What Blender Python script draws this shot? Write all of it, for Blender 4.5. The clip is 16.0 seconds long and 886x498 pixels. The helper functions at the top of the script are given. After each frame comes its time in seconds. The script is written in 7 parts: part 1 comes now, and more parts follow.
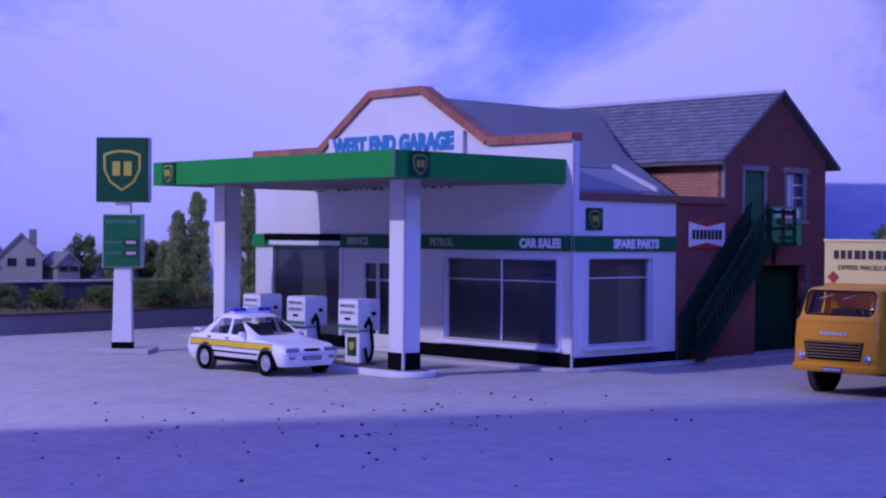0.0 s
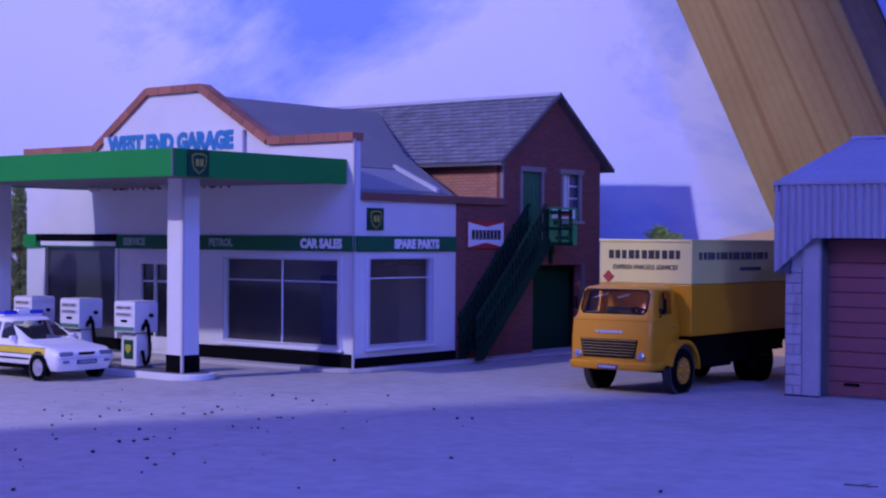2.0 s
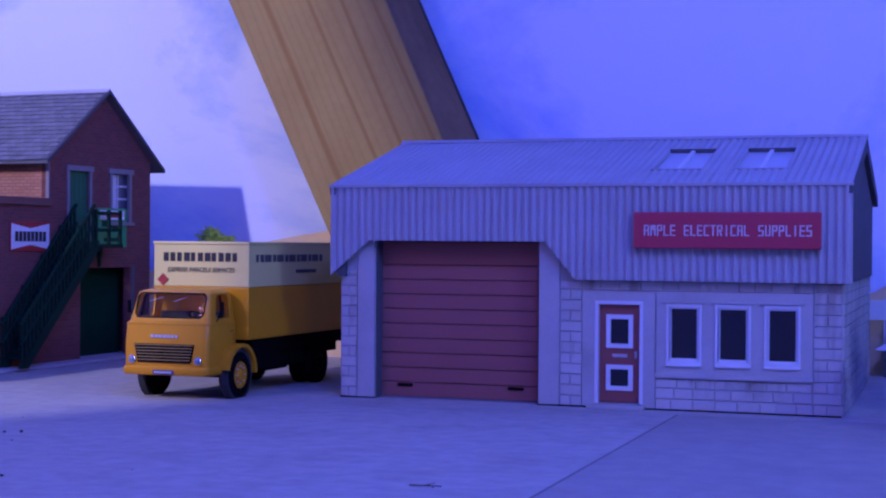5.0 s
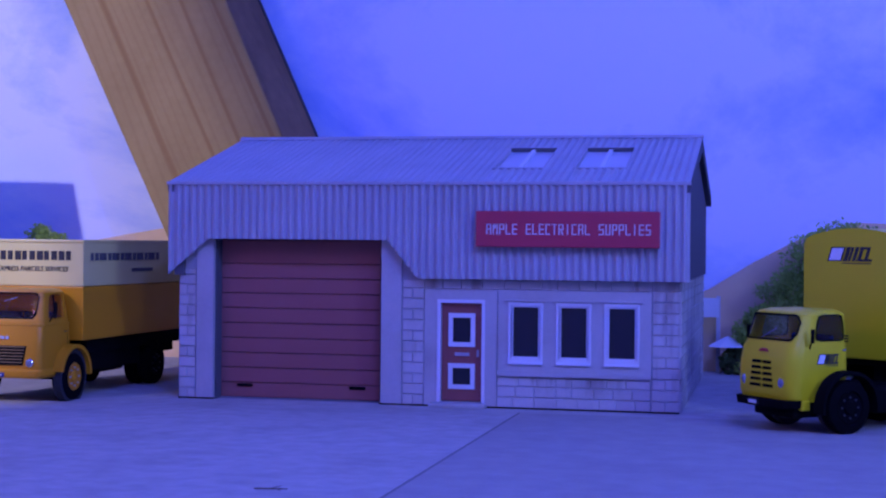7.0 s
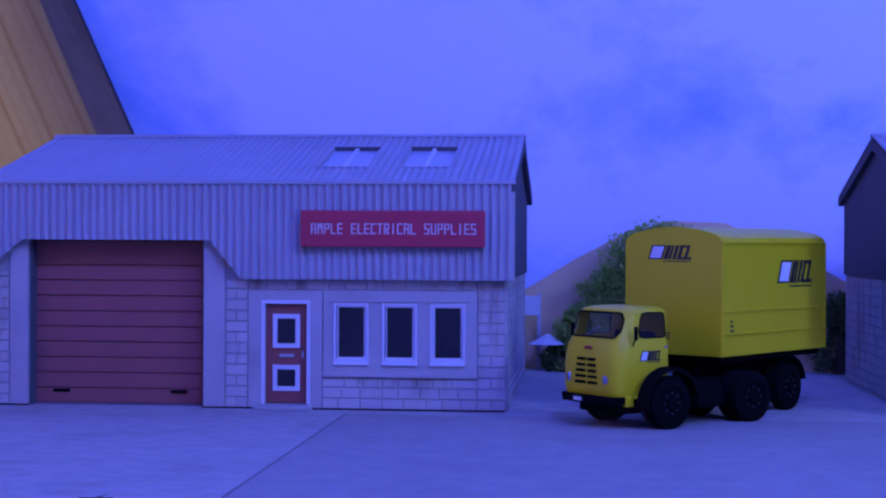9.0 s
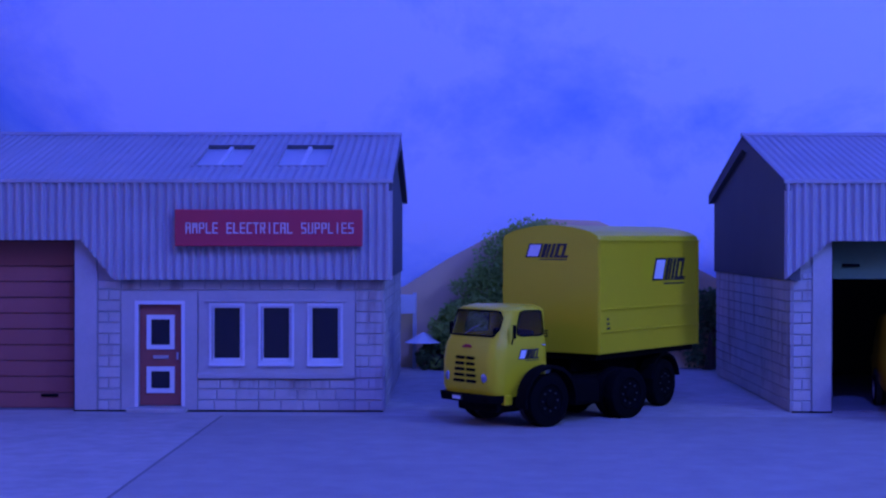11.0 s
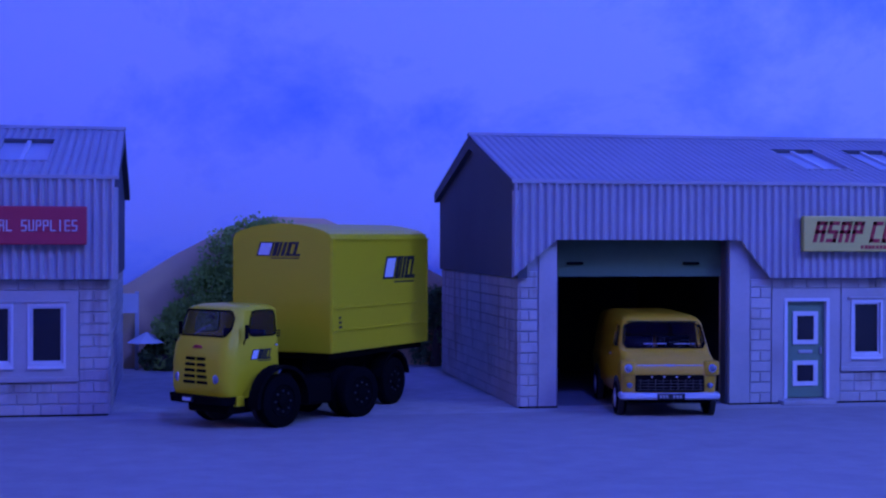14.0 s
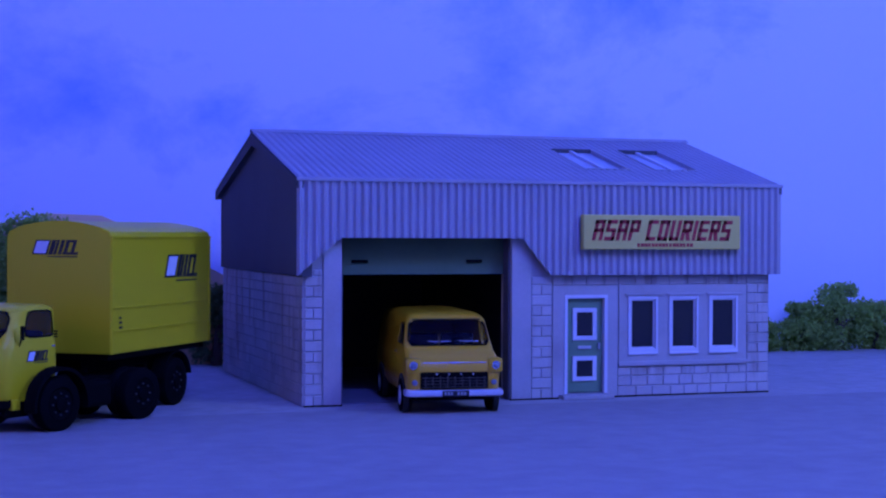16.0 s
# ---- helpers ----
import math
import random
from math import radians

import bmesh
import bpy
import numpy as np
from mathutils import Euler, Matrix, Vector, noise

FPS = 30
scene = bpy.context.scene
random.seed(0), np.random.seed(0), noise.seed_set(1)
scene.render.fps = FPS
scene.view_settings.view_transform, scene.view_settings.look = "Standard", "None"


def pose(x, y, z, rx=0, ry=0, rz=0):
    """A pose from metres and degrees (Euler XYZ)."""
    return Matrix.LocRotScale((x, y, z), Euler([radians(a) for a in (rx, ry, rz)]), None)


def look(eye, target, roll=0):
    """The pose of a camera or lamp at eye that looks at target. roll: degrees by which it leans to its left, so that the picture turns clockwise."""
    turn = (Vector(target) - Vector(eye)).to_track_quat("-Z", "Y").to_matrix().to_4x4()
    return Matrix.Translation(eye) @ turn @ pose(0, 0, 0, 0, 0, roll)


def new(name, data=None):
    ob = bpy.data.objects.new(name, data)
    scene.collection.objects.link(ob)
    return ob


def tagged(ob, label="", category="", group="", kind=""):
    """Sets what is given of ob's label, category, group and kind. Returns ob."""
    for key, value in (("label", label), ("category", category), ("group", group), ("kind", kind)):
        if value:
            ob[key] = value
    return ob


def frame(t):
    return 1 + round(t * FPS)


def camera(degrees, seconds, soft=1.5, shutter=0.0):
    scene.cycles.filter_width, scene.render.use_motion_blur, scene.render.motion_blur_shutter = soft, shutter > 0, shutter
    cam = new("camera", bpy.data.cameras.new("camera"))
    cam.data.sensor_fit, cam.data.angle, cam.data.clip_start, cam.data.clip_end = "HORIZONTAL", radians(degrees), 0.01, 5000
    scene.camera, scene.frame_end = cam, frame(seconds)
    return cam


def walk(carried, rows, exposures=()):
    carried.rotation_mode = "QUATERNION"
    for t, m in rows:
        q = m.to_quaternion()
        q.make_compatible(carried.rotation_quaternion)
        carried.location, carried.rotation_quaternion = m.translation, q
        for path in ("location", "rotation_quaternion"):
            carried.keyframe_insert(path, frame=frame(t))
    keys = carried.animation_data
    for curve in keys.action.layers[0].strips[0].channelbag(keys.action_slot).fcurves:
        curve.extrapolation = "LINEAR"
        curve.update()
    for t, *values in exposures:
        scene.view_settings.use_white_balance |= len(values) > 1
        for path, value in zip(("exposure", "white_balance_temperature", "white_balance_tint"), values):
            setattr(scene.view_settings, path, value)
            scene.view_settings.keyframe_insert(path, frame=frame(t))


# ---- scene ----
S = 1.0 / 76.0          # the layout is a 1:76 model: lengths below are in prototype metres

# ---- camera ----
cam = camera(32.38, 16.0, soft=2.2)
# seconds, eye x y z, heading (degrees to the right of +y), pitch, roll
ROWS = [
    (0, 1.051, -0.602, 3.304, -44.252, -0.454, 0.443),
    (0.5, 1.034, -0.591, 3.297, -42.459, -0.417, 0.391),
    (1, 1.009, -0.576, 3.291, -40.553, -0.394, 0.410),
    (1.5, 0.977, -0.557, 3.286, -38.638, -0.379, 0.435),
    (2, 0.922, -0.525, 3.282, -35.971, -0.354, 0.392),
    (2.5, 0.845, -0.482, 3.280, -32.928, -0.297, 0.396),
    (3, 0.762, -0.436, 3.280, -30.071, -0.278, 0.398),
    (3.5, 0.670, -0.385, 3.283, -27.260, -0.239, 0.406),
    (4, 0.572, -0.330, 3.287, -24.482, -0.203, 0.426),
    (4.5, 0.472, -0.274, 3.293, -21.818, -0.182, 0.423),
    (5, 0.354, -0.207, 3.301, -18.821, -0.182, 0.435),
    (5.2, 0.310, -0.182, 3.304, -17.736, -0.194, 0.386),
    (7.3, 0.054, -0.032, 3.326, -11.554, -0.208, 0.385),
    (7.5, 0.022, -0.013, 3.329, -10.783, -0.194, 0.253),
    (8, -0.060, 0.036, 3.337, -8.803, -0.199, 0.241),
    (8.5, -0.140, 0.086, 3.345, -6.857, -0.206, 0.251),
    (10.8, -0.358, 0.225, 3.369, -1.343, -0.336, 0.151),
    (11, -0.388, 0.245, 3.373, -0.526, -0.324, 0.070),
    (11.5, -0.462, 0.295, 3.381, 1.482, -0.333, 0.083),
    (12, -0.541, 0.352, 3.391, 3.778, -0.345, 0.092),
    (12.5, -0.599, 0.394, 3.398, 5.556, -0.327, 0.128),
    (13, -0.628, 0.416, 3.402, 6.493, -0.361, 0.118),
    (13.5, -0.660, 0.442, 3.407, 7.596, -0.400, 0.097),
    (14, -0.732, 0.502, 3.417, 10.233, -0.451, 0.169),
    (14.5, -0.789, 0.555, 3.426, 12.681, -0.491, 0.184),
    (15, -0.829, 0.595, 3.432, 14.670, -0.516, 0.168),
    (15.5, -0.858, 0.630, 3.437, 16.436, -0.541, 0.197),
    (16, -0.886, 0.671, 3.443, 18.659, -0.548, 0.221),
]


def aim(x, y, z, head, pitch, roll):
    h, p = radians(head), radians(pitch)
    way = Vector((math.sin(h) * math.cos(p), math.cos(h) * math.cos(p), math.sin(p)))
    eye = Vector((x, y, z)) * S
    return look(eye, eye + way, roll)


# seconds, stops, and the white balance, which the camera turns bluer along the units
EXPOSURES = [(0.0, -0.06, 6400, 10), (2.5, -0.07, 6350, 10), (4.0, 0.04, 6250, 10), (8.5, 0.17, 5850, 10), (11.0, -0.16, 5500, 10), (14.5, -0.30, 5400, 10), (16.0, -0.19, 5450, 10)]
walk(cam, [(t, aim(*row)) for t, *row in ROWS], EXPOSURES)

# ---- light ----
# the room's dim blue light all round
world = bpy.data.worlds.new("room_light")
scene.world = world
world.use_nodes = True
bg = world.node_tree.nodes["Background"]
bg.inputs["Color"].default_value = (0.040, 0.090, 1.0, 1)
bg.inputs["Strength"].default_value = 0.80


def lamp(name, x, y, z, watts, size, colour):
    ob = new(name, bpy.data.lights.new(name, "POINT"))
    ob.data.energy, ob.data.shadow_soft_size, ob.data.color = watts, size * S, colour
    ob.location = (x * S, y * S, z * S)
    return ob


# a room lamp in front of the garage, beyond the end of the unseen board, a blue one high over the yard,
# an added dim pink fill light by the left end and a weaker blue lamp at the far end of the layout
lamp("lamp", -40.1, -25.0, 38.0, 20.0, 0.8, (0.76, 0.71, 1.05))
lamp("lamp", 6.0, 3.0, 30.0, 4.6, 0.6, (0.095, 0.12, 1.0))
# fill light added to redden the left foreground, not a real lamp
lamp("lamp", -31.0, 2.0, 18.0, 0.36, 1.5, (1.0, 0.34, 0.40))
lamp("lamp", 34.0, 4.0, 24.0, 4.6, 3.0, (0.25, 0.33, 1.0))

# ---- materials ----
def mat(name, col, col2=None, rough=0.7, metal=0.0, grain=8.0, amount=0.35, bump=0.15, coat=0.0, stain=0.0, pieces=0.0, spec=0.5):
    """Two-scale noise between col and col2, grain in waves per prototype metre."""
    m = bpy.data.materials.new(name)
    m.use_nodes = True
    nt = m.node_tree
    n, l = nt.nodes, nt.links
    b = n["Principled BSDF"]
    col2 = col2 or tuple(c * 0.72 for c in col)
    tc = n.new("ShaderNodeTexCoord")
    big, fine = n.new("ShaderNodeTexNoise"), n.new("ShaderNodeTexNoise")
    big.inputs["Scale"].default_value, fine.inputs["Scale"].default_value = grain * 0.09 / S, grain / S
    big.inputs["Detail"].default_value, fine.inputs["Detail"].default_value = 4, 3
    for t in (big, fine):
        l.new(tc.outputs["Object"], t.inputs["Vector"])
    mixv = n.new("ShaderNodeMath")
    mixv.operation = "MULTIPLY_ADD"
    l.new(fine.outputs["Fac"], mixv.inputs[0])
    mixv.inputs[1].default_value = 0.5
    l.new(big.outputs["Fac"], mixv.inputs[2])
    ramp = n.new("ShaderNodeMapRange")
    ramp.inputs["From Min"].default_value, ramp.inputs["From Max"].default_value = 0.45, 1.05
    ramp.inputs["To Max"].default_value = amount * 2
    l.new(mixv.outputs[0], ramp.inputs["Value"])
    mix = n.new("ShaderNodeMix")
    mix.data_type = "RGBA"
    mix.inputs["A"].default_value, mix.inputs["B"].default_value = (*col, 1), (*col2, 1)
    l.new(ramp.outputs["Result"], mix.inputs["Factor"])
    out = mix.outputs["Result"]
    if pieces:
        info, hsv, mr = n.new("ShaderNodeObjectInfo"), n.new("ShaderNodeHueSaturation"), n.new("ShaderNodeMapRange")
        mr.inputs["To Min"].default_value, mr.inputs["To Max"].default_value = 1 - pieces, 1 + pieces
        l.new(info.outputs["Random"], mr.inputs["Value"])
        l.new(mr.outputs["Result"], hsv.inputs["Value"])
        l.new(out, hsv.inputs["Color"])
        out = hsv.outputs["Color"]
    if stain:
        st, sr, dk = n.new("ShaderNodeTexNoise"), n.new("ShaderNodeMapRange"), n.new("ShaderNodeMix")
        st.inputs["Scale"].default_value, st.inputs["Detail"].default_value = 0.6 / S, 6
        if pieces:
            l.new(n.new("ShaderNodeNewGeometry").outputs["Position"], st.inputs["Vector"])
        else:
            l.new(tc.outputs["Object"], st.inputs["Vector"])
        sr.inputs["From Min"].default_value, sr.inputs["From Max"].default_value = 0.5, 0.75
        sr.inputs["To Max"].default_value = stain
        l.new(st.outputs["Fac"], sr.inputs["Value"])
        dk.data_type, dk.blend_type = "RGBA", "MULTIPLY"
        dk.inputs["B"].default_value = (0.45, 0.42, 0.38, 1)
        l.new(sr.outputs["Result"], dk.inputs["Factor"])
        l.new(out, dk.inputs["A"])
        out = dk.outputs["Result"]
    l.new(out, b.inputs["Base Color"])
    b.inputs["Roughness"].default_value, b.inputs["Metallic"].default_value = rough, metal
    b.inputs["Coat Weight"].default_value = coat
    b.inputs["Specular IOR Level"].default_value = spec
    if bump:
        bp = n.new("ShaderNodeBump")
        bp.inputs["Strength"].default_value, bp.inputs["Distance"].default_value = bump, 0.03 * S
        l.new(mixv.outputs[0], bp.inputs["Height"])
        l.new(bp.outputs["Normal"], b.inputs["Normal"])
    return m


def glass(name, col=(0.6, 0.7, 0.8), rough=0.03, veil=0.0):
    m = bpy.data.materials.new(name)
    m.use_nodes = True
    nt = m.node_tree
    b = nt.nodes["Principled BSDF"]
    b.inputs["Base Color"].default_value = (*col, 1)
    b.inputs["Roughness"].default_value = rough
    b.inputs["Transmission Weight"].default_value = 1.0
    b.inputs["IOR"].default_value = 1.2
    # faint diffuse layer that stands in for the pane's grey reflection
    if veil:
        d, mx, ns, mr = nt.nodes.new("ShaderNodeBsdfDiffuse"), nt.nodes.new("ShaderNodeMixShader"), nt.nodes.new("ShaderNodeTexNoise"), nt.nodes.new("ShaderNodeMapRange")
        d.inputs["Color"].default_value = (0.7, 0.7, 0.72, 1)
        tc = nt.nodes.new("ShaderNodeTexCoord")
        ns.inputs["Scale"].default_value = 0.9 / S
        mr.inputs["To Min"].default_value, mr.inputs["To Max"].default_value = veil * 0.5, veil * 1.5
        nt.links.new(tc.outputs["Object"], ns.inputs["Vector"]), nt.links.new(ns.outputs["Fac"], mr.inputs["Value"]), nt.links.new(mr.outputs["Result"], mx.inputs["Fac"])
        nt.links.new(b.outputs[0], mx.inputs[1]), nt.links.new(d.outputs[0], mx.inputs[2])
        nt.links.new(mx.outputs[0], nt.nodes["Material Output"].inputs["Surface"])
    return m


# ---- building helpers ----
def thing(name, x, y, z=0.0, rz=0.0, label="", category="", group="", kind=""):
    ob = new(name)
    ob.empty_display_size = 0.01
    ob.matrix_basis = pose(x * S, y * S, z * S, 0, 0, rz)
    return tagged(ob, label, category, group, kind)


def part(name, bm, material, parent=None, label="", smooth=False):
    """Links a bmesh, in prototype metres, as one mesh object."""
    bmesh.ops.recalc_face_normals(bm, faces=bm.faces)
    me = bpy.data.meshes.new(name)
    for v in bm.verts:
        v.co *= S
    if smooth:
        for f in bm.faces:
            f.smooth = True
    bm.to_mesh(me)
    bm.free()
    me.materials.append(material)
    if smooth:
        me.set_sharp_from_angle(angle=radians(38))
    ob = new(name, me)
    if parent and parent.parent and parent.parent.parent:
        ob.matrix_basis = parent.matrix_basis
        parent = parent.parent
    ob.parent = parent
    if material.name.endswith("glass"):
        ob.visible_shadow = False
    if label:
        ob["label"] = label
    return ob


def box(x0, x1, y0, y1, z0, z1, bev=0.0, bm=None):
    bm = bm or bmesh.new()
    vs = [bm.verts.new((x, y, z)) for x in (x0, x1) for y in (y0, y1) for z in (z0, z1)]
    fs = [bm.faces.new([vs[i] for i in q]) for q in ((0, 1, 3, 2), (4, 6, 7, 5), (0, 4, 5, 1), (2, 3, 7, 6), (0, 2, 6, 4), (1, 5, 7, 3))]
    if bev:
        edges = list({e for f in fs for e in f.edges})
        bmesh.ops.bevel(bm, geom=edges, offset=bev, segments=2, affect="EDGES", profile=0.6)
    return bm


def prism(pts, axis, a, b, bev=0.0, bm=None):
    """Extrudes a flat outline along an axis from a to b; pts are the two other coordinates in order."""
    bm = bm or bmesh.new()

    def at(p, s):
        return {"x": (s, p[0], p[1]), "y": (p[0], s, p[1]), "z": (p[0], p[1], s)}[axis]

    lo, hi = [bm.verts.new(at(p, a)) for p in pts], [bm.verts.new(at(p, b)) for p in pts]
    fs = [bm.faces.new(lo), bm.faces.new(hi[::-1])]
    n = len(pts)
    fs += [bm.faces.new((lo[i], hi[i], hi[(i + 1) % n], lo[(i + 1) % n])) for i in range(n)]
    if bev:
        edges = list({e for f in fs for e in f.edges})
        bmesh.ops.bevel(bm, geom=edges, offset=bev, segments=2, affect="EDGES", profile=0.6)
    return bm


def tube(p, q, r, r2=None, seg=14, bm=None, cap=True):
    bm = bm or bmesh.new()
    p, q = Vector(p), Vector(q)
    turn = (q - p).to_track_quat("Z", "Y").to_matrix()
    rings = []
    for c, rad in ((p, r), (q, r if r2 is None else r2)):
        rings.append([bm.verts.new(c + turn @ Vector((rad * math.cos(k * math.tau / seg), rad * math.sin(k * math.tau / seg), 0))) for k in range(seg)])
    for k in range(seg):
        bm.faces.new((rings[0][k], rings[0][(k + 1) % seg], rings[1][(k + 1) % seg], rings[1][k]))
    if cap:
        bm.faces.new(rings[0][::-1]), bm.faces.new(rings[1])
    return bm


def lathe(profile, p, axis, seg=20, bm=None):
    """Turns (radius, along) pairs round an axis through p."""
    bm = bm or bmesh.new()
    p, turn = Vector(p), Vector(axis).to_track_quat("Z", "Y").to_matrix()
    rings = []
    for r, h in profile:
        rings.append([bm.verts.new(p + turn @ Vector((r * math.cos(k * math.tau / seg), r * math.sin(k * math.tau / seg), h))) for k in range(seg)])
    for a, b in zip(rings, rings[1:]):
        for k in range(seg):
            bm.faces.new((a[k], a[(k + 1) % seg], b[(k + 1) % seg], b[k]))
    bm.faces.new(rings[0][::-1]), bm.faces.new(rings[-1])
    return bm


def wall_with(x0, x1, z0, z1, y0, y1, holes, bm=None):
    """An upright slab along x with oblong holes (x0, x1, z0, z1) right through it."""
    bm = bm or bmesh.new()
    xs = sorted({x0, x1, *(h[0] for h in holes), *(h[1] for h in holes)})
    zs = sorted({z0, z1, *(h[2] for h in holes), *(h[3] for h in holes)})
    for a, b in zip(xs, xs[1:]):
        run = None
        for c, d in zip(zs, zs[1:]):
            mx, mz = (a + b) / 2, (c + d) / 2
            if any(h[0] < mx < h[1] and h[2] < mz < h[3] for h in holes):
                if run:
                    box(a, b, y0, y1, *run, bm=bm)
                run = None
            else:
                run = (run[0], d) if run else (c, d)
        if run:
            box(a, b, y0, y1, *run, bm=bm)
    bmesh.ops.remove_doubles(bm, verts=bm.verts, dist=1e-5)
    return bm


def lettering(name, text, size, at, material, parent, rot=(90, 0, 0), depth=0.02, shear=0.0, wide=1.0, align="CENTER", label="", bold=0.0):
    cu = bpy.data.curves.new(name, "FONT")
    cu.body, cu.size, cu.extrude, cu.align_x, cu.align_y, cu.shear, cu.offset = text, size * S, depth * S, align, "CENTER", shear, bold * S
    cu.resolution_u = 3
    tmp = new(name, cu)
    bpy.context.view_layer.update()
    me = bpy.data.meshes.new_from_object(tmp.evaluated_get(bpy.context.evaluated_depsgraph_get()))
    bpy.data.objects.remove(tmp)
    me.name = name
    me.transform(pose(at[0] * S, at[1] * S, at[2] * S, *rot) @ Matrix.Diagonal((wide, 1, 1, 1)))
    me.materials.clear()
    me.materials.append(material)
    ob = new(name, me)
    if parent and parent.parent and parent.parent.parent:
        ob.matrix_basis = parent.matrix_basis
        parent = parent.parent
    ob.parent = parent
    if label:
        ob["label"] = label
    return ob


def bars(name, x0, x1, z0, z1, y0, y1, n, material, parent, seed=1):
    """A line of writing too small to read: n plain bars."""
    rng = random.Random(seed)
    x, w = x0, (x1 - x0) / n
    for i in range(n):
        part(name, box(x, x + w * rng.uniform(0.6, 0.85), y0, y1, z0, z1), material, parent)
        x += w


def rounded(xh, yf, yb, r, n=4):
    """A rounded oblong seen from above: half width, front, back, corner radius."""
    r = min(r, xh * 0.98, (yb - yf) * 0.49)
    out = []
    for cx, cy, a0 in ((xh - r, yb - r, 0), (-xh + r, yb - r, 90), (-xh + r, yf + r, 180), (xh - r, yf + r, 270)):
        for k in range(n + 1):
            a = radians(a0 + 90 * k / n)
            out.append((cx + r * math.cos(a), cy + r * math.sin(a)))
    return out


def loft(levels, bm=None):
    """Skins rounded oblongs stacked upwards: (z, half width, front y, back y, radius)."""
    bm = bm or bmesh.new()
    rings = [[bm.verts.new((x, y, z)) for x, y in rounded(xh, yf, yb, r)] for z, xh, yf, yb, r in levels]
    n = len(rings[0])
    for a, b in zip(rings, rings[1:]):
        for k in range(n):
            bm.faces.new((a[k], a[(k + 1) % n], b[(k + 1) % n], b[k]))
    bm.faces.new(rings[0][::-1]), bm.faces.new(rings[-1])
    return bm


def at_z(levels, z, col):
    for a, b in zip(levels, levels[1:]):
        if a[0] <= z <= b[0]:
            f = (z - a[0]) / max(1e-9, b[0] - a[0])
            return a[col] + (b[col] - a[col]) * f
    return levels[-1][col]


def slab(corners, lift=0.012, thick=0.03, bm=None, grow=0.0):
    """A thin slab on four corners given in turn, lifted along its normal; grow widens it."""
    bm = bm or bmesh.new()
    c = [Vector(p) for p in corners]
    mid = sum(c, Vector()) / 4
    nrm = (c[1] - c[0]).cross(c[3] - c[0]).normalized()
    c = [p + (p - mid).normalized() * grow for p in c]
    hi, lo = [bm.verts.new(p + nrm * lift) for p in c], [bm.verts.new(p + nrm * (lift - thick)) for p in c]
    bm.faces.new(hi), bm.faces.new(lo[::-1])
    for i in range(4):
        bm.faces.new((hi[i], lo[i], lo[(i + 1) % 4], hi[(i + 1) % 4]))
    return bm


def back_quad(L, x0, x1, z0, z1):
    return [(x1, at_z(L, z0, 3), z0), (x0, at_z(L, z0, 3), z0), (x0, at_z(L, z1, 3), z1), (x1, at_z(L, z1, 3), z1)]


def side_quad(L, side, ya0, ya1, yb0, yb1, z0, z1):
    """side +1 or -1; y runs ya0..ya1 at the foot and yb0..yb1 at the head."""
    q = [(side * at_z(L, z0, 1), ya0, z0), (side * at_z(L, z0, 1), ya1, z0), (side * at_z(L, z1, 1), yb1, z1), (side * at_z(L, z1, 1), yb0, z1)]
    return q if side > 0 else [q[1], q[0], q[3], q[2]]


def wrap_glass(L, half, z0, z1, lift=0.014, corner=0.09, n=22, thick=0.03, taper=0.0):
    """A windscreen that follows the rounded front of a lofted body, with rounded corners."""
    bm = bmesh.new()
    rows = []
    for i in range(n + 1):
        x = -half + 2 * half * i / n
        over = max(0.0, abs(x) - (half - corner))
        cut = corner - math.sqrt(max(0.0, corner * corner - over * over))
        col = []
        for f in (0.0, 0.34, 0.67, 1.0):
            z = z0 + cut + (z1 - z0 - 2 * cut) * f
            xh, r = at_z(L, z, 1), at_z(L, z, 4)
            xs = x * (1 - taper * (z - z0) / (z1 - z0))
            side = max(0.0, min(abs(xs) - (xh - r), r * 0.999))
            y = at_z(L, z, 2) + r - math.sqrt(r * r - side * side)
            out = Vector((math.copysign(side / r, xs), -math.sqrt(1 - (side / r) ** 2), 0.3)).normalized()
            p = Vector((xs, y, z))
            col.append((bm.verts.new(p + out * lift), bm.verts.new(p + out * (lift - thick))))
        rows.append(col)
    for a, b in zip(rows, rows[1:]):
        for j in range(3):
            bm.faces.new((a[j][0], b[j][0], b[j + 1][0], a[j + 1][0])), bm.faces.new((a[j][1], a[j + 1][1], b[j + 1][1], b[j][1]))
        bm.faces.new((a[0][0], a[0][1], b[0][1], b[0][0])), bm.faces.new((a[3][0], b[3][0], b[3][1], a[3][1]))
    for c in (rows[0], rows[-1]):
        for j in range(3):
            bm.faces.new((c[j][0], c[j + 1][0], c[j + 1][1], c[j][1]))
    return bm


def carve(bm, cutters):
    """Cuts closed shapes out of a closed shape."""
    def holder(b):
        me = bpy.data.meshes.new("shape")
        b.to_mesh(me), b.free()
        return new("shape", me)

    for b in [bm] + cutters:
        bmesh.ops.recalc_face_normals(b, faces=b.faces)
    for c in cutters:
        ob, tool = holder(bm), holder(c)
        md = ob.modifiers.new("cut", "BOOLEAN")
        md.operation, md.solver, md.object = "DIFFERENCE", "EXACT", tool
        bpy.context.view_layer.update()
        me = bpy.data.meshes.new_from_object(ob.evaluated_get(bpy.context.evaluated_depsgraph_get()))
        bm = bmesh.new()
        bm.from_mesh(me if len(me.polygons) else ob.data)
        bpy.data.objects.remove(ob), bpy.data.objects.remove(tool)
    return bm


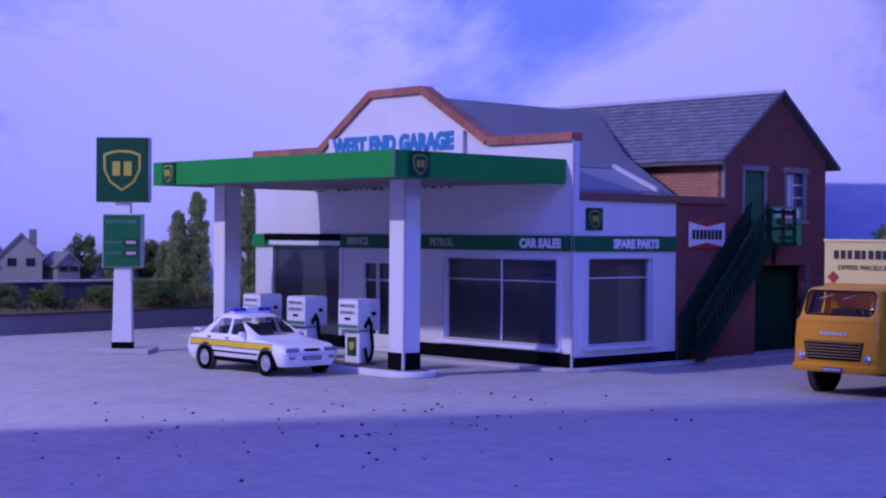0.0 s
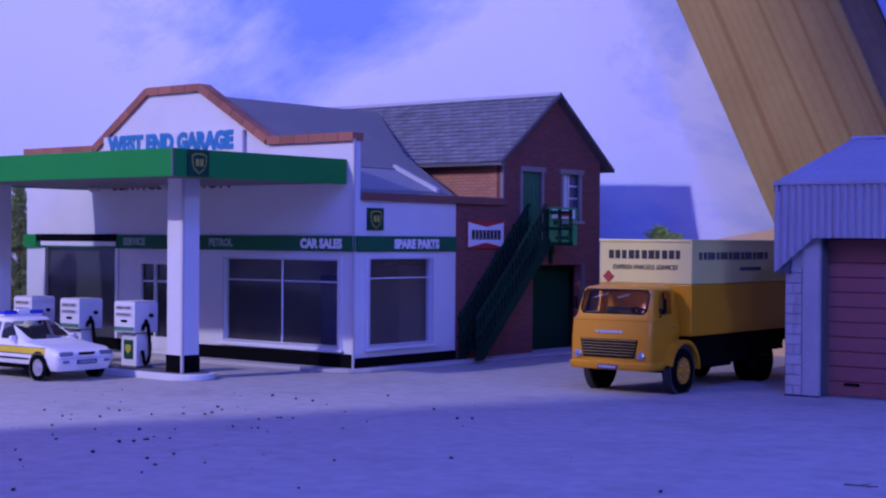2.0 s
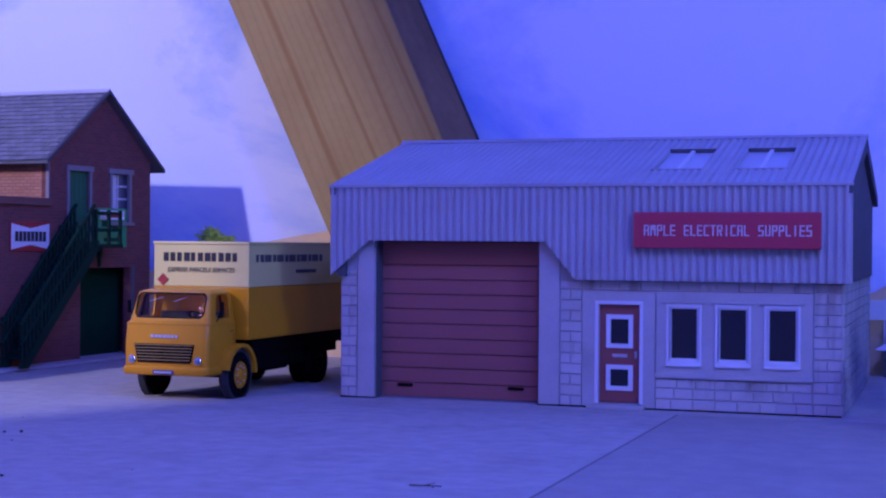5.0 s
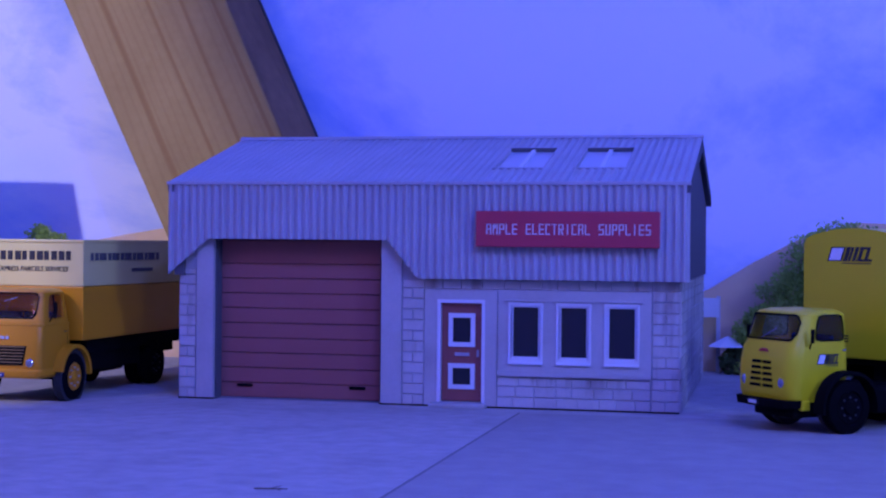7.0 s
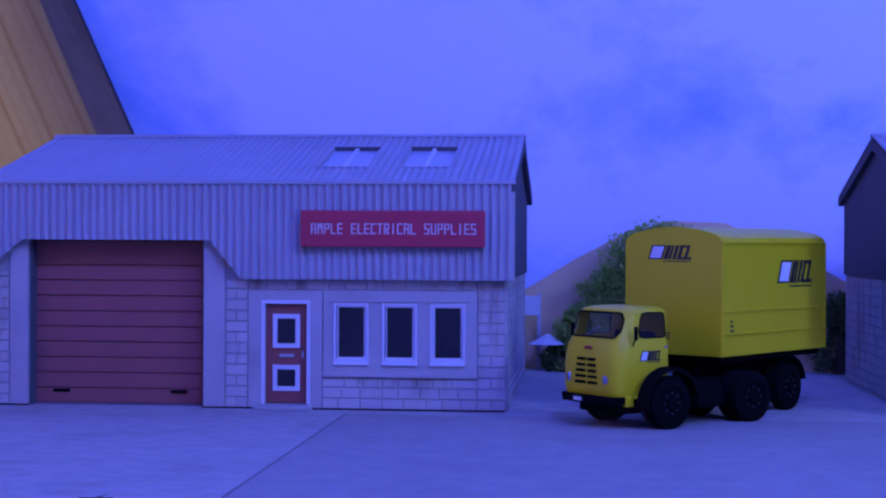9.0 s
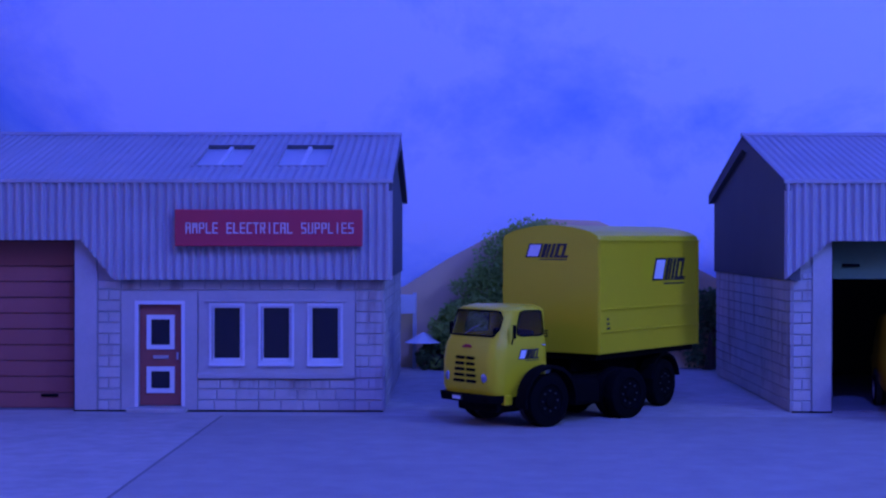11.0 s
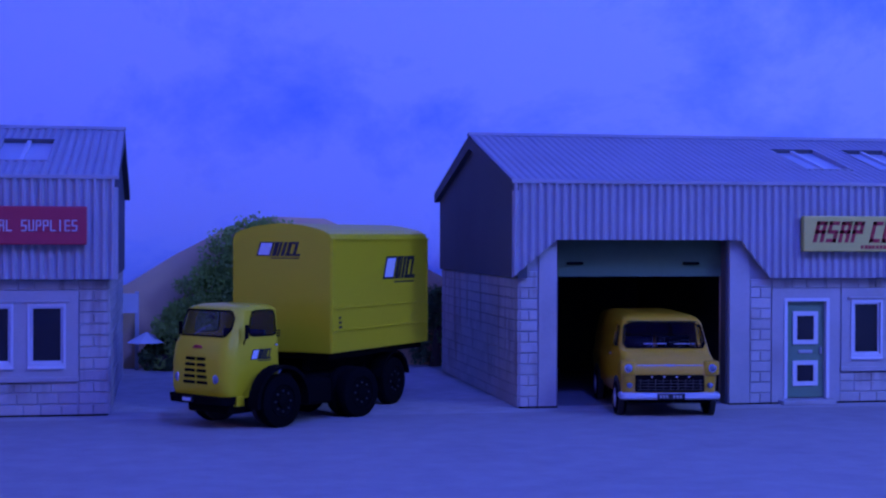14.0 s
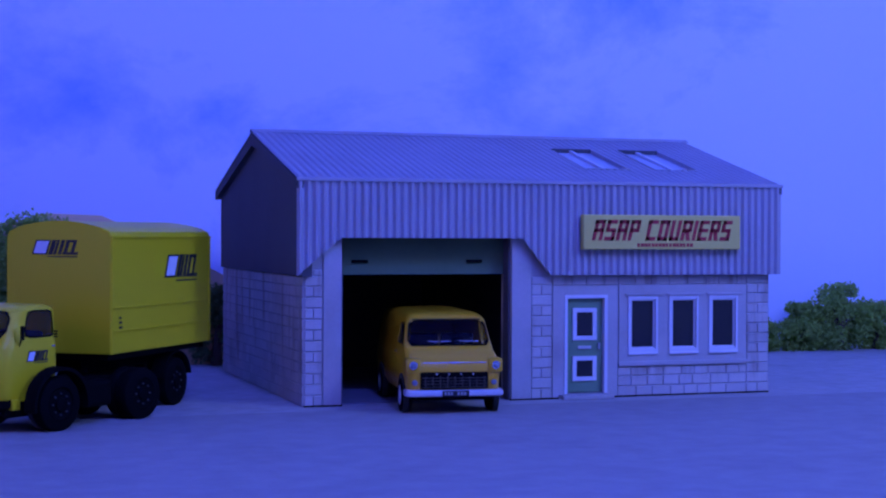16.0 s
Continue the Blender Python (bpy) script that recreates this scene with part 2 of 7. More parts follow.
def cavity(L, z0, z1, t):
    """The room inside a lofted body, t within its skin."""
    zs = [z0] + [lev[0] for lev in L if z0 + 0.02 < lev[0] < z1 - 0.02] + [z1]
    return loft([(z, at_z(L, z, 1) - t, at_z(L, z, 2) + t, at_z(L, z, 3) - t, max(0.05, at_z(L, z, 4) - t)) for z in zs])


def ring(c, r, k, axis, seg=20):
    """A thin hoop, for steering wheels."""
    turn = Vector(axis).to_track_quat("Z", "Y").to_matrix()
    bm = bmesh.new()
    pts = [Vector(c) + turn @ Vector((r * math.cos(a * math.tau / seg), r * math.sin(a * math.tau / seg), 0)) for a in range(seg)]
    for i in range(seg):
        tube(pts[i], pts[(i + 1) % seg], k, seg=6, bm=bm)
    return bm


def cab_inside(parent, x, y, z, wide, seat_y, seat_z, seat_paint):
    """Dashboard, bench seat and steering wheel behind the glass."""
    part("dashboard", box(-wide, wide, y, y + 0.18, z - 0.22, z, 0.03), M_NUT, parent)
    seat = part("seat", box(-wide, wide, seat_y - 0.34, seat_y + 0.08, seat_z - 0.42, seat_z - 0.26, 0.04), seat_paint, parent, "bench seat")
    for a, b in ((-wide, -0.03), (0.03, wide)):
        part("backrest", box(a, b, seat_y, seat_y + 0.10, seat_z - 0.30, seat_z + 0.16, 0.04), seat_paint, seat)
    wheel_ = part("steering_wheel", ring((x, y + 0.30, z + 0.08), 0.19, 0.016, (0, 0.55, 1)), M_BLACK, parent)
    part("column", tube((x, y + 0.30, z + 0.08), (x, y + 0.16, z - 0.16), 0.02, seg=6), M_BLACK, wheel_)


def round_slab(corners, lift=0.012, r=0.2, thick=0.03):
    """A slab on four corners with rounded corners; r is a share of the edges."""
    bm = bmesh.new()
    c = [Vector(p) for p in corners]
    nrm = (c[1] - c[0]).cross(c[3] - c[0]).normalized()
    pts = []
    for i in range(4):
        p, a, b = c[i], c[i - 1], c[(i + 1) % 4]
        k = r * min((a - p).length, (b - p).length)
        u, v = p + (a - p).normalized() * k, p + (b - p).normalized() * k
        pts += [u, (u + p * 2 + v) / 4 + (p - (u + v) / 2) * 0.08, v]
    hi, lo = [bm.verts.new(p + nrm * lift) for p in pts], [bm.verts.new(p + nrm * (lift - thick)) for p in pts]
    bm.faces.new(hi), bm.faces.new(lo[::-1])
    for i in range(len(pts)):
        j = (i + 1) % len(pts)
        bm.faces.new((hi[i], lo[i], lo[j], hi[j]))
    return bm


def wheel(parent, x, y, r, w, side, hub, hub_label="", rim=0.58):
    """A tyre with a hub under it; side is the way that its face looks."""
    p = [(r * 0.86, -w / 2), (r * 0.97, -w * 0.42), (r, -w * 0.25), (r, w * 0.25), (r * 0.97, w * 0.42), (r * 0.86, w / 2), (r * 0.62, w / 2), (r * 0.6, w * 0.3)]
    tyre = part("tyre", lathe(p, (x, y, r), (side, 0, 0), 28), M_TYRE, parent, smooth=True)
    h = [(r * rim, w * 0.25), (r * rim, w * 0.46), (r * rim * 0.85, w * 0.40), (r * rim * 0.45, w * 0.42), (r * rim * 0.4, w * 0.55), (r * rim * 0.2, w * 0.6)]
    part("hub", lathe(h, (x, y, r), (side, 0, 0), 20), hub, tyre, hub_label, smooth=True)
    bm = bmesh.new()
    for k in range(8):
        a = k * math.tau / 8
        c = Vector((x + side * w * 0.42, y + r * rim * 0.66 * math.cos(a), r + r * rim * 0.66 * math.sin(a)))
        tube(c, c + Vector((side * w * 0.1, 0, 0)), r * 0.045, seg=6, bm=bm)
    part("wheel_nut", bm, M_NUT if hub is M_BLACK else M_SILVER, tyre)
    return tyre


def arch(parent, x, y, z, r, w, material, r_in=None, a0=0, a1=180, name="wheel_arch"):
    """A curved mudguard over a wheel, from angle a0 to a1 in the plane of the wheel."""
    bm = bmesh.new()
    n = 14
    r_in = r_in or r * 0.93
    rows = []
    for k in range(n + 1):
        a = radians(a0 + (a1 - a0) * k / n)
        rows.append([bm.verts.new((xx, y + rr * math.cos(a), z + rr * math.sin(a))) for xx, rr in ((x - w / 2, r), (x + w / 2, r), (x + w / 2, r_in), (x - w / 2, r_in))])
    for p, q in zip(rows, rows[1:]):
        for k in range(4):
            bm.faces.new((p[k], p[(k + 1) % 4], q[(k + 1) % 4], q[k]))
    bm.faces.new(rows[0][::-1]), bm.faces.new(rows[-1])
    return part(name, bm, material, parent, smooth=True)



M_GROUND = mat("grey_painted_board", (0.46, 0.43, 0.38), (0.33, 0.31, 0.28), rough=0.9, grain=30, amount=0.5, bump=0.35, stain=0.3)
M_WHITE = mat("white_card", (0.64, 0.64, 0.64), (0.56, 0.56, 0.56), rough=0.75, grain=12, amount=0.25, bump=0.05, stain=0.08)
M_CLAD = mat("grey_corrugated_card", (0.40, 0.38, 0.40), (0.315, 0.305, 0.325), rough=0.7, grain=10, amount=0.3, bump=0.1, stain=0.15)
M_STONE = mat("pale_stone_card", (0.52, 0.49, 0.455), (0.38, 0.36, 0.345), rough=0.85, grain=16, amount=0.45, bump=0.2, pieces=0.08, stain=0.4)
M_CONC = mat("smooth_stone_trim", (0.455, 0.43, 0.41), (0.36, 0.345, 0.33), rough=0.85, grain=14, amount=0.4, bump=0.15, stain=0.35)
M_MORTAR = mat("grey_mortar", (0.40, 0.38, 0.37), rough=0.95)
M_ROLLER = mat("dark_red_shutter", (0.30, 0.11, 0.095), (0.26, 0.09, 0.08), rough=0.65, amount=0.25, bump=0.04, spec=0.2)
M_ROLLERGAP = mat("shutter_joint", (0.17, 0.055, 0.05), rough=0.8)
M_REDDOOR = mat("red_brown_door", (0.27, 0.075, 0.06), (0.21, 0.06, 0.05), rough=0.6)
M_GREENDOOR = mat("sage_green_paint", (0.16, 0.26, 0.15), (0.12, 0.20, 0.11), rough=0.6)
M_SHUTTERGREEN = mat("shaded_sage_shutter", (0.10, 0.155, 0.085), (0.075, 0.12, 0.065), rough=0.75, spec=0.2)
M_FRAME = mat("white_plastic_frame", (0.64, 0.64, 0.66), (0.52, 0.52, 0.55), rough=0.5, amount=0.15, bump=0.02)
# near-black that stands in for the shade inside hollow things
M_INSIDESHADE = mat("inside_shade", (0.03, 0.03, 0.034), rough=0.9, bump=0)
M_GABLE = mat("dark_grey_card", (0.09, 0.09, 0.10), (0.07, 0.07, 0.08), rough=0.8)
M_SIGNRED = mat("red_sign_board", (0.42, 0.03, 0.06), (0.35, 0.025, 0.05), rough=0.5, amount=0.2, bump=0.02)
M_SIGNYEL = mat("yellow_sign_board", (0.62, 0.55, 0.12), (0.54, 0.48, 0.10), rough=0.5, amount=0.2, bump=0.02)
M_LETWHITE = mat("white_letters", (0.80, 0.80, 0.80), rough=0.5, bump=0)
M_LETRED = mat("red_letters", (0.40, 0.03, 0.03), rough=0.5, bump=0)
M_LETBLACK = mat("black_letters", (0.015, 0.015, 0.018), rough=0.5, bump=0)
M_LETBLUE = mat("blue_letters", (0.02, 0.20, 0.42), rough=0.5, bump=0)
M_BAYPANE = mat("grey_bay_film", (0.05, 0.055, 0.06), rough=0.12, bump=0, amount=0.3)
M_PANE = mat("dark_window_film", (0.015, 0.016, 0.022), rough=0.12, bump=0, amount=0.1)
M_BRICKJ = mat("brick_joint", (0.19, 0.10, 0.085), rough=0.95)
M_SLATE = mat("grey_slate", (0.15, 0.15, 0.16), (0.09, 0.09, 0.10), rough=0.75, pieces=0.25)
M_ROOF = mat("grey_felt_roof", (0.17, 0.17, 0.18), (0.13, 0.13, 0.14), rough=0.85, grain=9)
M_TILE = mat("terracotta_coping", (0.34, 0.13, 0.08), (0.24, 0.09, 0.06), rough=0.8, pieces=0.2)
M_GREEN = mat("green_sign_paint", (0.012, 0.24, 0.045), (0.010, 0.19, 0.036), rough=0.5, amount=0.2, bump=0.02, spec=0.15)
M_DKGREEN = mat("dark_green_paint", (0.010, 0.070, 0.034), (0.008, 0.055, 0.027), rough=0.55, amount=0.2, bump=0.02, spec=0.1)
M_YELSHIELD = mat("yellow_shield", (0.44, 0.40, 0.05), rough=0.45, bump=0)
M_BLACK = mat("black_paint", (0.005, 0.005, 0.006), (0.0035, 0.0035, 0.004), rough=0.75, spec=0.03)
M_ORANGE = mat("orange_enamel", (0.60, 0.255, 0.008), (0.54, 0.225, 0.007), rough=0.35, amount=0.2, bump=0.01, coat=0.2, spec=0.3)
M_CREAM = mat("cream_enamel", (0.72, 0.61, 0.20), (0.66, 0.56, 0.18), rough=0.4, amount=0.2, bump=0.01)
M_YELLOW = mat("yellow_enamel", (0.66, 0.55, 0.008), (0.60, 0.49, 0.006), rough=0.4, amount=0.2, bump=0.01, coat=0.08, spec=0.3)
M_VAN = mat("amber_yellow_enamel", (0.62, 0.37, 0.010), (0.55, 0.32, 0.008), rough=0.28, amount=0.2, bump=0.01, coat=0.5)
M_CARWHITE = mat("white_enamel", (0.80, 0.80, 0.80), (0.74, 0.74, 0.74), rough=0.25, amount=0.15, bump=0.01, coat=0.5)
M_TYRE = mat("black_rubber", (0.006, 0.006, 0.007), (0.004, 0.004, 0.005), rough=0.9, grain=20, spec=0.02)
M_CHROME = mat("chrome", (0.75, 0.75, 0.77), rough=0.18, metal=1.0, bump=0, amount=0.1)
M_SILVER = mat("silver_paint", (0.55, 0.55, 0.57), rough=0.4, metal=0.6, bump=0)
M_CABGLASS = glass("cab_glass", (0.78, 0.80, 0.84), 0.02)
M_ROOFPANEL = mat("grey_roof_glazing", (0.24, 0.25, 0.27), (0.20, 0.21, 0.23), rough=0.6, bump=0.02, spec=0.2)
M_SKYLIGHT = mat("translucent_roof_sheet", (0.44, 0.46, 0.52), (0.37, 0.39, 0.44), rough=0.35, bump=0.02)
M_KERB = mat("pale_grey_kerb", (0.45, 0.43, 0.42), (0.36, 0.35, 0.34), rough=0.9, grain=14)
M_KERBDARK = mat("dark_grey_paving", (0.13, 0.12, 0.12), (0.09, 0.085, 0.085), rough=0.9, grain=14)
M_LINTEL = mat("worn_grey_stone", (0.27, 0.24, 0.235), (0.19, 0.17, 0.165), rough=0.9, grain=14)
M_STRIP = mat("grey_card_strip", (0.50, 0.49, 0.50), (0.42, 0.41, 0.42), rough=0.8)
M_DKBAND = mat("deep_green_band", (0.010, 0.12, 0.045), (0.008, 0.095, 0.036), rough=0.55, amount=0.2, bump=0.02, spec=0.15)
M_LETDIM = mat("pale_green_letters", (0.30, 0.42, 0.36), rough=0.6, bump=0)
M_GREENPALE = mat("pale_green_print", (0.05, 0.18, 0.11), rough=0.6, bump=0)
M_GREENBRIGHT = mat("bright_green_print", (0.03, 0.40, 0.12), (0.02, 0.28, 0.08), rough=0.5, bump=0.02)
M_STOREGREEN = mat("worn_green_boards", (0.02, 0.16, 0.06), (0.012, 0.09, 0.035), rough=0.7)
M_STAIR = mat("dark_green_stair_paint", (0.009, 0.040, 0.023), (0.006, 0.026, 0.015), rough=0.75, spec=0.08)
M_INNERGREEN = mat("dark_green_boards", (0.008, 0.045, 0.022), (0.005, 0.030, 0.015), rough=0.8, spec=0.05)
M_TILEDARK = mat("dark_terracotta", (0.20, 0.085, 0.06), (0.15, 0.06, 0.045), rough=0.85)
M_SHOPWALL = mat("shop_wall", (0.30, 0.28, 0.29), (0.22, 0.20, 0.21), rough=0.9)
M_BLUEBOX = mat("dark_blue_panel", (0.02, 0.03, 0.16), rough=0.6)
M_SHOPGLASS = glass("shop_glass", (0.80, 0.80, 0.84), 0.04, 0.03)
M_SASHPANE = mat("sash_pane", (0.10, 0.11, 0.15), rough=0.1, bump=0)
# underside colour darkened to deepen the shade below the canopy
M_CANOPYUNDER = mat("canopy_underside_shade", (0.20, 0.18, 0.19), (0.16, 0.145, 0.15), rough=0.85)


def brickwork(name, col, col2, joint):
    """Small brick courses as fine relief."""
    m = mat(name, col, col2, rough=0.9, grain=20)
    nt = m.node_tree
    n, l = nt.nodes, nt.links
    b = n["Principled BSDF"]
    geo, sep, add, comb, br = n.new("ShaderNodeTexCoord"), n.new("ShaderNodeSeparateXYZ"), n.new("ShaderNodeMath"), n.new("ShaderNodeCombineXYZ"), n.new("ShaderNodeTexBrick")
    l.new(geo.outputs["Object"], sep.inputs[0])
    l.new(sep.outputs["X"], add.inputs[0]), l.new(sep.outputs["Y"], add.inputs[1])
    l.new(add.outputs[0], comb.inputs["X"]), l.new(sep.outputs["Z"], comb.inputs["Y"])
    l.new(comb.outputs[0], br.inputs["Vector"])
    br.inputs["Scale"].default_value = 1 / S
    br.inputs["Brick Width"].default_value, br.inputs["Row Height"].default_value = 0.235, 0.088
    br.inputs["Mortar Size"].default_value, br.inputs["Mortar Smooth"].default_value, br.inputs["Bias"].default_value = 0.010, 0.2, 0.0
    br.inputs["Color1"].default_value, br.inputs["Color2"].default_value, br.inputs["Mortar"].default_value = (*col, 1), (*col2, 1), (*joint, 1)
    mul = n.new("ShaderNodeMix")
    mul.data_type, mul.blend_type = "RGBA", "MULTIPLY"
    old = b.inputs["Base Color"].links[0].from_socket
    hs = n.new("ShaderNodeHueSaturation")
    hs.inputs["Saturation"].default_value, hs.inputs["Value"].default_value = 0.0, 1.0 / max(col)
    l.new(old, hs.inputs["Color"])
    mul.inputs["Factor"].default_value = 0.6
    l.new(br.outputs["Color"], mul.inputs["A"]), l.new(hs.outputs["Color"], mul.inputs["B"])
    l.new(mul.outputs["Result"], b.inputs["Base Color"])
    bp = n.new("ShaderNodeBump")
    bp.inputs["Strength"].default_value, bp.inputs["Distance"].default_value, bp.invert = 0.6, 0.02 * S, True
    l.new(br.outputs["Fac"], bp.inputs["Height"])
    l.new(bp.outputs["Normal"], b.inputs["Normal"])
    return m


def streaks(m):
    """Rusty water marks that run down a wall from under its sill."""
    nt = m.node_tree
    n, l = nt.nodes, nt.links
    b = n["Principled BSDF"]
    geo, mp, ns, mr = n.new("ShaderNodeNewGeometry"), n.new("ShaderNodeMapping"), n.new("ShaderNodeTexNoise"), n.new("ShaderNodeMapRange")
    l.new(geo.outputs["Position"], mp.inputs["Vector"])
    mp.inputs["Scale"].default_value = (1, 1, 0.16)
    l.new(mp.outputs[0], ns.inputs["Vector"])
    ns.inputs["Scale"].default_value, ns.inputs["Detail"].default_value = 3.2 / S, 3
    mr.inputs["From Min"].default_value, mr.inputs["From Max"].default_value = 0.52, 0.68
    l.new(ns.outputs["Fac"], mr.inputs["Value"])
    sep, hi, mu, mx = n.new("ShaderNodeSeparateXYZ"), n.new("ShaderNodeMapRange"), n.new("ShaderNodeMath"), n.new("ShaderNodeMix")
    l.new(geo.outputs["Position"], sep.inputs[0]), l.new(sep.outputs["Z"], hi.inputs["Value"])
    hi.inputs["From Min"].default_value, hi.inputs["From Max"].default_value, hi.inputs["To Max"].default_value = 0.22 * S, 0.6 * S, 0.75
    mu.operation = "MULTIPLY"
    l.new(mr.outputs["Result"], mu.inputs[0]), l.new(hi.outputs["Result"], mu.inputs[1])
    mx.data_type, mx.blend_type = "RGBA", "MULTIPLY"
    mx.inputs["B"].default_value = (0.52, 0.46, 0.42, 1)
    l.new(mu.outputs[0], mx.inputs["Factor"])
    l.new(b.inputs["Base Color"].links[0].from_socket, mx.inputs["A"])
    l.new(mx.outputs["Result"], b.inputs["Base Color"])


streaks(M_STONE)
M_BRICKTEX = brickwork("dark_red_brickwork", (0.24, 0.062, 0.05), (0.17, 0.045, 0.038), (0.15, 0.085, 0.075))
# brighter orange copy of the brick, warm lamplight put into its colour
M_BRICKLIT = brickwork("lit_brickwork", (0.54, 0.24, 0.14), (0.43, 0.18, 0.10), (0.22, 0.13, 0.10))
M_SLATEPIECE = mat("slate_pieces", (0.20, 0.20, 0.215), (0.11, 0.11, 0.12), rough=0.7, grain=9, amount=0.5)
for m_ in (M_SLATEPIECE,):
    nt_ = m_.node_tree
    g_, h_, r_ = nt_.nodes.new("ShaderNodeNewGeometry"), nt_.nodes.new("ShaderNodeHueSaturation"), nt_.nodes.new("ShaderNodeMapRange")
    r_.inputs["To Min"].default_value, r_.inputs["To Max"].default_value = 0.8, 1.2
    b_ = nt_.nodes["Principled BSDF"]
    nt_.links.new(b_.inputs["Base Color"].links[0].from_socket, h_.inputs["Color"])
    nt_.links.new(g_.outputs["Random Per Island"], r_.inputs["Value"])
    nt_.links.new(r_.outputs["Result"], h_.inputs["Value"])
    nt_.links.new(h_.outputs["Color"], b_.inputs["Base Color"])
M_SLATEONE = mat("single_slate", (0.20, 0.20, 0.215), (0.12, 0.12, 0.13), rough=0.7, grain=9, amount=0.5, pieces=0.2)
PUMPS = (-3.48, -5.58, -7.5)
M_LENS = mat("clear_lens", (0.22, 0.23, 0.28), rough=0.1, bump=0)
M_DULL = mat("dull_grey_metal", (0.16, 0.16, 0.175), rough=0.45, metal=0.4, bump=0)
M_GRILLEBAR = mat("tarnished_grille_bar", (0.085, 0.075, 0.06), rough=0.45, metal=0.4, bump=0)
M_PLATEINK = mat("worn_plate_letters", (0.38, 0.38, 0.38), rough=0.6, bump=0)
M_NUT = mat("dull_black_nut", (0.03, 0.03, 0.033), rough=0.5, bump=0)
M_BRASS = mat("dull_brass_slat", (0.42, 0.30, 0.12), rough=0.4, metal=0.5, bump=0)
M_CHROMEWHITE = mat("bright_bumper", (0.78, 0.78, 0.82), rough=0.3, metal=0.35, bump=0)
M_STRIPE = mat("yellow_stripe", (0.75, 0.55, 0.02), rough=0.35, bump=0)
M_BLUELAMP = mat("blue_plastic", (0.02, 0.04, 0.55), rough=0.2, bump=0)


def pine(name):
    m = mat(name, (0.40, 0.27, 0.085), (0.31, 0.20, 0.06), rough=0.7, grain=5, amount=0.45, spec=0.1)
    nt = m.node_tree
    n, l = nt.nodes, nt.links
    b = n["Principled BSDF"]
    tc, mp, wv = n.new("ShaderNodeTexCoord"), n.new("ShaderNodeMapping"), n.new("ShaderNodeTexWave")
    mp.inputs["Rotation"].default_value = (0, radians(-24.5), 0)
    mp.vector_type = "TEXTURE"
    mp.inputs["Scale"].default_value = (1, 2.5, 9)
    l.new(tc.outputs["Object"], mp.inputs["Vector"])
    l.new(mp.outputs[0], wv.inputs["Vector"])
    wv.wave_type, wv.bands_direction = "BANDS", "X"
    wv.inputs["Scale"].default_value, wv.inputs["Distortion"].default_value = 0.31 / S, 10.0
    wv.inputs["Detail"].default_value, wv.inputs["Detail Scale"].default_value = 3.0, 0.45
    rp = n.new("ShaderNodeMapRange")
    rp.inputs["From Min"].default_value, rp.inputs["From Max"].default_value, rp.inputs["To Max"].default_value = 0.93, 1.0, 0.6
    l.new(wv.outputs["Fac"], rp.inputs["Value"])
    mx = n.new("ShaderNodeMix")
    mx.data_type = "RGBA"
    mx.inputs["B"].default_value = (0.24, 0.115, 0.03, 1)
    l.new(b.inputs["Base Color"].links[0].from_socket, mx.inputs["A"])
    l.new(rp.outputs["Result"], mx.inputs["Factor"])
    # finer, fainter growth lines between the bold ones
    fw, fr, fm = n.new("ShaderNodeTexWave"), n.new("ShaderNodeMapRange"), n.new("ShaderNodeMix")
    l.new(mp.outputs[0], fw.inputs["Vector"])
    fw.wave_type, fw.bands_direction = "BANDS", "X"
    fw.inputs["Scale"].default_value, fw.inputs["Distortion"].default_value = 1.1 / S, 16.0
    fw.inputs["Detail"].default_value, fw.inputs["Detail Scale"].default_value = 3.0, 0.3
    fr.inputs["From Min"].default_value, fr.inputs["To Max"].default_value = 0.6, 0.22
    l.new(fw.outputs["Fac"], fr.inputs["Value"])
    fm.data_type = "RGBA"
    fm.inputs["B"].default_value = (0.25, 0.14, 0.045, 1)
    l.new(fr.outputs["Result"], fm.inputs["Factor"])
    l.new(mx.outputs["Result"], fm.inputs["A"])
    l.new(fm.outputs["Result"], b.inputs["Base Color"])
    return m


M_PINE = pine("planed_pine")
# darker copy of the pine, for the beam's shaded side
M_PINESHADE = mat("shaded_pine", (0.27, 0.16, 0.085), (0.17, 0.10, 0.055), rough=0.85, grain=3, amount=0.6, spec=0.05)
TRAILER = (2.28, 29.0, 0, -36.5)
TRAILER_SIZE = (2.2, 4.0, 1.22, 3.52)
TRAILER_AXLE = 2.85


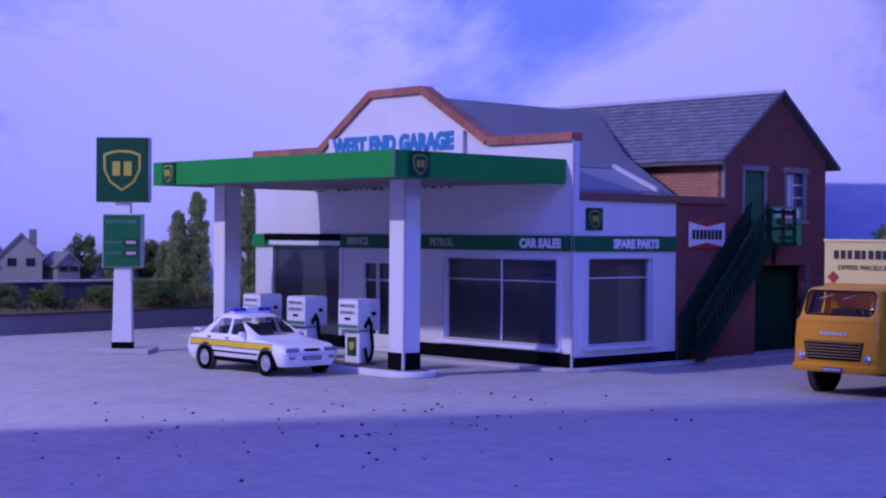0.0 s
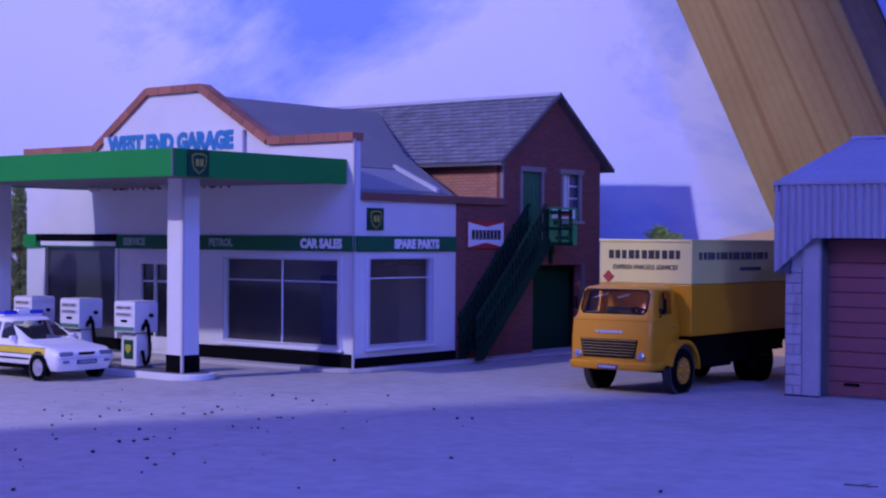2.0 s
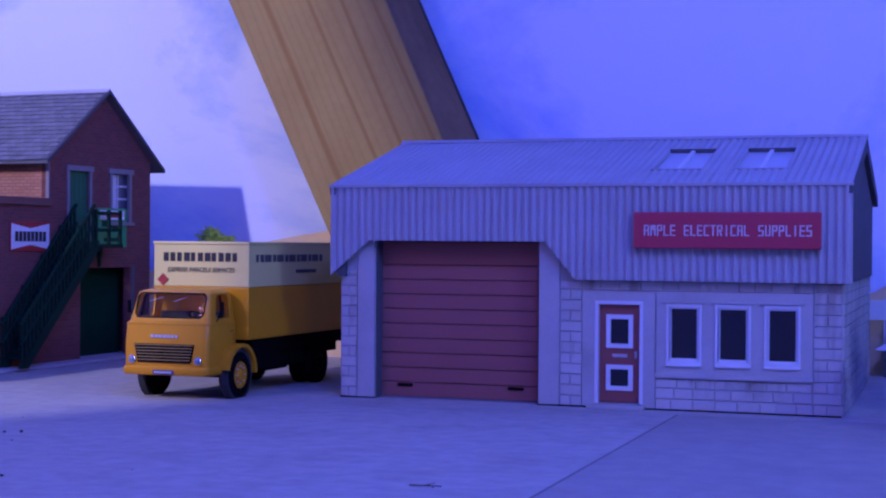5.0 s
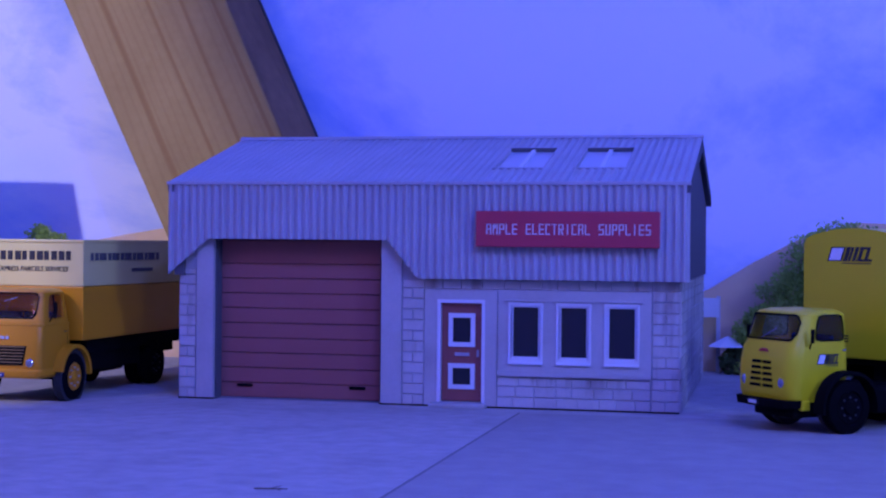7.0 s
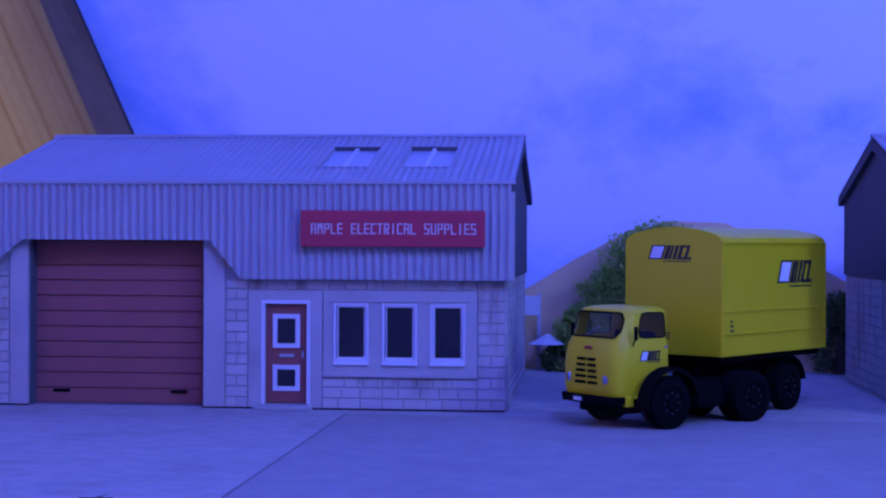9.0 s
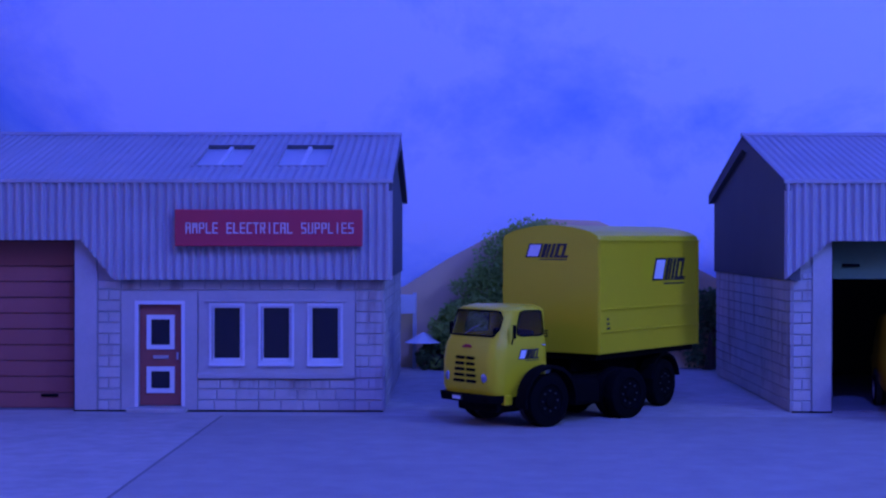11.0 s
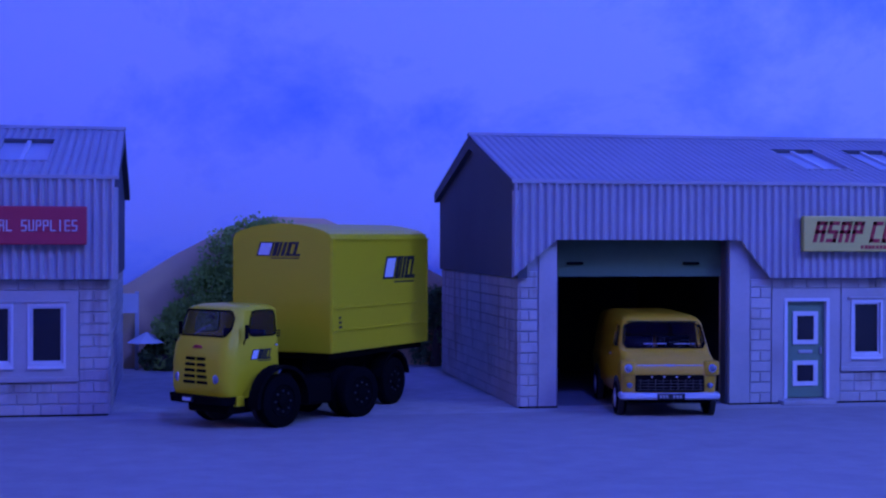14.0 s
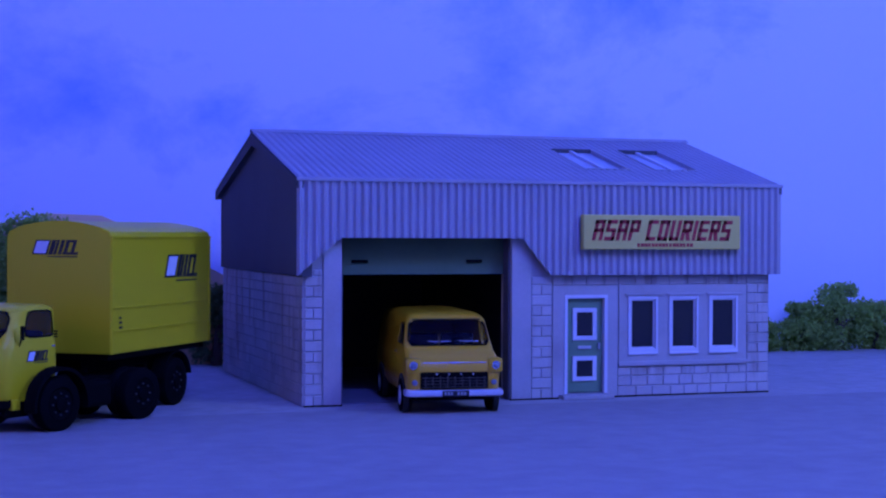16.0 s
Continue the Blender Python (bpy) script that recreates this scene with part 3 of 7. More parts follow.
def printed_sky(name):
    """Blue sky with soft heaped clouds, printed on a matt sheet."""
    m = bpy.data.materials.new(name)
    m.use_nodes = True
    nt = m.node_tree
    n, l = nt.nodes, nt.links
    b = n["Principled BSDF"]
    b.inputs["Roughness"].default_value, b.inputs["Specular IOR Level"].default_value = 0.9, 0.1
    tc, mp = n.new("ShaderNodeTexCoord"), n.new("ShaderNodeMapping")
    mp.inputs["Scale"].default_value = (1, 1, 1.5)
    mp.inputs["Rotation"].default_value = (0, radians(28), 0)
    l.new(tc.outputs["Object"], mp.inputs["Vector"])
    a, c = n.new("ShaderNodeTexNoise"), n.new("ShaderNodeTexNoise")
    a.inputs["Scale"].default_value, a.inputs["Detail"].default_value, a.inputs["Roughness"].default_value, a.inputs["Distortion"].default_value = 0.10 / S, 7, 0.6, 0.35
    c.inputs["Scale"].default_value, c.inputs["Detail"].default_value = 0.02 / S, 2
    l.new(mp.outputs[0], a.inputs["Vector"]), l.new(mp.outputs[0], c.inputs["Vector"])
    ad, more = n.new("ShaderNodeMath"), n.new("ShaderNodeMath")
    ad.operation = "MULTIPLY_ADD"
    l.new(c.outputs["Fac"], ad.inputs[0])
    ad.inputs[1].default_value = 0.5
    # more cloud is printed towards both ends of the sheet and low down
    sep, mr = n.new("ShaderNodeSeparateXYZ"), n.new("ShaderNodeMapRange")
    l.new(tc.outputs["Object"], sep.inputs[0]), l.new(sep.outputs["X"], mr.inputs["Value"])
    mr.inputs["From Min"].default_value, mr.inputs["From Max"].default_value = -22 * S, -48 * S
    mr.inputs["To Max"].default_value = 0.175
    far, both = n.new("ShaderNodeMapRange"), n.new("ShaderNodeMath")
    l.new(sep.outputs["X"], far.inputs["Value"])
    far.inputs["From Min"].default_value, far.inputs["From Max"].default_value, far.inputs["To Max"].default_value = 15 * S, 25 * S, 0.19
    l.new(mr.outputs["Result"], both.inputs[0]), l.new(far.outputs["Result"], both.inputs[1])
    low, haze = n.new("ShaderNodeMapRange"), n.new("ShaderNodeMath")
    l.new(sep.outputs["Z"], low.inputs["Value"])
    low.inputs["From Min"].default_value, low.inputs["From Max"].default_value, low.inputs["To Max"].default_value = 11 * S, 3 * S, 0.09
    l.new(both.outputs[0], haze.inputs[0]), l.new(low.outputs["Result"], haze.inputs[1])
    l.new(a.outputs["Fac"], more.inputs[0]), l.new(haze.outputs[0], more.inputs[1])
    l.new(more.outputs[0], ad.inputs[2])
    rp = n.new("ShaderNodeValToRGB")
    e = rp.color_ramp.elements
    e[0].position, e[0].color = 0.67, (0.235, 0.36, 0.79, 1)
    e[1].position, e[1].color = 0.87, (0.74, 0.76, 0.90, 1)
    k = e.new(0.755)
    k.color = (0.43, 0.53, 0.84, 1)
    l.new(ad.outputs[0], rp.inputs["Fac"])
    l.new(rp.outputs["Color"], b.inputs["Base Color"])
    return m


M_SKY = printed_sky("printed_sky")
M_HILL = mat("printed_brown_hill", (0.72, 0.50, 0.26), (0.58, 0.41, 0.22), rough=0.9, grain=3)
M_LEAF = mat("mid_green_foliage", (0.48, 0.62, 0.13), (0.30, 0.41, 0.09), rough=0.8, grain=4, amount=0.6, pieces=0.0)
M_LEAFDARK = mat("dark_green_foliage", (0.20, 0.28, 0.09), (0.11, 0.16, 0.05), rough=0.85, grain=4, amount=0.6)
M_POPLAR = mat("poplar_foliage", (0.38, 0.46, 0.19), (0.24, 0.30, 0.12), rough=0.8, grain=4, amount=0.6)


def let_through(m, share):
    """Thin leaves let part of the light through."""
    nt = m.node_tree
    b = nt.nodes["Principled BSDF"]
    tr, mx = nt.nodes.new("ShaderNodeBsdfTranslucent"), nt.nodes.new("ShaderNodeMixShader")
    mx.inputs["Fac"].default_value = share
    nt.links.new(b.inputs["Base Color"].links[0].from_socket, tr.inputs["Color"])
    nt.links.new(b.outputs[0], mx.inputs[1]), nt.links.new(tr.outputs[0], mx.inputs[2])
    nt.links.new(mx.outputs[0], nt.nodes["Material Output"].inputs["Surface"])


for m_ in (M_LEAF, M_LEAFDARK, M_POPLAR):
    let_through(m_, 0.5)
M_BARK = mat("brown_bark", (0.11, 0.075, 0.05), rough=0.9)
M_GRASS = mat("olive_grass", (0.16, 0.15, 0.05), (0.09, 0.085, 0.03), rough=0.95, grain=8, amount=0.6, bump=0.4)
M_STONEWALL = mat("grey_low_wall", (0.20, 0.20, 0.22), (0.14, 0.14, 0.155), rough=0.9, grain=6, amount=0.5)
M_GRAVEL = mat("dark_ballast_grit", (0.05, 0.045, 0.042), (0.025, 0.022, 0.02), rough=0.9)
M_HOUSE = mat("pale_house_wall", (0.31, 0.30, 0.27), (0.22, 0.21, 0.19), rough=0.9)
M_HOUSEROOF = mat("grey_house_roof", (0.20, 0.21, 0.20), (0.15, 0.155, 0.15), rough=0.9)
M_SEAM = mat("joint_shadow", (0.20, 0.19, 0.17), rough=0.95)
M_TARMAC = mat("grey_card_road", (0.36, 0.335, 0.30), (0.27, 0.25, 0.225), rough=0.92, grain=24, amount=0.4, bump=0.25, stain=0.2)
M_FENCE = mat("dark_stained_boards", (0.07, 0.07, 0.10), (0.045, 0.045, 0.065), rough=0.85)
M_LETGREY = mat("faded_dark_letters", (0.09, 0.085, 0.075), rough=0.6, bump=0)
M_LETPALE = mat("pale_letters", (0.70, 0.62, 0.62), rough=0.5, bump=0)

# ---- setting ----
tagged(part("ground", prism([(-75, -48), (85, -48), (85, 62), (-75, 62)], "z", -1.5, 0), M_GROUND), "grey painted baseboard of the model yard", "ground", kind="structure")
# a slightly raised card road sheet in front of the second unit, with an open joint along its edge
road = tagged(part("road", prism([(-4.98, 5.0), (60, 5.0), (60, 29.4), (-4.86, 29.4)], "z", 0.0, 0.012), M_TARMAC), "worn grey road sheet with an open joint", "road", kind="structure")
part("joint", prism([(-5.03, 5.0), (-4.98, 5.0), (-4.86, 29.4), (-4.91, 29.4)], "z", 0.0, 0.014), M_SEAM, road)
# sky sheet, bent round the far corner
plan = [(-53.0, 2.0), (-53.0, 20.0)] + [(-31.0 - 22.0 * math.cos(radians(a)), 20.5 + 21.8 * math.sin(radians(a))) for a in range(6, 91, 6)] + [(75.0, 42.3)]
bm = bmesh.new()
cols = [[bm.verts.new((x, y, z)) for z in (0, 34)] for x, y in plan]
back = [[bm.verts.new((x - (0.4 if i < 9 else 0.0), y + (0.4 if i >= 2 else 0), z)) for z in (0, 34)] for i, (x, y) in enumerate(plan)]
for i in range(len(plan) - 1):
    for c, f in ((cols, 1), (back, -1)):
        bm.faces.new([c[i][0], c[i][1], c[i + 1][1], c[i + 1][0]][::f])
    bm.faces.new((cols[i][1], back[i][1], back[i + 1][1], cols[i + 1][1]))
tagged(part("backdrop", bm, M_SKY, smooth=True), "printed sky sheet with soft pale clouds", "backdrop", kind="structure")
# unseen board added to cut off the first lamp's light over the yard
tagged(part("wall_behind", prism([(-29.6, 0), (75, 0), (75, 44), (-36.5, 44), (-31.8, 28.2), (-29.6, 24.2)], "y", -3.6, -3), M_WHITE), "unseen pale board that blocks the lamp", "wall", kind="structure")

# ---- industrial units ----
UNIT_W, UNIT_D = 10.49, 8.56
ROOF_LIGHTS = (6.55, 8.25)


def corrugated(x0, x1, pts, pitch, amp, edge=None, holes=(), hole_row=-1):
    """A ribbed sheet along x; pts are (y, z) down its section, edge(x) trims the last of them and one row may have holes."""
    bm = bmesh.new()
    n = int(round((x1 - x0) / pitch)) * 4
    prev = None
    for i in range(n + 1):
        x = x0 + (x1 - x0) * i / n
        d = amp * (0, 1, 1, 0)[i % 4]
        col = []
        for j, (y, z, ny, nz) in enumerate(pts):
            if edge and j == len(pts) - 1:
                z = edge(x)
            col.append(bm.verts.new((x, y + ny * d, z + nz * d)))
        back = [bm.verts.new((v.co.x, y - ny * 0.05, v.co.z - nz * (d + 0.05))) for v, (y, z, ny, nz) in zip(col, pts)]
        if prev:
            a, b = prev
            for j in range(len(col) - 1):
                if j == hole_row and any(h0 < x - 0.02 < h1 for h0, h1 in holes):
                    continue
                bm.faces.new((a[j], col[j], col[j + 1], a[j + 1]))
                bm.faces.new((b[j], b[j + 1], back[j + 1], back[j]))
            bm.faces.new((a[0], b[0], back[0], col[0])), bm.faces.new((a[-1], col[-1], back[-1], b[-1]))
        prev = (col, back)
    return bm


def hood_edge(x):
    if x < 0.71:
        return 2.61 + (x + 0.18) / 0.89 * 0.76
    if x < 4.58:
        return 3.37
    if x < 5.22:
        return 3.37 - (x - 4.58) / 0.64 * 0.77
    return 2.60


BLOCKS = {}


def block(parent, x0, x1, z0, z1, y, depth=0.025, axis="x", face=-1):
    """One stone of a wall, proud of the mortar; stones of one size share a mesh."""
    w, h = round(x1 - x0, 2), round(z1 - z0, 2)
    key = (w, h, axis)
    if key not in BLOCKS:
        b = 0.012
        bm = bmesh.new()
        lo = [(0, 0), (w, 0), (w, h), (0, h)]
        hi = [(b, b), (w - b, b), (w - b, h - b), (b, h - b)]

        def at(p, d):
            return (p[0], -d, p[1]) if axis == "x" else (-d, p[0], p[1])

        vl, vh = [bm.verts.new(at(p, 0)) for p in lo], [bm.verts.new(at(p, depth)) for p in hi]
        bm.faces.new(vh)
        for i in range(4):
            bm.faces.new((vl[i], vl[(i + 1) % 4], vh[(i + 1) % 4], vh[i]))
        ob = part("stone", bm, M_STONE)
        BLOCKS[key] = ob.data
        bpy.data.objects.remove(ob)
    ob = new("stone", BLOCKS[key])
    ob.parent = parent
    ob.location = Vector((x0, y, z0) if axis == "x" else (y, x0, z0)) * S
    if axis == "y" and face > 0:
        ob.scale.x = -1
    return ob


def courses(parent, x0, x1, z0, z1, y, seed, axis="x", face=-1, h=0.217, sizes=(0.32, 0.38, 0.44), pair=False):
    rng = random.Random(seed)
    z, row = z0, 0
    while z < z1 - 0.06:
        top = min(z + h, z1)
        x = x0
        row += 1
        while x < x1 - 0.02:
            w = (sizes[row % 2] if x == x0 else x1 - x) if pair else rng.choice(sizes)
            if x1 - (x + w) < 0.12:
                w = x1 - x
            block(parent, x, x + w - 0.013, z, top - 0.013, y, axis=axis, face=face)
            x += w
        z = top


def casement(parent, x0, x1, z0, z1):
    w = part("window", wall_with(x0 + 0.03, x1 - 0.03, z0 + 0.02, z1 - 0.01, -0.075, 0.06, [(x0 + 0.085, x1 - 0.085, z0 + 0.10, z1 - 0.07)]), M_FRAME, parent, "white plastic frame round a dark pane")
    part("pane", box(x0 + 0.07, x1 - 0.07, 0.0, 0.02, z0 + 0.08, z1 - 0.05), M_PANE, w)
    part("sash", wall_with(x0 + 0.085, x1 - 0.085, z0 + 0.10, z1 - 0.07, -0.045, 0.0, [(x0 + 0.125, x1 - 0.125, z0 + 0.145, z1 - 0.105)]), M_FRAME, w)
    part("sill", box(x0 + 0.03, x1 - 0.03, -0.10, 0.0, z0 - 0.015, z0 + 0.03, 0.012), M_FRAME, w)
    part("hood_mould", box(x0 - 0.04, x1 + 0.04, -0.105, -0.047, z1 + 0.005, z1 + 0.05, 0.012), M_CONC, w, "stone hood mould")


def skylight(parent, x0, x1):
    def on(x, y, up):
        return Vector((x, y - up * 0.25, 4.54 + (y + 0.24) / 4.52 * 1.18 + up * 0.97))

    def roof_slab(xa, xb, ya, yb, lo, hi):
        bm = bmesh.new()
        vs = [bm.verts.new(on(x, y, u)) for u in (lo, hi) for x, y in ((xa, ya), (xb, ya), (xb, yb), (xa, yb))]
        for q in ((3, 2, 1, 0), (4, 5, 6, 7), (0, 1, 5, 4), (1, 2, 6, 5), (2, 3, 7, 6), (3, 0, 4, 7)):
            bm.faces.new([vs[i] for i in q])
        return bm

    s = part("skylight", roof_slab(x0, x1, 1.0, 3.05, -0.09, -0.06), M_SKYLIGHT, parent, "pale sheet sunk in the roof under a white bar")
    mid = (x0 + x1) / 2
    part("glazing_bar", roof_slab(mid - 0.04, mid + 0.04, 1.0, 3.05, -0.06, 0.0), M_FRAME, s)
    part("kerb", roof_slab(x0 - 0.04, x0, 0.96, 3.09, -0.14, 0.03), M_CLAD, s)
    part("kerb", roof_slab(x1, x1 + 0.04, 0.96, 3.09, -0.14, 0.03), M_CLAD, s)
    part("kerb", roof_slab(x0, x1, 3.05, 3.09, -0.14, 0.03), M_GABLE, s)
    part("kerb", roof_slab(x0, x1, 0.96, 1.0, -0.14, 0.04), M_CLAD, s)


def panel_door(parent, paint, label):
    d = part("door", box(5.68, 6.51, 0.05, 0.12, 0.12, 2.10), paint, parent, label)
    part("frame", wall_with(5.60, 6.59, 0.1, 2.18, -0.06, 0.09, [(5.67, 6.52, 0.1, 2.11)]), M_FRAME, d)
    for z0, z1 in ((1.22, 1.90), (0.36, 0.88)):
        part("panel_frame", wall_with(5.82, 6.37, z0, z1, 0.015, 0.055, [(5.91, 6.28, z0 + 0.09, z1 - 0.09)]), M_FRAME, d)
        part("pane", box(5.90, 6.29, 0.038, 0.05, z0 + 0.08, z1 - 0.08), M_PANE, d)
    part("letter_box", box(5.95, 6.25, 0.02, 0.055, 1.03, 1.10, 0.01), M_SILVER, d, "small steel letter box")
    part("handle", box(6.41, 6.45, 0.0, 0.055, 1.02, 1.16, 0.01), M_SILVER, d)
    part("doorstep", box(5.48, 6.64, -0.32, 0.0, 0.0, 0.09, 0.02), M_CONC, d)


def unit(x, y, label, seed, dress_left, dress_right):
    W, D = UNIT_W, UNIT_D
    t = thing("industrial_unit", x, y, 0, 0, label, "building", "industrial units")
    holes = [(0.77, 4.42, 0, 3.4), (5.66, 6.53, 0.1, 2.12), (7.14, 7.69, 0.98, 2.10), (8.11, 8.66, 0.98, 2.10), (9.06, 9.62, 0.98, 2.10)]
    wall = part("front_wall", wall_with(0, W, 0, 4.45, 0.0, 0.25, holes), M_MORTAR, t)
    part("back_wall", box(0, W, D - 0.25, D, 0, 4.45), M_CONC, t)
    left = part("side_wall", box(0, 0.25, 0.25, D - 0.25, 0, 2.62), M_MORTAR, t)
    right = part("side_wall", box(W - 0.25, W, 0.25, D - 0.25, 0, 2.62), M_MORTAR, t)
    # black strips that draw the shadow line at the foot of the wall
    for x0, x1 in ((0.01, 0.79), (4.40, W - 0.01)):
        part("base_gap", box(x0, x1, -0.047, 0.0, 0.0, 0.032), M_BLACK, t)
    # dark strips down the inner faces of the two piers
    for x0 in (0.776, 4.372):
        part("shutter_guide", box(x0, x0 + 0.042, 0.06, 0.352, 0.0, 3.36), M_GABLE, t, "dark upright strip in the door reveal")
    # floor given a darker grey for the shade indoors
    part("floor", box(0.25, W - 0.25, 0.25, D - 0.25, 0, 0.02), M_STONEWALL, t)
    # smooth piers, door and window surrounds
    part("pier", box(0.40, 0.775, -0.045, 0.58, 0, 3.36, 0.015), M_CONC, t)
    part("pier", box(4.415, 4.85, -0.045, 0.58, 0, 3.36, 0.015), M_CONC, t)
    part("door_surround", wall_with(5.34, 6.83, 0.0, 2.36, -0.04, 0.0, [(5.62, 6.57, 0.0, 2.16)]), M_CONC, t)
    part("window_surround", wall_with(6.86, 9.92, 0.68, 2.38, -0.045, 0.0, holes[2:]), M_CONC, t)
    part("window_sill", box(6.84, 9.94, -0.09, 0.0, 0.66, 0.75, 0.015), M_CONC, t)
    for x0 in (7.035, 8.005, 8.965):
        casement(t, x0, x0 + 0.76, 0.91, 2.15)
    courses(wall, 0.02, 0.39, 0.02, 2.75, 0.0, seed, sizes=(0.37, 0.18), pair=True)
    courses(wall, 4.87, 5.33, 0.02, 2.58, 0.0, seed + 1, sizes=(0.46, 0.22), pair=True)
    courses(wall, 5.34, 9.93, 2.39, 2.60, 0.0, seed + 2)
    courses(wall, 6.84, 9.93, 0.02, 0.65, 0.0, seed + 3)
    courses(wall, 9.94, W, 0.02, 2.60, 0.0, seed + 4, sizes=(0.55, 0.27), pair=True)
    if dress_left:
        courses(left, 0.0, D, 0.02, 2.60, 0.0, seed + 5, "y")
    if dress_right:
        courses(right, 0.0, D, 0.02, 2.60, W, seed + 6, "y", 1)
    # ribbed cladding, gables and roof
    part("cladding", corrugated(-0.18, W + 0.18, [(-0.20, 4.54, -1, 0), (-0.20, 2.6, -1, 0)], 0.165, 0.06, hood_edge), M_CLAD, t, "grey ribbed cladding")
    part("soffit", box(0.0, W, -0.15, 0.0, 3.38, 4.44), M_CONC, t)
    for gx in (-0.06, W - 0.14):
        part("gable", prism([(-0.14, 2.6), (-0.14, 4.45), (D / 2, 5.62), (D + 0.1, 4.45), (D + 0.1, 2.6)], "x", gx, gx + 0.2), M_GABLE, t, "plain dark grey gable")
    for gx in (-0.18, W + 0.06):
        part("bargeboard", prism([(-0.24, 4.50), (D / 2, 5.69), (D + 0.24, 4.50), (D + 0.24, 4.30), (D / 2, 5.42), (-0.24, 4.34)], "x", gx, gx + 0.12), M_GABLE, t)
    part("roof", corrugated(-0.18, W + 0.18, [(D + 0.24, 4.54, 0.25, 0.97), (D / 2, 5.73, 0, 1), (3.07, 5.404, -0.25, 0.97), (0.98, 4.858, -0.25, 0.97), (-0.24, 4.54, -0.25, 0.97)], 0.165, 0.032,
                            holes=[(x0, x0 + 1.02) for x0 in ROOF_LIGHTS], hole_row=2), M_CLAD, t, "grey ribbed roof sheets")
    part("ridge_cap", prism([(D / 2 - 0.16, 5.72), (D / 2, 5.80), (D / 2 + 0.16, 5.72)], "x", -0.2, W + 0.2), M_CLAD, t)
    part("eaves_trim", box(-0.2, W + 0.2, -0.27, -0.2, 4.49, 4.56, 0.015), M_CLAD, t)
    for x0 in ROOF_LIGHTS:
        skylight(t, x0, x0 + 1.02)
    return t


unit_a = unit(-12.32, 30.215, "pale stone unit with grey ribbed cladding and red shutter", 11, False, True)
unit_b = unit(6.173, 30.222, "pale stone unit with grey cladding and raised green shutter", 31, True, False)
panel_door(unit_a, M_REDDOOR, "red-brown panelled door with two panes")
panel_door(unit_b, M_GREENDOOR, "sage green panelled door with two panes")

# closed red roller shutter of ten panels
shutter = part("shutter", box(0.78, 4.41, 0.395, 0.5, 0.02, 3.38), M_ROLLERGAP, unit_a, "closed dark red sectional shutter")
edges = [0.03 + 0.315 * k for k in range(10)] + [3.36]
for z0, z1 in zip(edges, edges[1:]):
    part("panel", box(0.782, 4.408, 0.36, 0.43, z0, z1 - 0.02, 0.012), M_ROLLER, shutter)
for hx in (1.18, 3.65):
    part("handle", box(hx, hx + 0.34, 0.32, 0.37, 0.25, 0.31, 0.012), M_BLACK, shutter)
# raised green shutter, its paint darkened for the shade of the recess
raised = part("shutter", box(0.78, 4.41, 0.36, 0.46, 2.62, 3.38), M_SHUTTERGREEN, unit_b, "raised sage green shutter with shade in its colour")
for hx in (1.08, 3.55):
    part("handle", box(hx, hx + 0.34, 0.31, 0.37, 2.86, 2.92, 0.012), M_BLACK, raised)
# near-black sheets added for the dimness inside the unit
part("lining", box(0.26, 10.2, 1.2, 8.2, 4.35, 4.44), M_INSIDESHADE, unit_b)
part("lining", box(5.1, 5.2, 0.3, 8.3, 0.02, 4.4), M_INSIDESHADE, unit_b)
part("lining", box(0.26, 5.2, 8.2, 8.29, 0.02, 4.4), M_INSIDESHADE, unit_b)
part("lining", box(0.26, 0.3, 0.95, 8.3, 0.02, 4.4), M_INSIDESHADE, unit_b)

# fascia signs
sg = part("sign_board", box(6.45, 10.10, -0.42, -0.25, 3.25, 3.97, 0.03), M_SIGNRED, unit_a, "red fascia board with pale square lettering")
STROKES = {"A": "LTRM", "M": "LTRV", "P": "LTMU", "L": "LB", "E": "LTMB", "C": "LTB", "T": "TV", "R": "LTMUD", "I": "V", "S": "TMBQU", "U": "LBR", "O": "LTRB"}


def square_letters(text, x0, z0, w, h, gap, space, parent, y, paint, k=0.026, slant=0.0):
    """Letters of straight strokes, each a mesh of its own."""
    x = x0
    m = z0 + h * 0.5
    full = w
    for ch in text:
        if ch == " ":
            x += space
            continue
        w = k if ch == "I" and slant else full
        bm = bmesh.new()
        for s in STROKES[ch]:
            a, b, c, d = {"L": (x, x + k, z0, z0 + h), "R": (x + w - k, x + w, z0, z0 + h), "T": (x, x + w, z0 + h - k, z0 + h), "B": (x, x + w, z0, z0 + k),
                          "M": (x, x + w, m - k / 2, m + k / 2), "U": (x + w - k, x + w, m, z0 + h) if ch != "S" else (x, x + k, m, z0 + h),
                          "Q": (x + w - k, x + w, z0, m), "V": (x + w / 2 - k / 2, x + w / 2 + k / 2, z0 if ch != "M" else m, z0 + h), "D": (x + w * 0.35, x + w * 0.35 + k * 1.15, z0, m)}[s]
            stroke = box(a, b, y, y + 0.012, c, d)
            if s == "D":
                for v in stroke.verts:
                    v.co.x += (w * 0.65 - k * 1.15) * (v.co.z < z0 + 0.001)
            me = bpy.data.meshes.new("stroke")
            stroke.to_mesh(me), bm.from_mesh(me), stroke.free()
            bpy.data.meshes.remove(me)
        for v in bm.verts:
            v.co.x += (v.co.z - z0) * slant
        part("letter", bm, paint, parent)
        x += w + gap


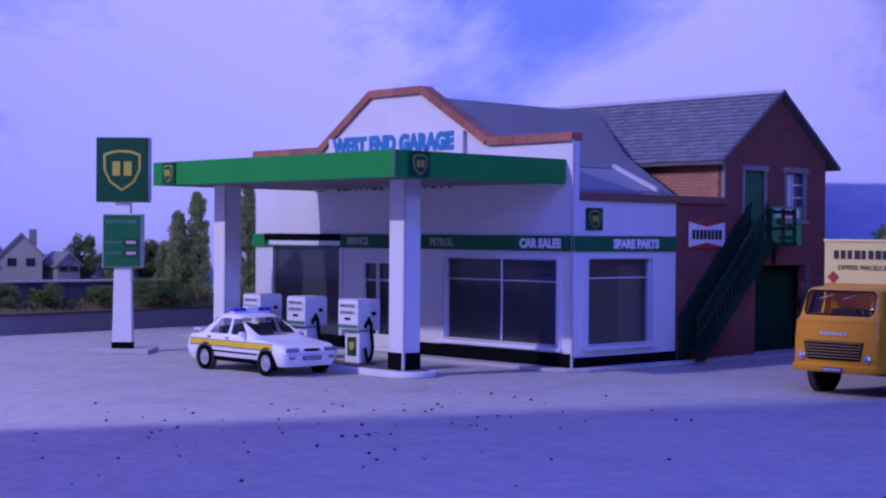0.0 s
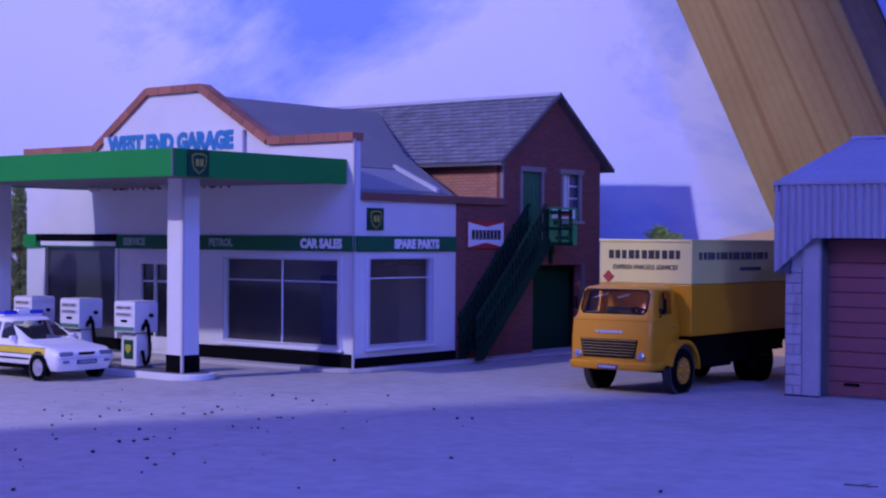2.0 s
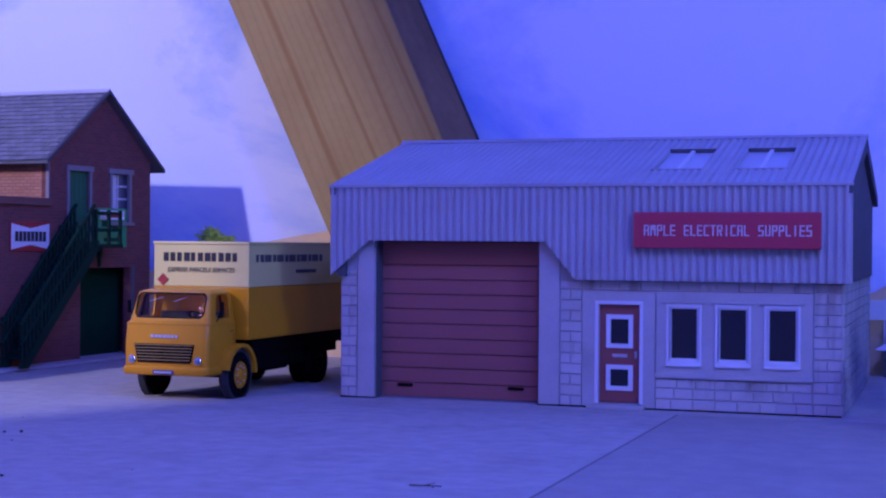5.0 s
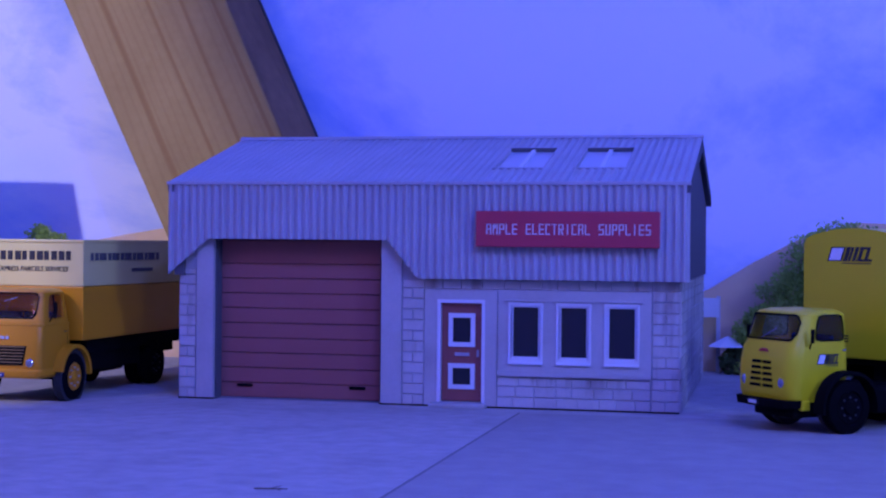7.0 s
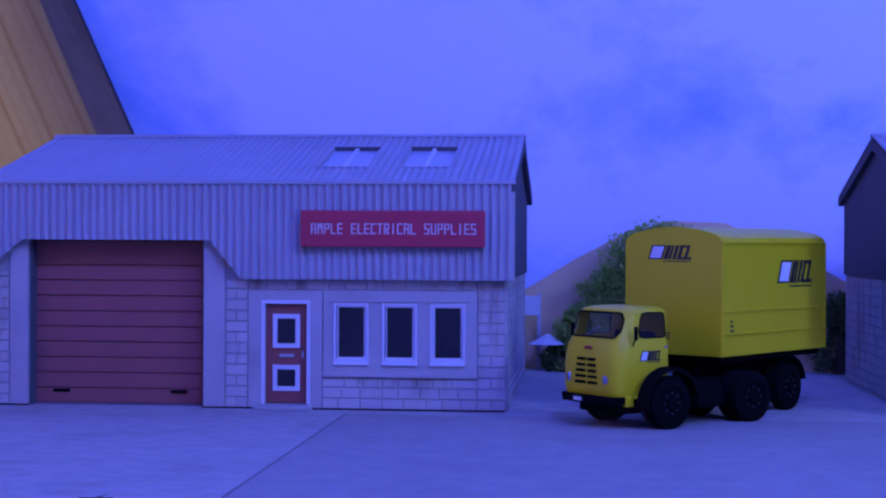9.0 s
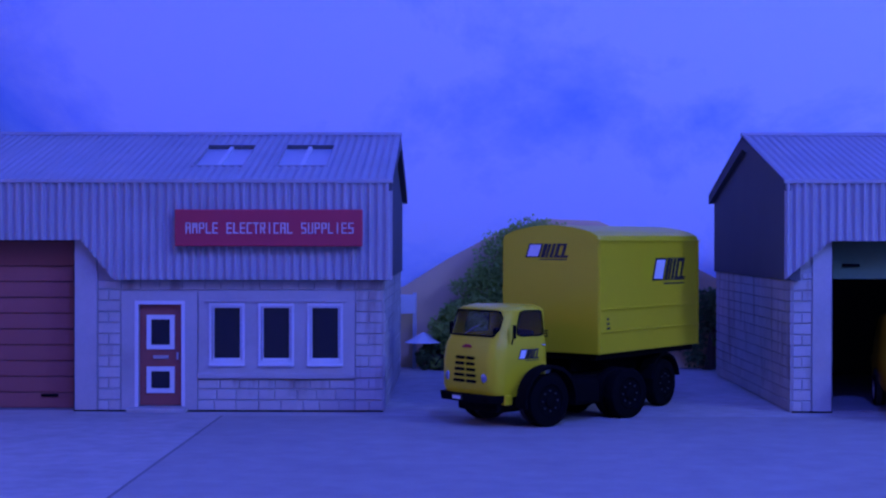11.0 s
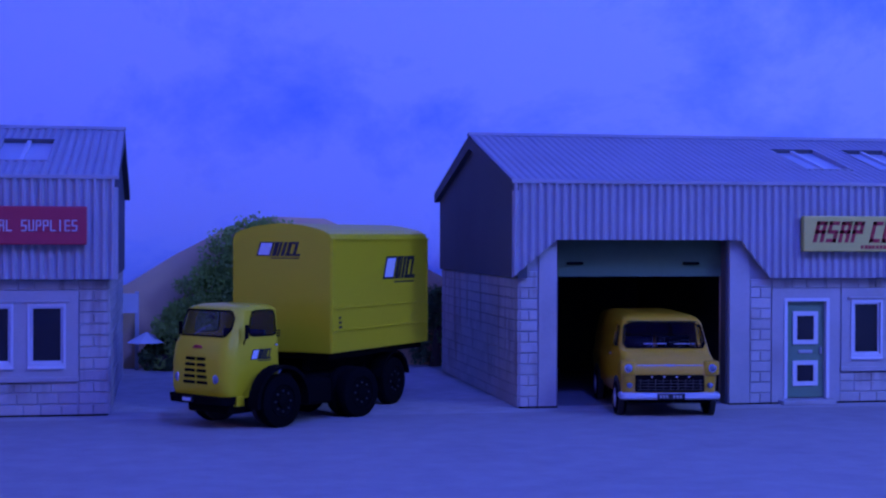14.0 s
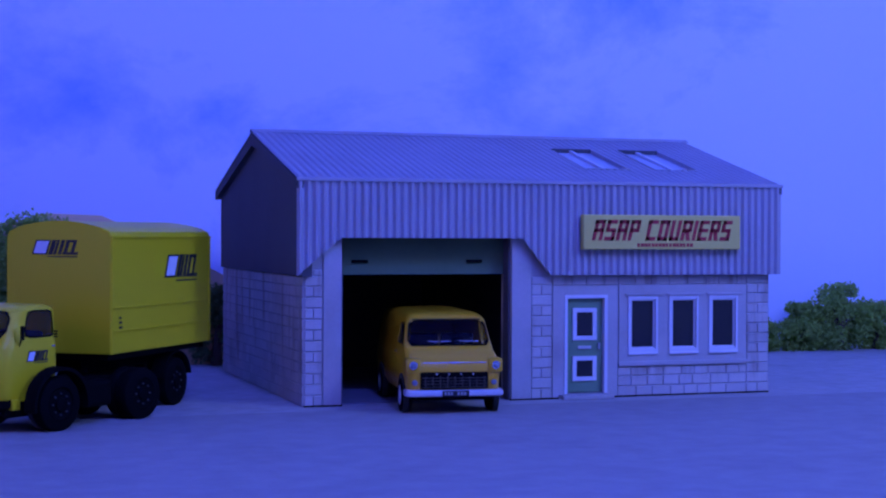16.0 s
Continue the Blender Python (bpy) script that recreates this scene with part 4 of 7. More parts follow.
square_letters("AMPLE ELECTRICAL SUPPLIES", 6.666, 3.50, 0.102, 0.215, 0.0285, 0.1435, sg, -0.43, M_LETPALE)
sg = part("sign_board", box(5.86, 9.55, -0.42, -0.25, 3.14, 3.87, 0.03), M_SIGNYEL, unit_b, "yellow fascia board with slanted red lettering")
square_letters("ASAP COURIERS", 6.05, 3.33, 0.224, 0.43, 0.048, 0.14, sg, -0.432, M_LETRED, 0.076, 0.24)
bars("small_print", 7.10, 8.42, 3.20, 3.27, -0.43, -0.415, 16, M_LETRED, sg)

# ---- petrol garage ----
garage = thing("petrol_garage", -22.898, 28.567, 0, -3.05, "white petrol garage with terracotta coping and a brick store behind", "building")
# pavement slab round the building
part("plinth_slab", prism([(-16.5, -0.75), (-4.5, -0.62), (-0.5, -0.55), (0.15, -0.35), (0.45, 0.15), (0.62, 11.5), (-16.5, 11.5)], "z", 0, 0.09, 0.025), M_KERB, garage, "pale grey kerbed pavement")
front = part("facade", wall_with(-13.29, 0, 0.09, 5.6, 0, 0.22, [(-12.45, -9.05, 0.35, 3.18), (-8.1, -6.75, 0.35, 2.74), (-4.68, -0.42, 0.55, 2.82)]), M_WHITE, garage, "white rendered front wall")
part("parapet", prism([(-13.29, 5.6), (0, 5.6), (0, 5.84), (-2.99, 5.84), (-5.59, 7.36), (-7.75, 7.36), (-10.07, 5.84), (-13.29, 5.84)], "y", 0, 0.22), M_WHITE, front)
side = part("side_wall", box(-0.22, 0, 0.22, 0.48, 0.09, 4.25), M_WHITE, garage, "white side wall")
for y0, y1, z0, z1 in ((3.04, 4.01, 0.09, 4.25), (0.48, 3.04, 0.09, 0.58), (0.48, 3.04, 2.84, 4.25)):
    part("wall_panel", box(-0.22, 0, y0, y1, z0, z1), M_WHITE, side)
part("back_wall", box(-13.29, -0.22, 11.0, 11.2, 0.09, 4.3), M_BRICKTEX, garage)
part("end_wall", box(-13.29, -13.07, 0.22, 11.0, 0.09, 4.3), M_WHITE, garage)
part("floor", box(-13.0, -0.25, 0.25, 5.9, 0.09, 0.12), M_CONC, garage)
part("partition", box(-13.0, -0.25, 4.4, 4.5, 0.12, 4.2), M_SHOPWALL, garage)
part("cabinet", box(-3.6, -2.6, 2.6, 3.2, 0.12, 2.3, 0.03), M_BLUEBOX, garage, "tall dark blue cabinet")
part("shelf_unit", box(-1.6, -0.5, 2.3, 4.3, 0.12, 2.6, 0.03), M_BARK, garage)

# coping of separate tiles along the parapet
line = [(-13.35, 5.84), (-10.07, 5.84), (-7.75, 7.36), (-5.59, 7.36), (-2.99, 5.84), (0.04, 5.84)]
coping = part("coping", prism([(-13.33, 5.82), (-13.33, 5.86), (-10.08, 5.86), (-7.76, 7.38), (-5.58, 7.38), (-2.98, 5.86), (0.02, 5.86), (0.02, 5.82), (-2.99, 5.82), (-5.59, 7.34), (-7.75, 7.34), (-10.07, 5.82)], "y", -0.05, 0.27), M_BRICKJ, garage, "terracotta tile coping")
for (xa, za), (xb, zb) in zip(line, line[1:]):
    d = Vector((xb - xa, 0, zb - za))
    n = max(2, int(d.length / 0.46))
    up = Vector((-d.z, 0, d.x)).normalized()
    for k in range(n):
        p, q = Vector((xa, 0, za)) + d * (k / n), Vector((xa, 0, za)) + d * ((k + 0.965) / n)
        bm = bmesh.new()
        vs = [bm.verts.new((v + up * u) + Vector((0, y, 0))) for u in (-0.14, 0.07) for v, y in ((p, -0.10), (q, -0.10), (q, 0.3), (p, 0.3))]
        for f in ((3, 2, 1, 0), (4, 5, 6, 7), (0, 1, 5, 4), (1, 2, 6, 5), (2, 3, 7, 6), (3, 0, 4, 7)):
            bm.faces.new([vs[i] for i in f])
        part("tile", bm, M_TILE, coping)

# green name band, black plinth, corner strip
band = part("name_band", box(-13.35, 0.05, -0.06, 0.0, 2.97, 3.36, 0.01), M_DKBAND, garage, "green name band with pale lettering")
part("end_piece", box(-13.37, -12.75, -0.075, -0.06, 2.97, 3.36), M_GREEN, band)
band2 = part("name_band", box(0.0, 0.06, 0.06, 4.0, 2.97, 3.36, 0.01), M_DKBAND, garage, "green name band with pale lettering")
lettering("letters", "SERVICE", 0.27, (-8.25, -0.068, 3.16), M_LETDIM, band, wide=0.95, depth=0.004, bold=0.012)
lettering("letters", "PETROL", 0.27, (-4.72, -0.068, 3.16), M_LETDIM, band, wide=0.95, depth=0.004, bold=0.012)
lettering("letters", "CAR SALES", 0.31, (-1.06, -0.068, 3.15), M_LETWHITE, band, wide=0.95, depth=0.004, bold=0.018)
lettering("letters", "SPARE PARTS", 0.31, (0.068, 2.34, 3.15), M_LETWHITE, band2, rot=(90, 0, 90), wide=0.98, depth=0.004, bold=0.018)
for x0, x1 in ((-13.33, -8.14), (-6.70, 0.03)):
    part("plinth", box(x0, x1, -0.04, 0.0, 0.09, 0.43), M_BLACK, garage, "black painted plinth")
part("plinth", box(0.0, 0.04, 0.0, 4.0, 0.09, 0.34), M_BLACK, garage, "black painted plinth")
part("corner_strip", box(0.0, 0.045, -0.06, 0.0, 0.09, 5.75, 0.008), M_STRIP, garage)


def shop_window(name, x0, x1, z0, z1, cols, transom, label):
    """A framed window in the plane y = 0, facing -y."""
    w = part(name, wall_with(x0 - 0.13, x1 + 0.13, z0 - 0.1, z1 + 0.1, -0.045, 0.12, [(x0, x1, z0, z1)]), M_FRAME, None, label)
    part("pane", box(x0, x1, 0.07, 0.085, z0, z1), M_SHOPGLASS, w)
    for c in cols:
        part("mullion", box(c - 0.018, c + 0.018, 0.03, 0.07, z0, z1), M_FRAME, w)
    if transom:
        part("transom", box(x0, x1, 0.02, 0.065, transom - 0.015, transom + 0.015), M_FRAME, w)
    part("inner_frame", wall_with(x0 - 0.04, x1 + 0.04, z0 - 0.04, z1 + 0.04, -0.065, -0.045, [(x0, x1, z0, z1)]), M_STRIP, w)
    part("sill", box(x0 - 0.18, x1 + 0.18, -0.12, 0.0, z0 - 0.15, z0 - 0.08, 0.012), M_FRAME, w)
    return w


w = shop_window("shop_window", -4.60, -0.50, 0.62, 2.74, (-2.52,), 2.20, "large white-framed showroom window")
w.parent = garage
w = shop_window("shop_window", 0.54, 2.98, 0.64, 2.78, (), 2.30, "white-framed side window")
w.parent, w.matrix_basis = garage, pose(0, 0, 0, 0, 0, 90)
# glazed shop door and the wide dark workshop bay
d = part("shop_door", wall_with(-8.12, -6.72, 0.2, 2.76, -0.03, 0.1, [(-7.98, -7.45, 0.55, 2.55), (-7.38, -6.86, 0.55, 2.55)]), M_FRAME, garage, "white-framed glazed double door")
for x0, x1 in ((-7.98, -7.45), (-7.38, -6.86)):
    part("pane", box(x0, x1, 0.05, 0.065, 0.55, 2.55), M_PANE, d)
    part("glazing_bar", box(x0, x1, 0.02, 0.05, 2.05, 2.1), M_FRAME, d)
bay = part("workshop_bay", wall_with(-12.5, -9.0, 0.09, 3.2, -0.035, 0.1, [(-12.36, -9.12, 0.09, 3.05)]), M_FRAME, garage, "wide dark glazed workshop bay")
part("dark_header", box(-12.74, -9.04, -0.085, -0.07, 3.165, 3.37), M_BLACK, bay)
part("head_strip", box(-12.5, -9.05, -0.09, -0.066, 3.03, 3.16), M_FRAME, bay)
part("pane", box(-12.36, -9.12, 0.08, 0.1, 0.09, 3.05), M_BAYPANE, bay)
part("wall_clock", box(-6.35, -6.1, -0.06, 0.0, 2.35, 2.6, 0.02), M_BLACK, garage)

# sign board with blue letters, a second line below it
board = part("name_board", box(-9.55, -3.86, -0.12, -0.04, 5.42, 6.12, 0.015), M_WHITE, garage, "white board with blue shaded lettering")
lettering("letters", "WEST END GARAGE", 0.62, (-6.75, -0.128, 5.86), M_LETBLUE, board, wide=0.90, depth=0.02, bold=0.04)
part("board_end", box(-3.86, -3.835, -0.13, -0.03, 5.42, 6.12), M_STRIP, board)
lettering("letters", "SERVICE STATION", 0.66, (-6.85, -0.006, 4.82), M_LETBLACK, front, wide=0.92, depth=0.004, bold=0.012)

# low roofs behind the facade, brick store with a slate roof
def sheet(pts, fall, thick=0.1, up=0.0):
    """A roof sheet over plan points; fall gives its height at each point."""
    bm = bmesh.new()
    hi = [bm.verts.new((x, y, fall(x) + up)) for x, y in pts]
    lo = [bm.verts.new((x, y, fall(x) + up - thick)) for x, y in pts]
    bm.faces.new(hi), bm.faces.new(lo[::-1])
    for i in range(len(pts)):
        j = (i + 1) % len(pts)
        bm.faces.new((hi[i], lo[i], lo[j], hi[j]))
    return bm


def fall_right(x):
    return 4.40 + 0.442 * (0.05 - x)


def fall_left(x):
    return 4.40 + 0.413 * (x + 13.3)


main = part("main_roof", sheet([(0.05, 0.22), (0.05, 4.0), (-2.8, 5.2), (-6.4, 8.1), (-6.4, 0.22)], fall_right), M_ROOF, garage, "grey felted roof")
part("roof_slope", sheet([(-6.4, 0.22), (-6.4, 8.1), (-13.2, 8.1), (-13.2, 0.22)], fall_left), M_ROOF, main)
part("roof_end", prism([(-12.9, 4.2), (-6.4, 7.0), (-1.0, 4.7), (-0.3, 4.2)], "y", 3.9, 4.0), M_INSIDESHADE, main)
light = part("roof_panel", sheet([(-0.2, 0.25), (-0.2, 3.4), (-1.62, 3.4), (-1.62, 0.25)], fall_right, 0.03, 0.03), M_ROOFPANEL, main, "pale translucent roof panel")
part("top_bar", sheet([(-1.60, 0.25), (-1.60, 3.4), (-1.70, 3.4), (-1.70, 0.25)], fall_right, 0.05, 0.06), M_SLATE, light)
part("flashing", sheet([(-0.15, 3.38), (-0.15, 3.5), (-1.68, 3.5), (-1.68, 3.38)], fall_right, 0.12, 0.14), M_STRIP, light, "pale lead flashing")
part("side_coping", box(-0.2, 0.10, 0.25, 6.12, 4.24, 4.44, 0.02), M_TILEDARK, garage, "dark terracotta coping")
store = part("brick_store", box(-0.22, 0, 4.01, 6.1, 0.09, 4.25), M_BRICKTEX, garage, "dark red brick store with a gable")
for y0, y1, z0, z1 in ((6.1, 6.99, 0.09, 5.62), (6.99, 7.93, 2.57, 3.28), (6.99, 7.55, 0.09, 2.57), (7.93, 8.94, 2.57, 5.62), (6.99, 7.93, 5.22, 5.62), (8.94, 9.96, 2.57, 3.84), (8.94, 9.96, 5.22, 5.62), (9.96, 10.98, 0.09, 5.62)):
    part("brick_panel", box(-0.22, 0, y0, y1, z0, z1), M_BRICKTEX, store)
part("gable", prism([(6.1, 5.62), (8.54, 7.44), (10.98, 5.62)], "x", -0.22, 0), M_BRICKTEX, store)
part("upper_wall", box(-12.5, -0.22, 6.1, 6.3, 4.2, 5.62), M_BRICKLIT, store, "brick upper wall with warm light in its colour")
part("quoin", box(-0.08, 0.02, 6.07, 6.13, 4.42, 5.55, 0.01), M_LINTEL, store)
part("store_back", box(-12.5, -0.22, 10.8, 10.98, 0.09, 5.62), M_BRICKTEX, store)
# near-black wall put in for the shade inside the store
part("inner_wall", box(-3.2, -3.1, 6.3, 10.8, 0.09, 5.5), M_INSIDESHADE, store)
slate_roof = part("slate_roof", prism([(5.72, 5.42), (8.54, 7.50), (11.36, 5.42), (11.36, 5.34), (8.54, 7.42), (5.72, 5.34)], "x", -12.6, 0.22), M_SLATE, garage, "weathered grey slate roof with uneven courses")
part("bargeboard", prism([(5.70, 5.44), (8.54, 7.53), (11.38, 5.44), (11.38, 5.34), (8.54, 7.43), (5.70, 5.34)], "x", 0.22, 0.26), M_GABLE, slate_roof)
part("ridge_cap", prism([(8.40, 7.46), (8.54, 7.57), (8.68, 7.46)], "x", -12.6, 0.24), M_STRIP, slate_roof)
# green door, sash window and opening in the gable wall
d = part("store_door", box(-0.14, -0.08, 6.99, 7.93, 3.28, 5.22), M_STOREGREEN, garage, "green boarded upper door")
for k in range(5):
    part("board", box(-0.082, -0.07, 7.01 + k * 0.185, 7.01 + k * 0.185 + 0.165, 3.3, 5.2), M_STOREGREEN, d)
part("lintel", box(-0.02, 0.05, 6.88, 8.10, 5.22, 5.37, 0.01), M_LINTEL, d)
part("jamb", box(-0.04, 0.035, 6.90, 7.0, 3.3, 5.22), M_LINTEL, d)
part("jamb", box(-0.04, 0.035, 7.93, 8.03, 3.3, 5.22), M_LINTEL, d)
w = part("sash_window", box(-0.14, -0.12, 8.94, 9.96, 3.84, 5.22), M_SASHPANE, garage, "white sash window with stone surround")
part("lintel", box(-0.02, 0.05, 8.83, 10.06, 5.22, 5.37, 0.01), M_LINTEL, w)
part("sill", box(-0.02, 0.09, 8.85, 10.05, 3.76, 3.86, 0.01), M_LINTEL, w)
part("jamb", box(-0.05, 0.03, 9.86, 9.98, 3.86, 5.22), M_LINTEL, w)
part("jamb", box(-0.05, 0.03, 8.92, 9.02, 3.86, 5.22), M_LINTEL, w)
for z in (4.15, 4.52, 4.88):
    part("glazing_bar", box(-0.12, -0.09, 9.0, 9.9, z - 0.025, z + 0.025), M_FRAME, w)
part("glazing_bar", box(-0.12, -0.09, 9.42, 9.47, 3.86, 5.2), M_FRAME, w)
part("curtain", box(-0.118, -0.1, 9.02, 9.38, 3.9, 5.2), M_FRAME, w)
part("jamb", box(-0.06, 0.03, 10.02, 10.14, 0.09, 2.62), M_KERBDARK, garage)
part("inner_door", box(-0.62, -0.55, 7.4, 10.2, 0.09, 2.6), M_INNERGREEN, garage, "dark green door inside the dark opening")

# outside stair with a railed landing
FLIGHT = [(4.02, 0.09), (4.36, 0.09), (7.4, 3.08), (7.4, 3.32), (7.2, 3.32)]
stair = part("stair", prism(FLIGHT, "x", 0.64, 0.72), M_STAIR, garage, "dark green outside stair")
part("stringer", prism(FLIGHT, "x", 0.05, 0.13), M_STAIR, stair)
for k in range(14):
    y, z = 4.22 + k * 3.0 / 14, 0.30 + k * 0.214
    part("tread", box(0.13, 0.64, y, y + 0.24, z, z + 0.04), M_STAIR, stair)
    part("riser", box(0.13, 0.64, y + 0.2, y + 0.235, z, z + 0.21), M_STAIR, stair)
part("landing", box(0.03, 0.76, 7.2, 8.46, 3.14, 3.24, 0.01), M_STAIR, stair)
for x in (0.10, 0.68):
    for k in range(20):
        y = 4.12 + k * 0.158
        z = 0.12 + (y - 4.02) * 0.99
        part("baluster", box(x - 0.025, x + 0.025, y - 0.03, y + 0.03, z, z + (1.08 if k % 5 else 1.16)), M_STAIR, stair)
    for off in (1.05, 0.56):
        part("handrail", tube((x, 4.05, 0.12 + off), (x, 7.2, 3.24 + off), 0.05, seg=8), M_STAIR, stair)
for y in (7.25, 7.85, 8.40):
    part("post", box(0.66, 0.74, y - 0.04, y + 0.04, 3.2, 4.16), M_STAIR, stair)
for off in (0.88, 0.42):
    part("handrail", tube((0.70, 7.2, 3.2 + off), (0.70, 8.42, 3.2 + off), 0.045, seg=8), M_STAIR, stair)
    part("handrail", tube((0.70, 8.40, 3.2 + off), (0.04, 8.40, 3.2 + off), 0.045, seg=8), M_STAIR, stair)
part("bracket", prism([(8.3, 3.14), (8.3, 2.6), (8.38, 2.6), (8.44, 3.14)], "x", 0.03, 0.10), M_STAIR, stair)
# poster on the wall by the landing
poster = part("poster", box(0.005, 0.03, 8.30, 9.72, 3.14, 4.24), M_GREENBRIGHT, garage, "green and white advertising poster")
part("white_band", box(0.03, 0.036, 8.42, 9.6, 3.92, 4.18), M_LETWHITE, poster)
part("red_patch", box(0.036, 0.041, 8.7, 9.3, 3.98, 4.08), M_LETRED, poster)
part("dark_figure", prism([(8.5, 3.9), (9.2, 3.85), (9.5, 3.6), (9.4, 3.3), (8.6, 3.3), (8.6, 3.4), (9.25, 3.42), (9.3, 3.6), (8.9, 3.72), (8.5, 3.72)], "x", 0.03, 0.04), M_DKGREEN, poster)
# enamel plate with a bow-shaped pattern
plate = part("enamel_plate", box(0.0, 0.05, 4.48, 6.08, 3.04, 3.80, 0.01), M_LETRED, garage, "red enamel plate with a white bow and a dark word")
part("white_bow", prism([(4.49, 3.76), (5.28, 3.63), (6.07, 3.76), (6.07, 3.08), (5.28, 3.21), (4.49, 3.08)], "x", 0.05, 0.054), M_LETWHITE, plate)
for k in range(8):
    part("word_bar", box(0.054, 0.06, 4.64 + k * 0.165, 4.64 + k * 0.165 + 0.13, 3.29, 3.55), M_LETBLACK, plate)
# oil-company shield on the side wall


def shield(parent, at, w, h, turn, field=None, edge=None):
    """A square plate with a shield outline and a plain yellow block, facing -y before the turn."""
    p = part("shield_plate", box(-w / 2, w / 2, -0.05, 0.0, -h / 2, h / 2, 0.01), field or M_DKGREEN, None, "dark green plate with a yellow shield")
    k = min(w, h)

    def outline(s):
        return [(-0.36 * k * s, 0.30 * k * s), (-0.20 * k * s, 0.36 * k * s), (0.0, 0.38 * k * s), (0.20 * k * s, 0.36 * k * s), (0.36 * k * s, 0.30 * k * s), (0.36 * k * s, 0.0), (0.24 * k * s, -0.25 * k * s), (0, -0.42 * k * s), (-0.24 * k * s, -0.25 * k * s), (-0.36 * k * s, 0.0)]

    part("shield_edge", prism(outline(1.0), "y", -0.06, -0.05), edge or M_YELSHIELD, p)
    part("shield_field", prism(outline(0.88), "y", -0.066, -0.06), field or M_DKGREEN, p)
    part("emblem", box(-0.19 * k, -0.03 * k, -0.074, -0.066, -0.12 * k, 0.16 * k, 0.015 * k), M_YELSHIELD, p)
    part("emblem", box(0.03 * k, 0.19 * k, -0.074, -0.066, -0.12 * k, 0.16 * k, 0.015 * k), M_YELSHIELD, p)
    p.parent, p.matrix_basis = parent, pose(at[0] * S, at[1] * S, at[2] * S, 0, 0, turn)
    return p


shield(garage, (0.005, 0.75, 3.78), 0.60, 0.56, 90)

# canopy on two pillars
canopy = thing("forecourt_canopy", *(garage.matrix_basis @ Vector((0, 0, 0)) / S)[:2], 0, -3.05, "green-edged flat canopy on two white pillars", "canopy")
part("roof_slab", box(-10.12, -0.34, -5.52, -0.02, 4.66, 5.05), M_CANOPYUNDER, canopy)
part("fascia", box(-10.22, -0.24, -5.62, -5.52, 4.63, 5.25, 0.012), M_GREEN, canopy, "bright green fascia")
part("fascia", box(-0.34, -0.24, -5.52, -0.02, 4.63, 5.25, 0.012), M_GREEN, canopy, "bright green fascia")
part("fascia", box(-10.22, -10.12, -5.52, -0.02, 4.63, 5.25, 0.012), M_GREEN, canopy, "bright green fascia")
part("corner_trim", box(-0.265, -0.225, -5.635, -5.595, 4.62, 5.26, 0.008), M_DULL, canopy)
shield(canopy, (-9.4, -5.62, 4.94), 0.62, 0.58, 0)
shield(canopy, (-0.24, -4.9, 4.94), 0.62, 0.58, 90)
for x0 in (-2.03, -9.37):
    p = part("pillar", box(x0, x0 + 0.54, -4.22, -3.70, 0.14, 4.66, 0.02), M_WHITE, canopy, "white square pillar with a black foot")
    part("black_foot", box(x0 - 0.015, x0 + 0.555, -4.235, -3.685, 0.14, 0.56, 0.01), M_BLACK, p)
    part("corner_strip", box(x0 + 0.51, x0 + 0.565, -4.245, -4.19, 0.14, 4.64), M_STRIP, p)
for x in (-8.2, -5.2):
    part("ceiling_lamp", lathe([(0.16, 0), (0.19, 0.05), (0.12, 0.14)], (x, -1.5, 4.66), (0, 0, -1), 14), M_STRIP, canopy, smooth=True)

# ---- pump island, pumps, price sign ----
G = garage.matrix_basis.copy()


def in_garage(x, y, z=0.0):
    p = G @ (Vector((x, y, z)) * S) / S
    return p.x, p.y, p.z


gx, gy, _ = in_garage(0, 0)
isl = [(-1.55 + 0.62 * math.cos(a), -3.93 + 0.58 * math.sin(a)) for a in [radians(-90 + 15 * k) for k in range(13)]] + [(-9.2 - 0.4 * math.cos(a), -3.93 + 0.58 * math.sin(a)) for a in [radians(90 - 15 * k) for k in range(13)]]
island = thing("pump_island", gx, gy, 0, -3.05, "white-edged grey pump island", "kerb")
part("kerb", prism(isl, "z", 0, 0.15, 0.03), M_WHITE, island, "white painted kerb")
mid = [(-1.55 + (x + 1.55) * 0.8 if x > -1.6 else x, -3.93 + (y + 3.93) * 0.78) for x, y in isl]
part("paving", prism(mid, "z", 0.14, 0.156), M_KERBDARK, island, "dark grey paving")


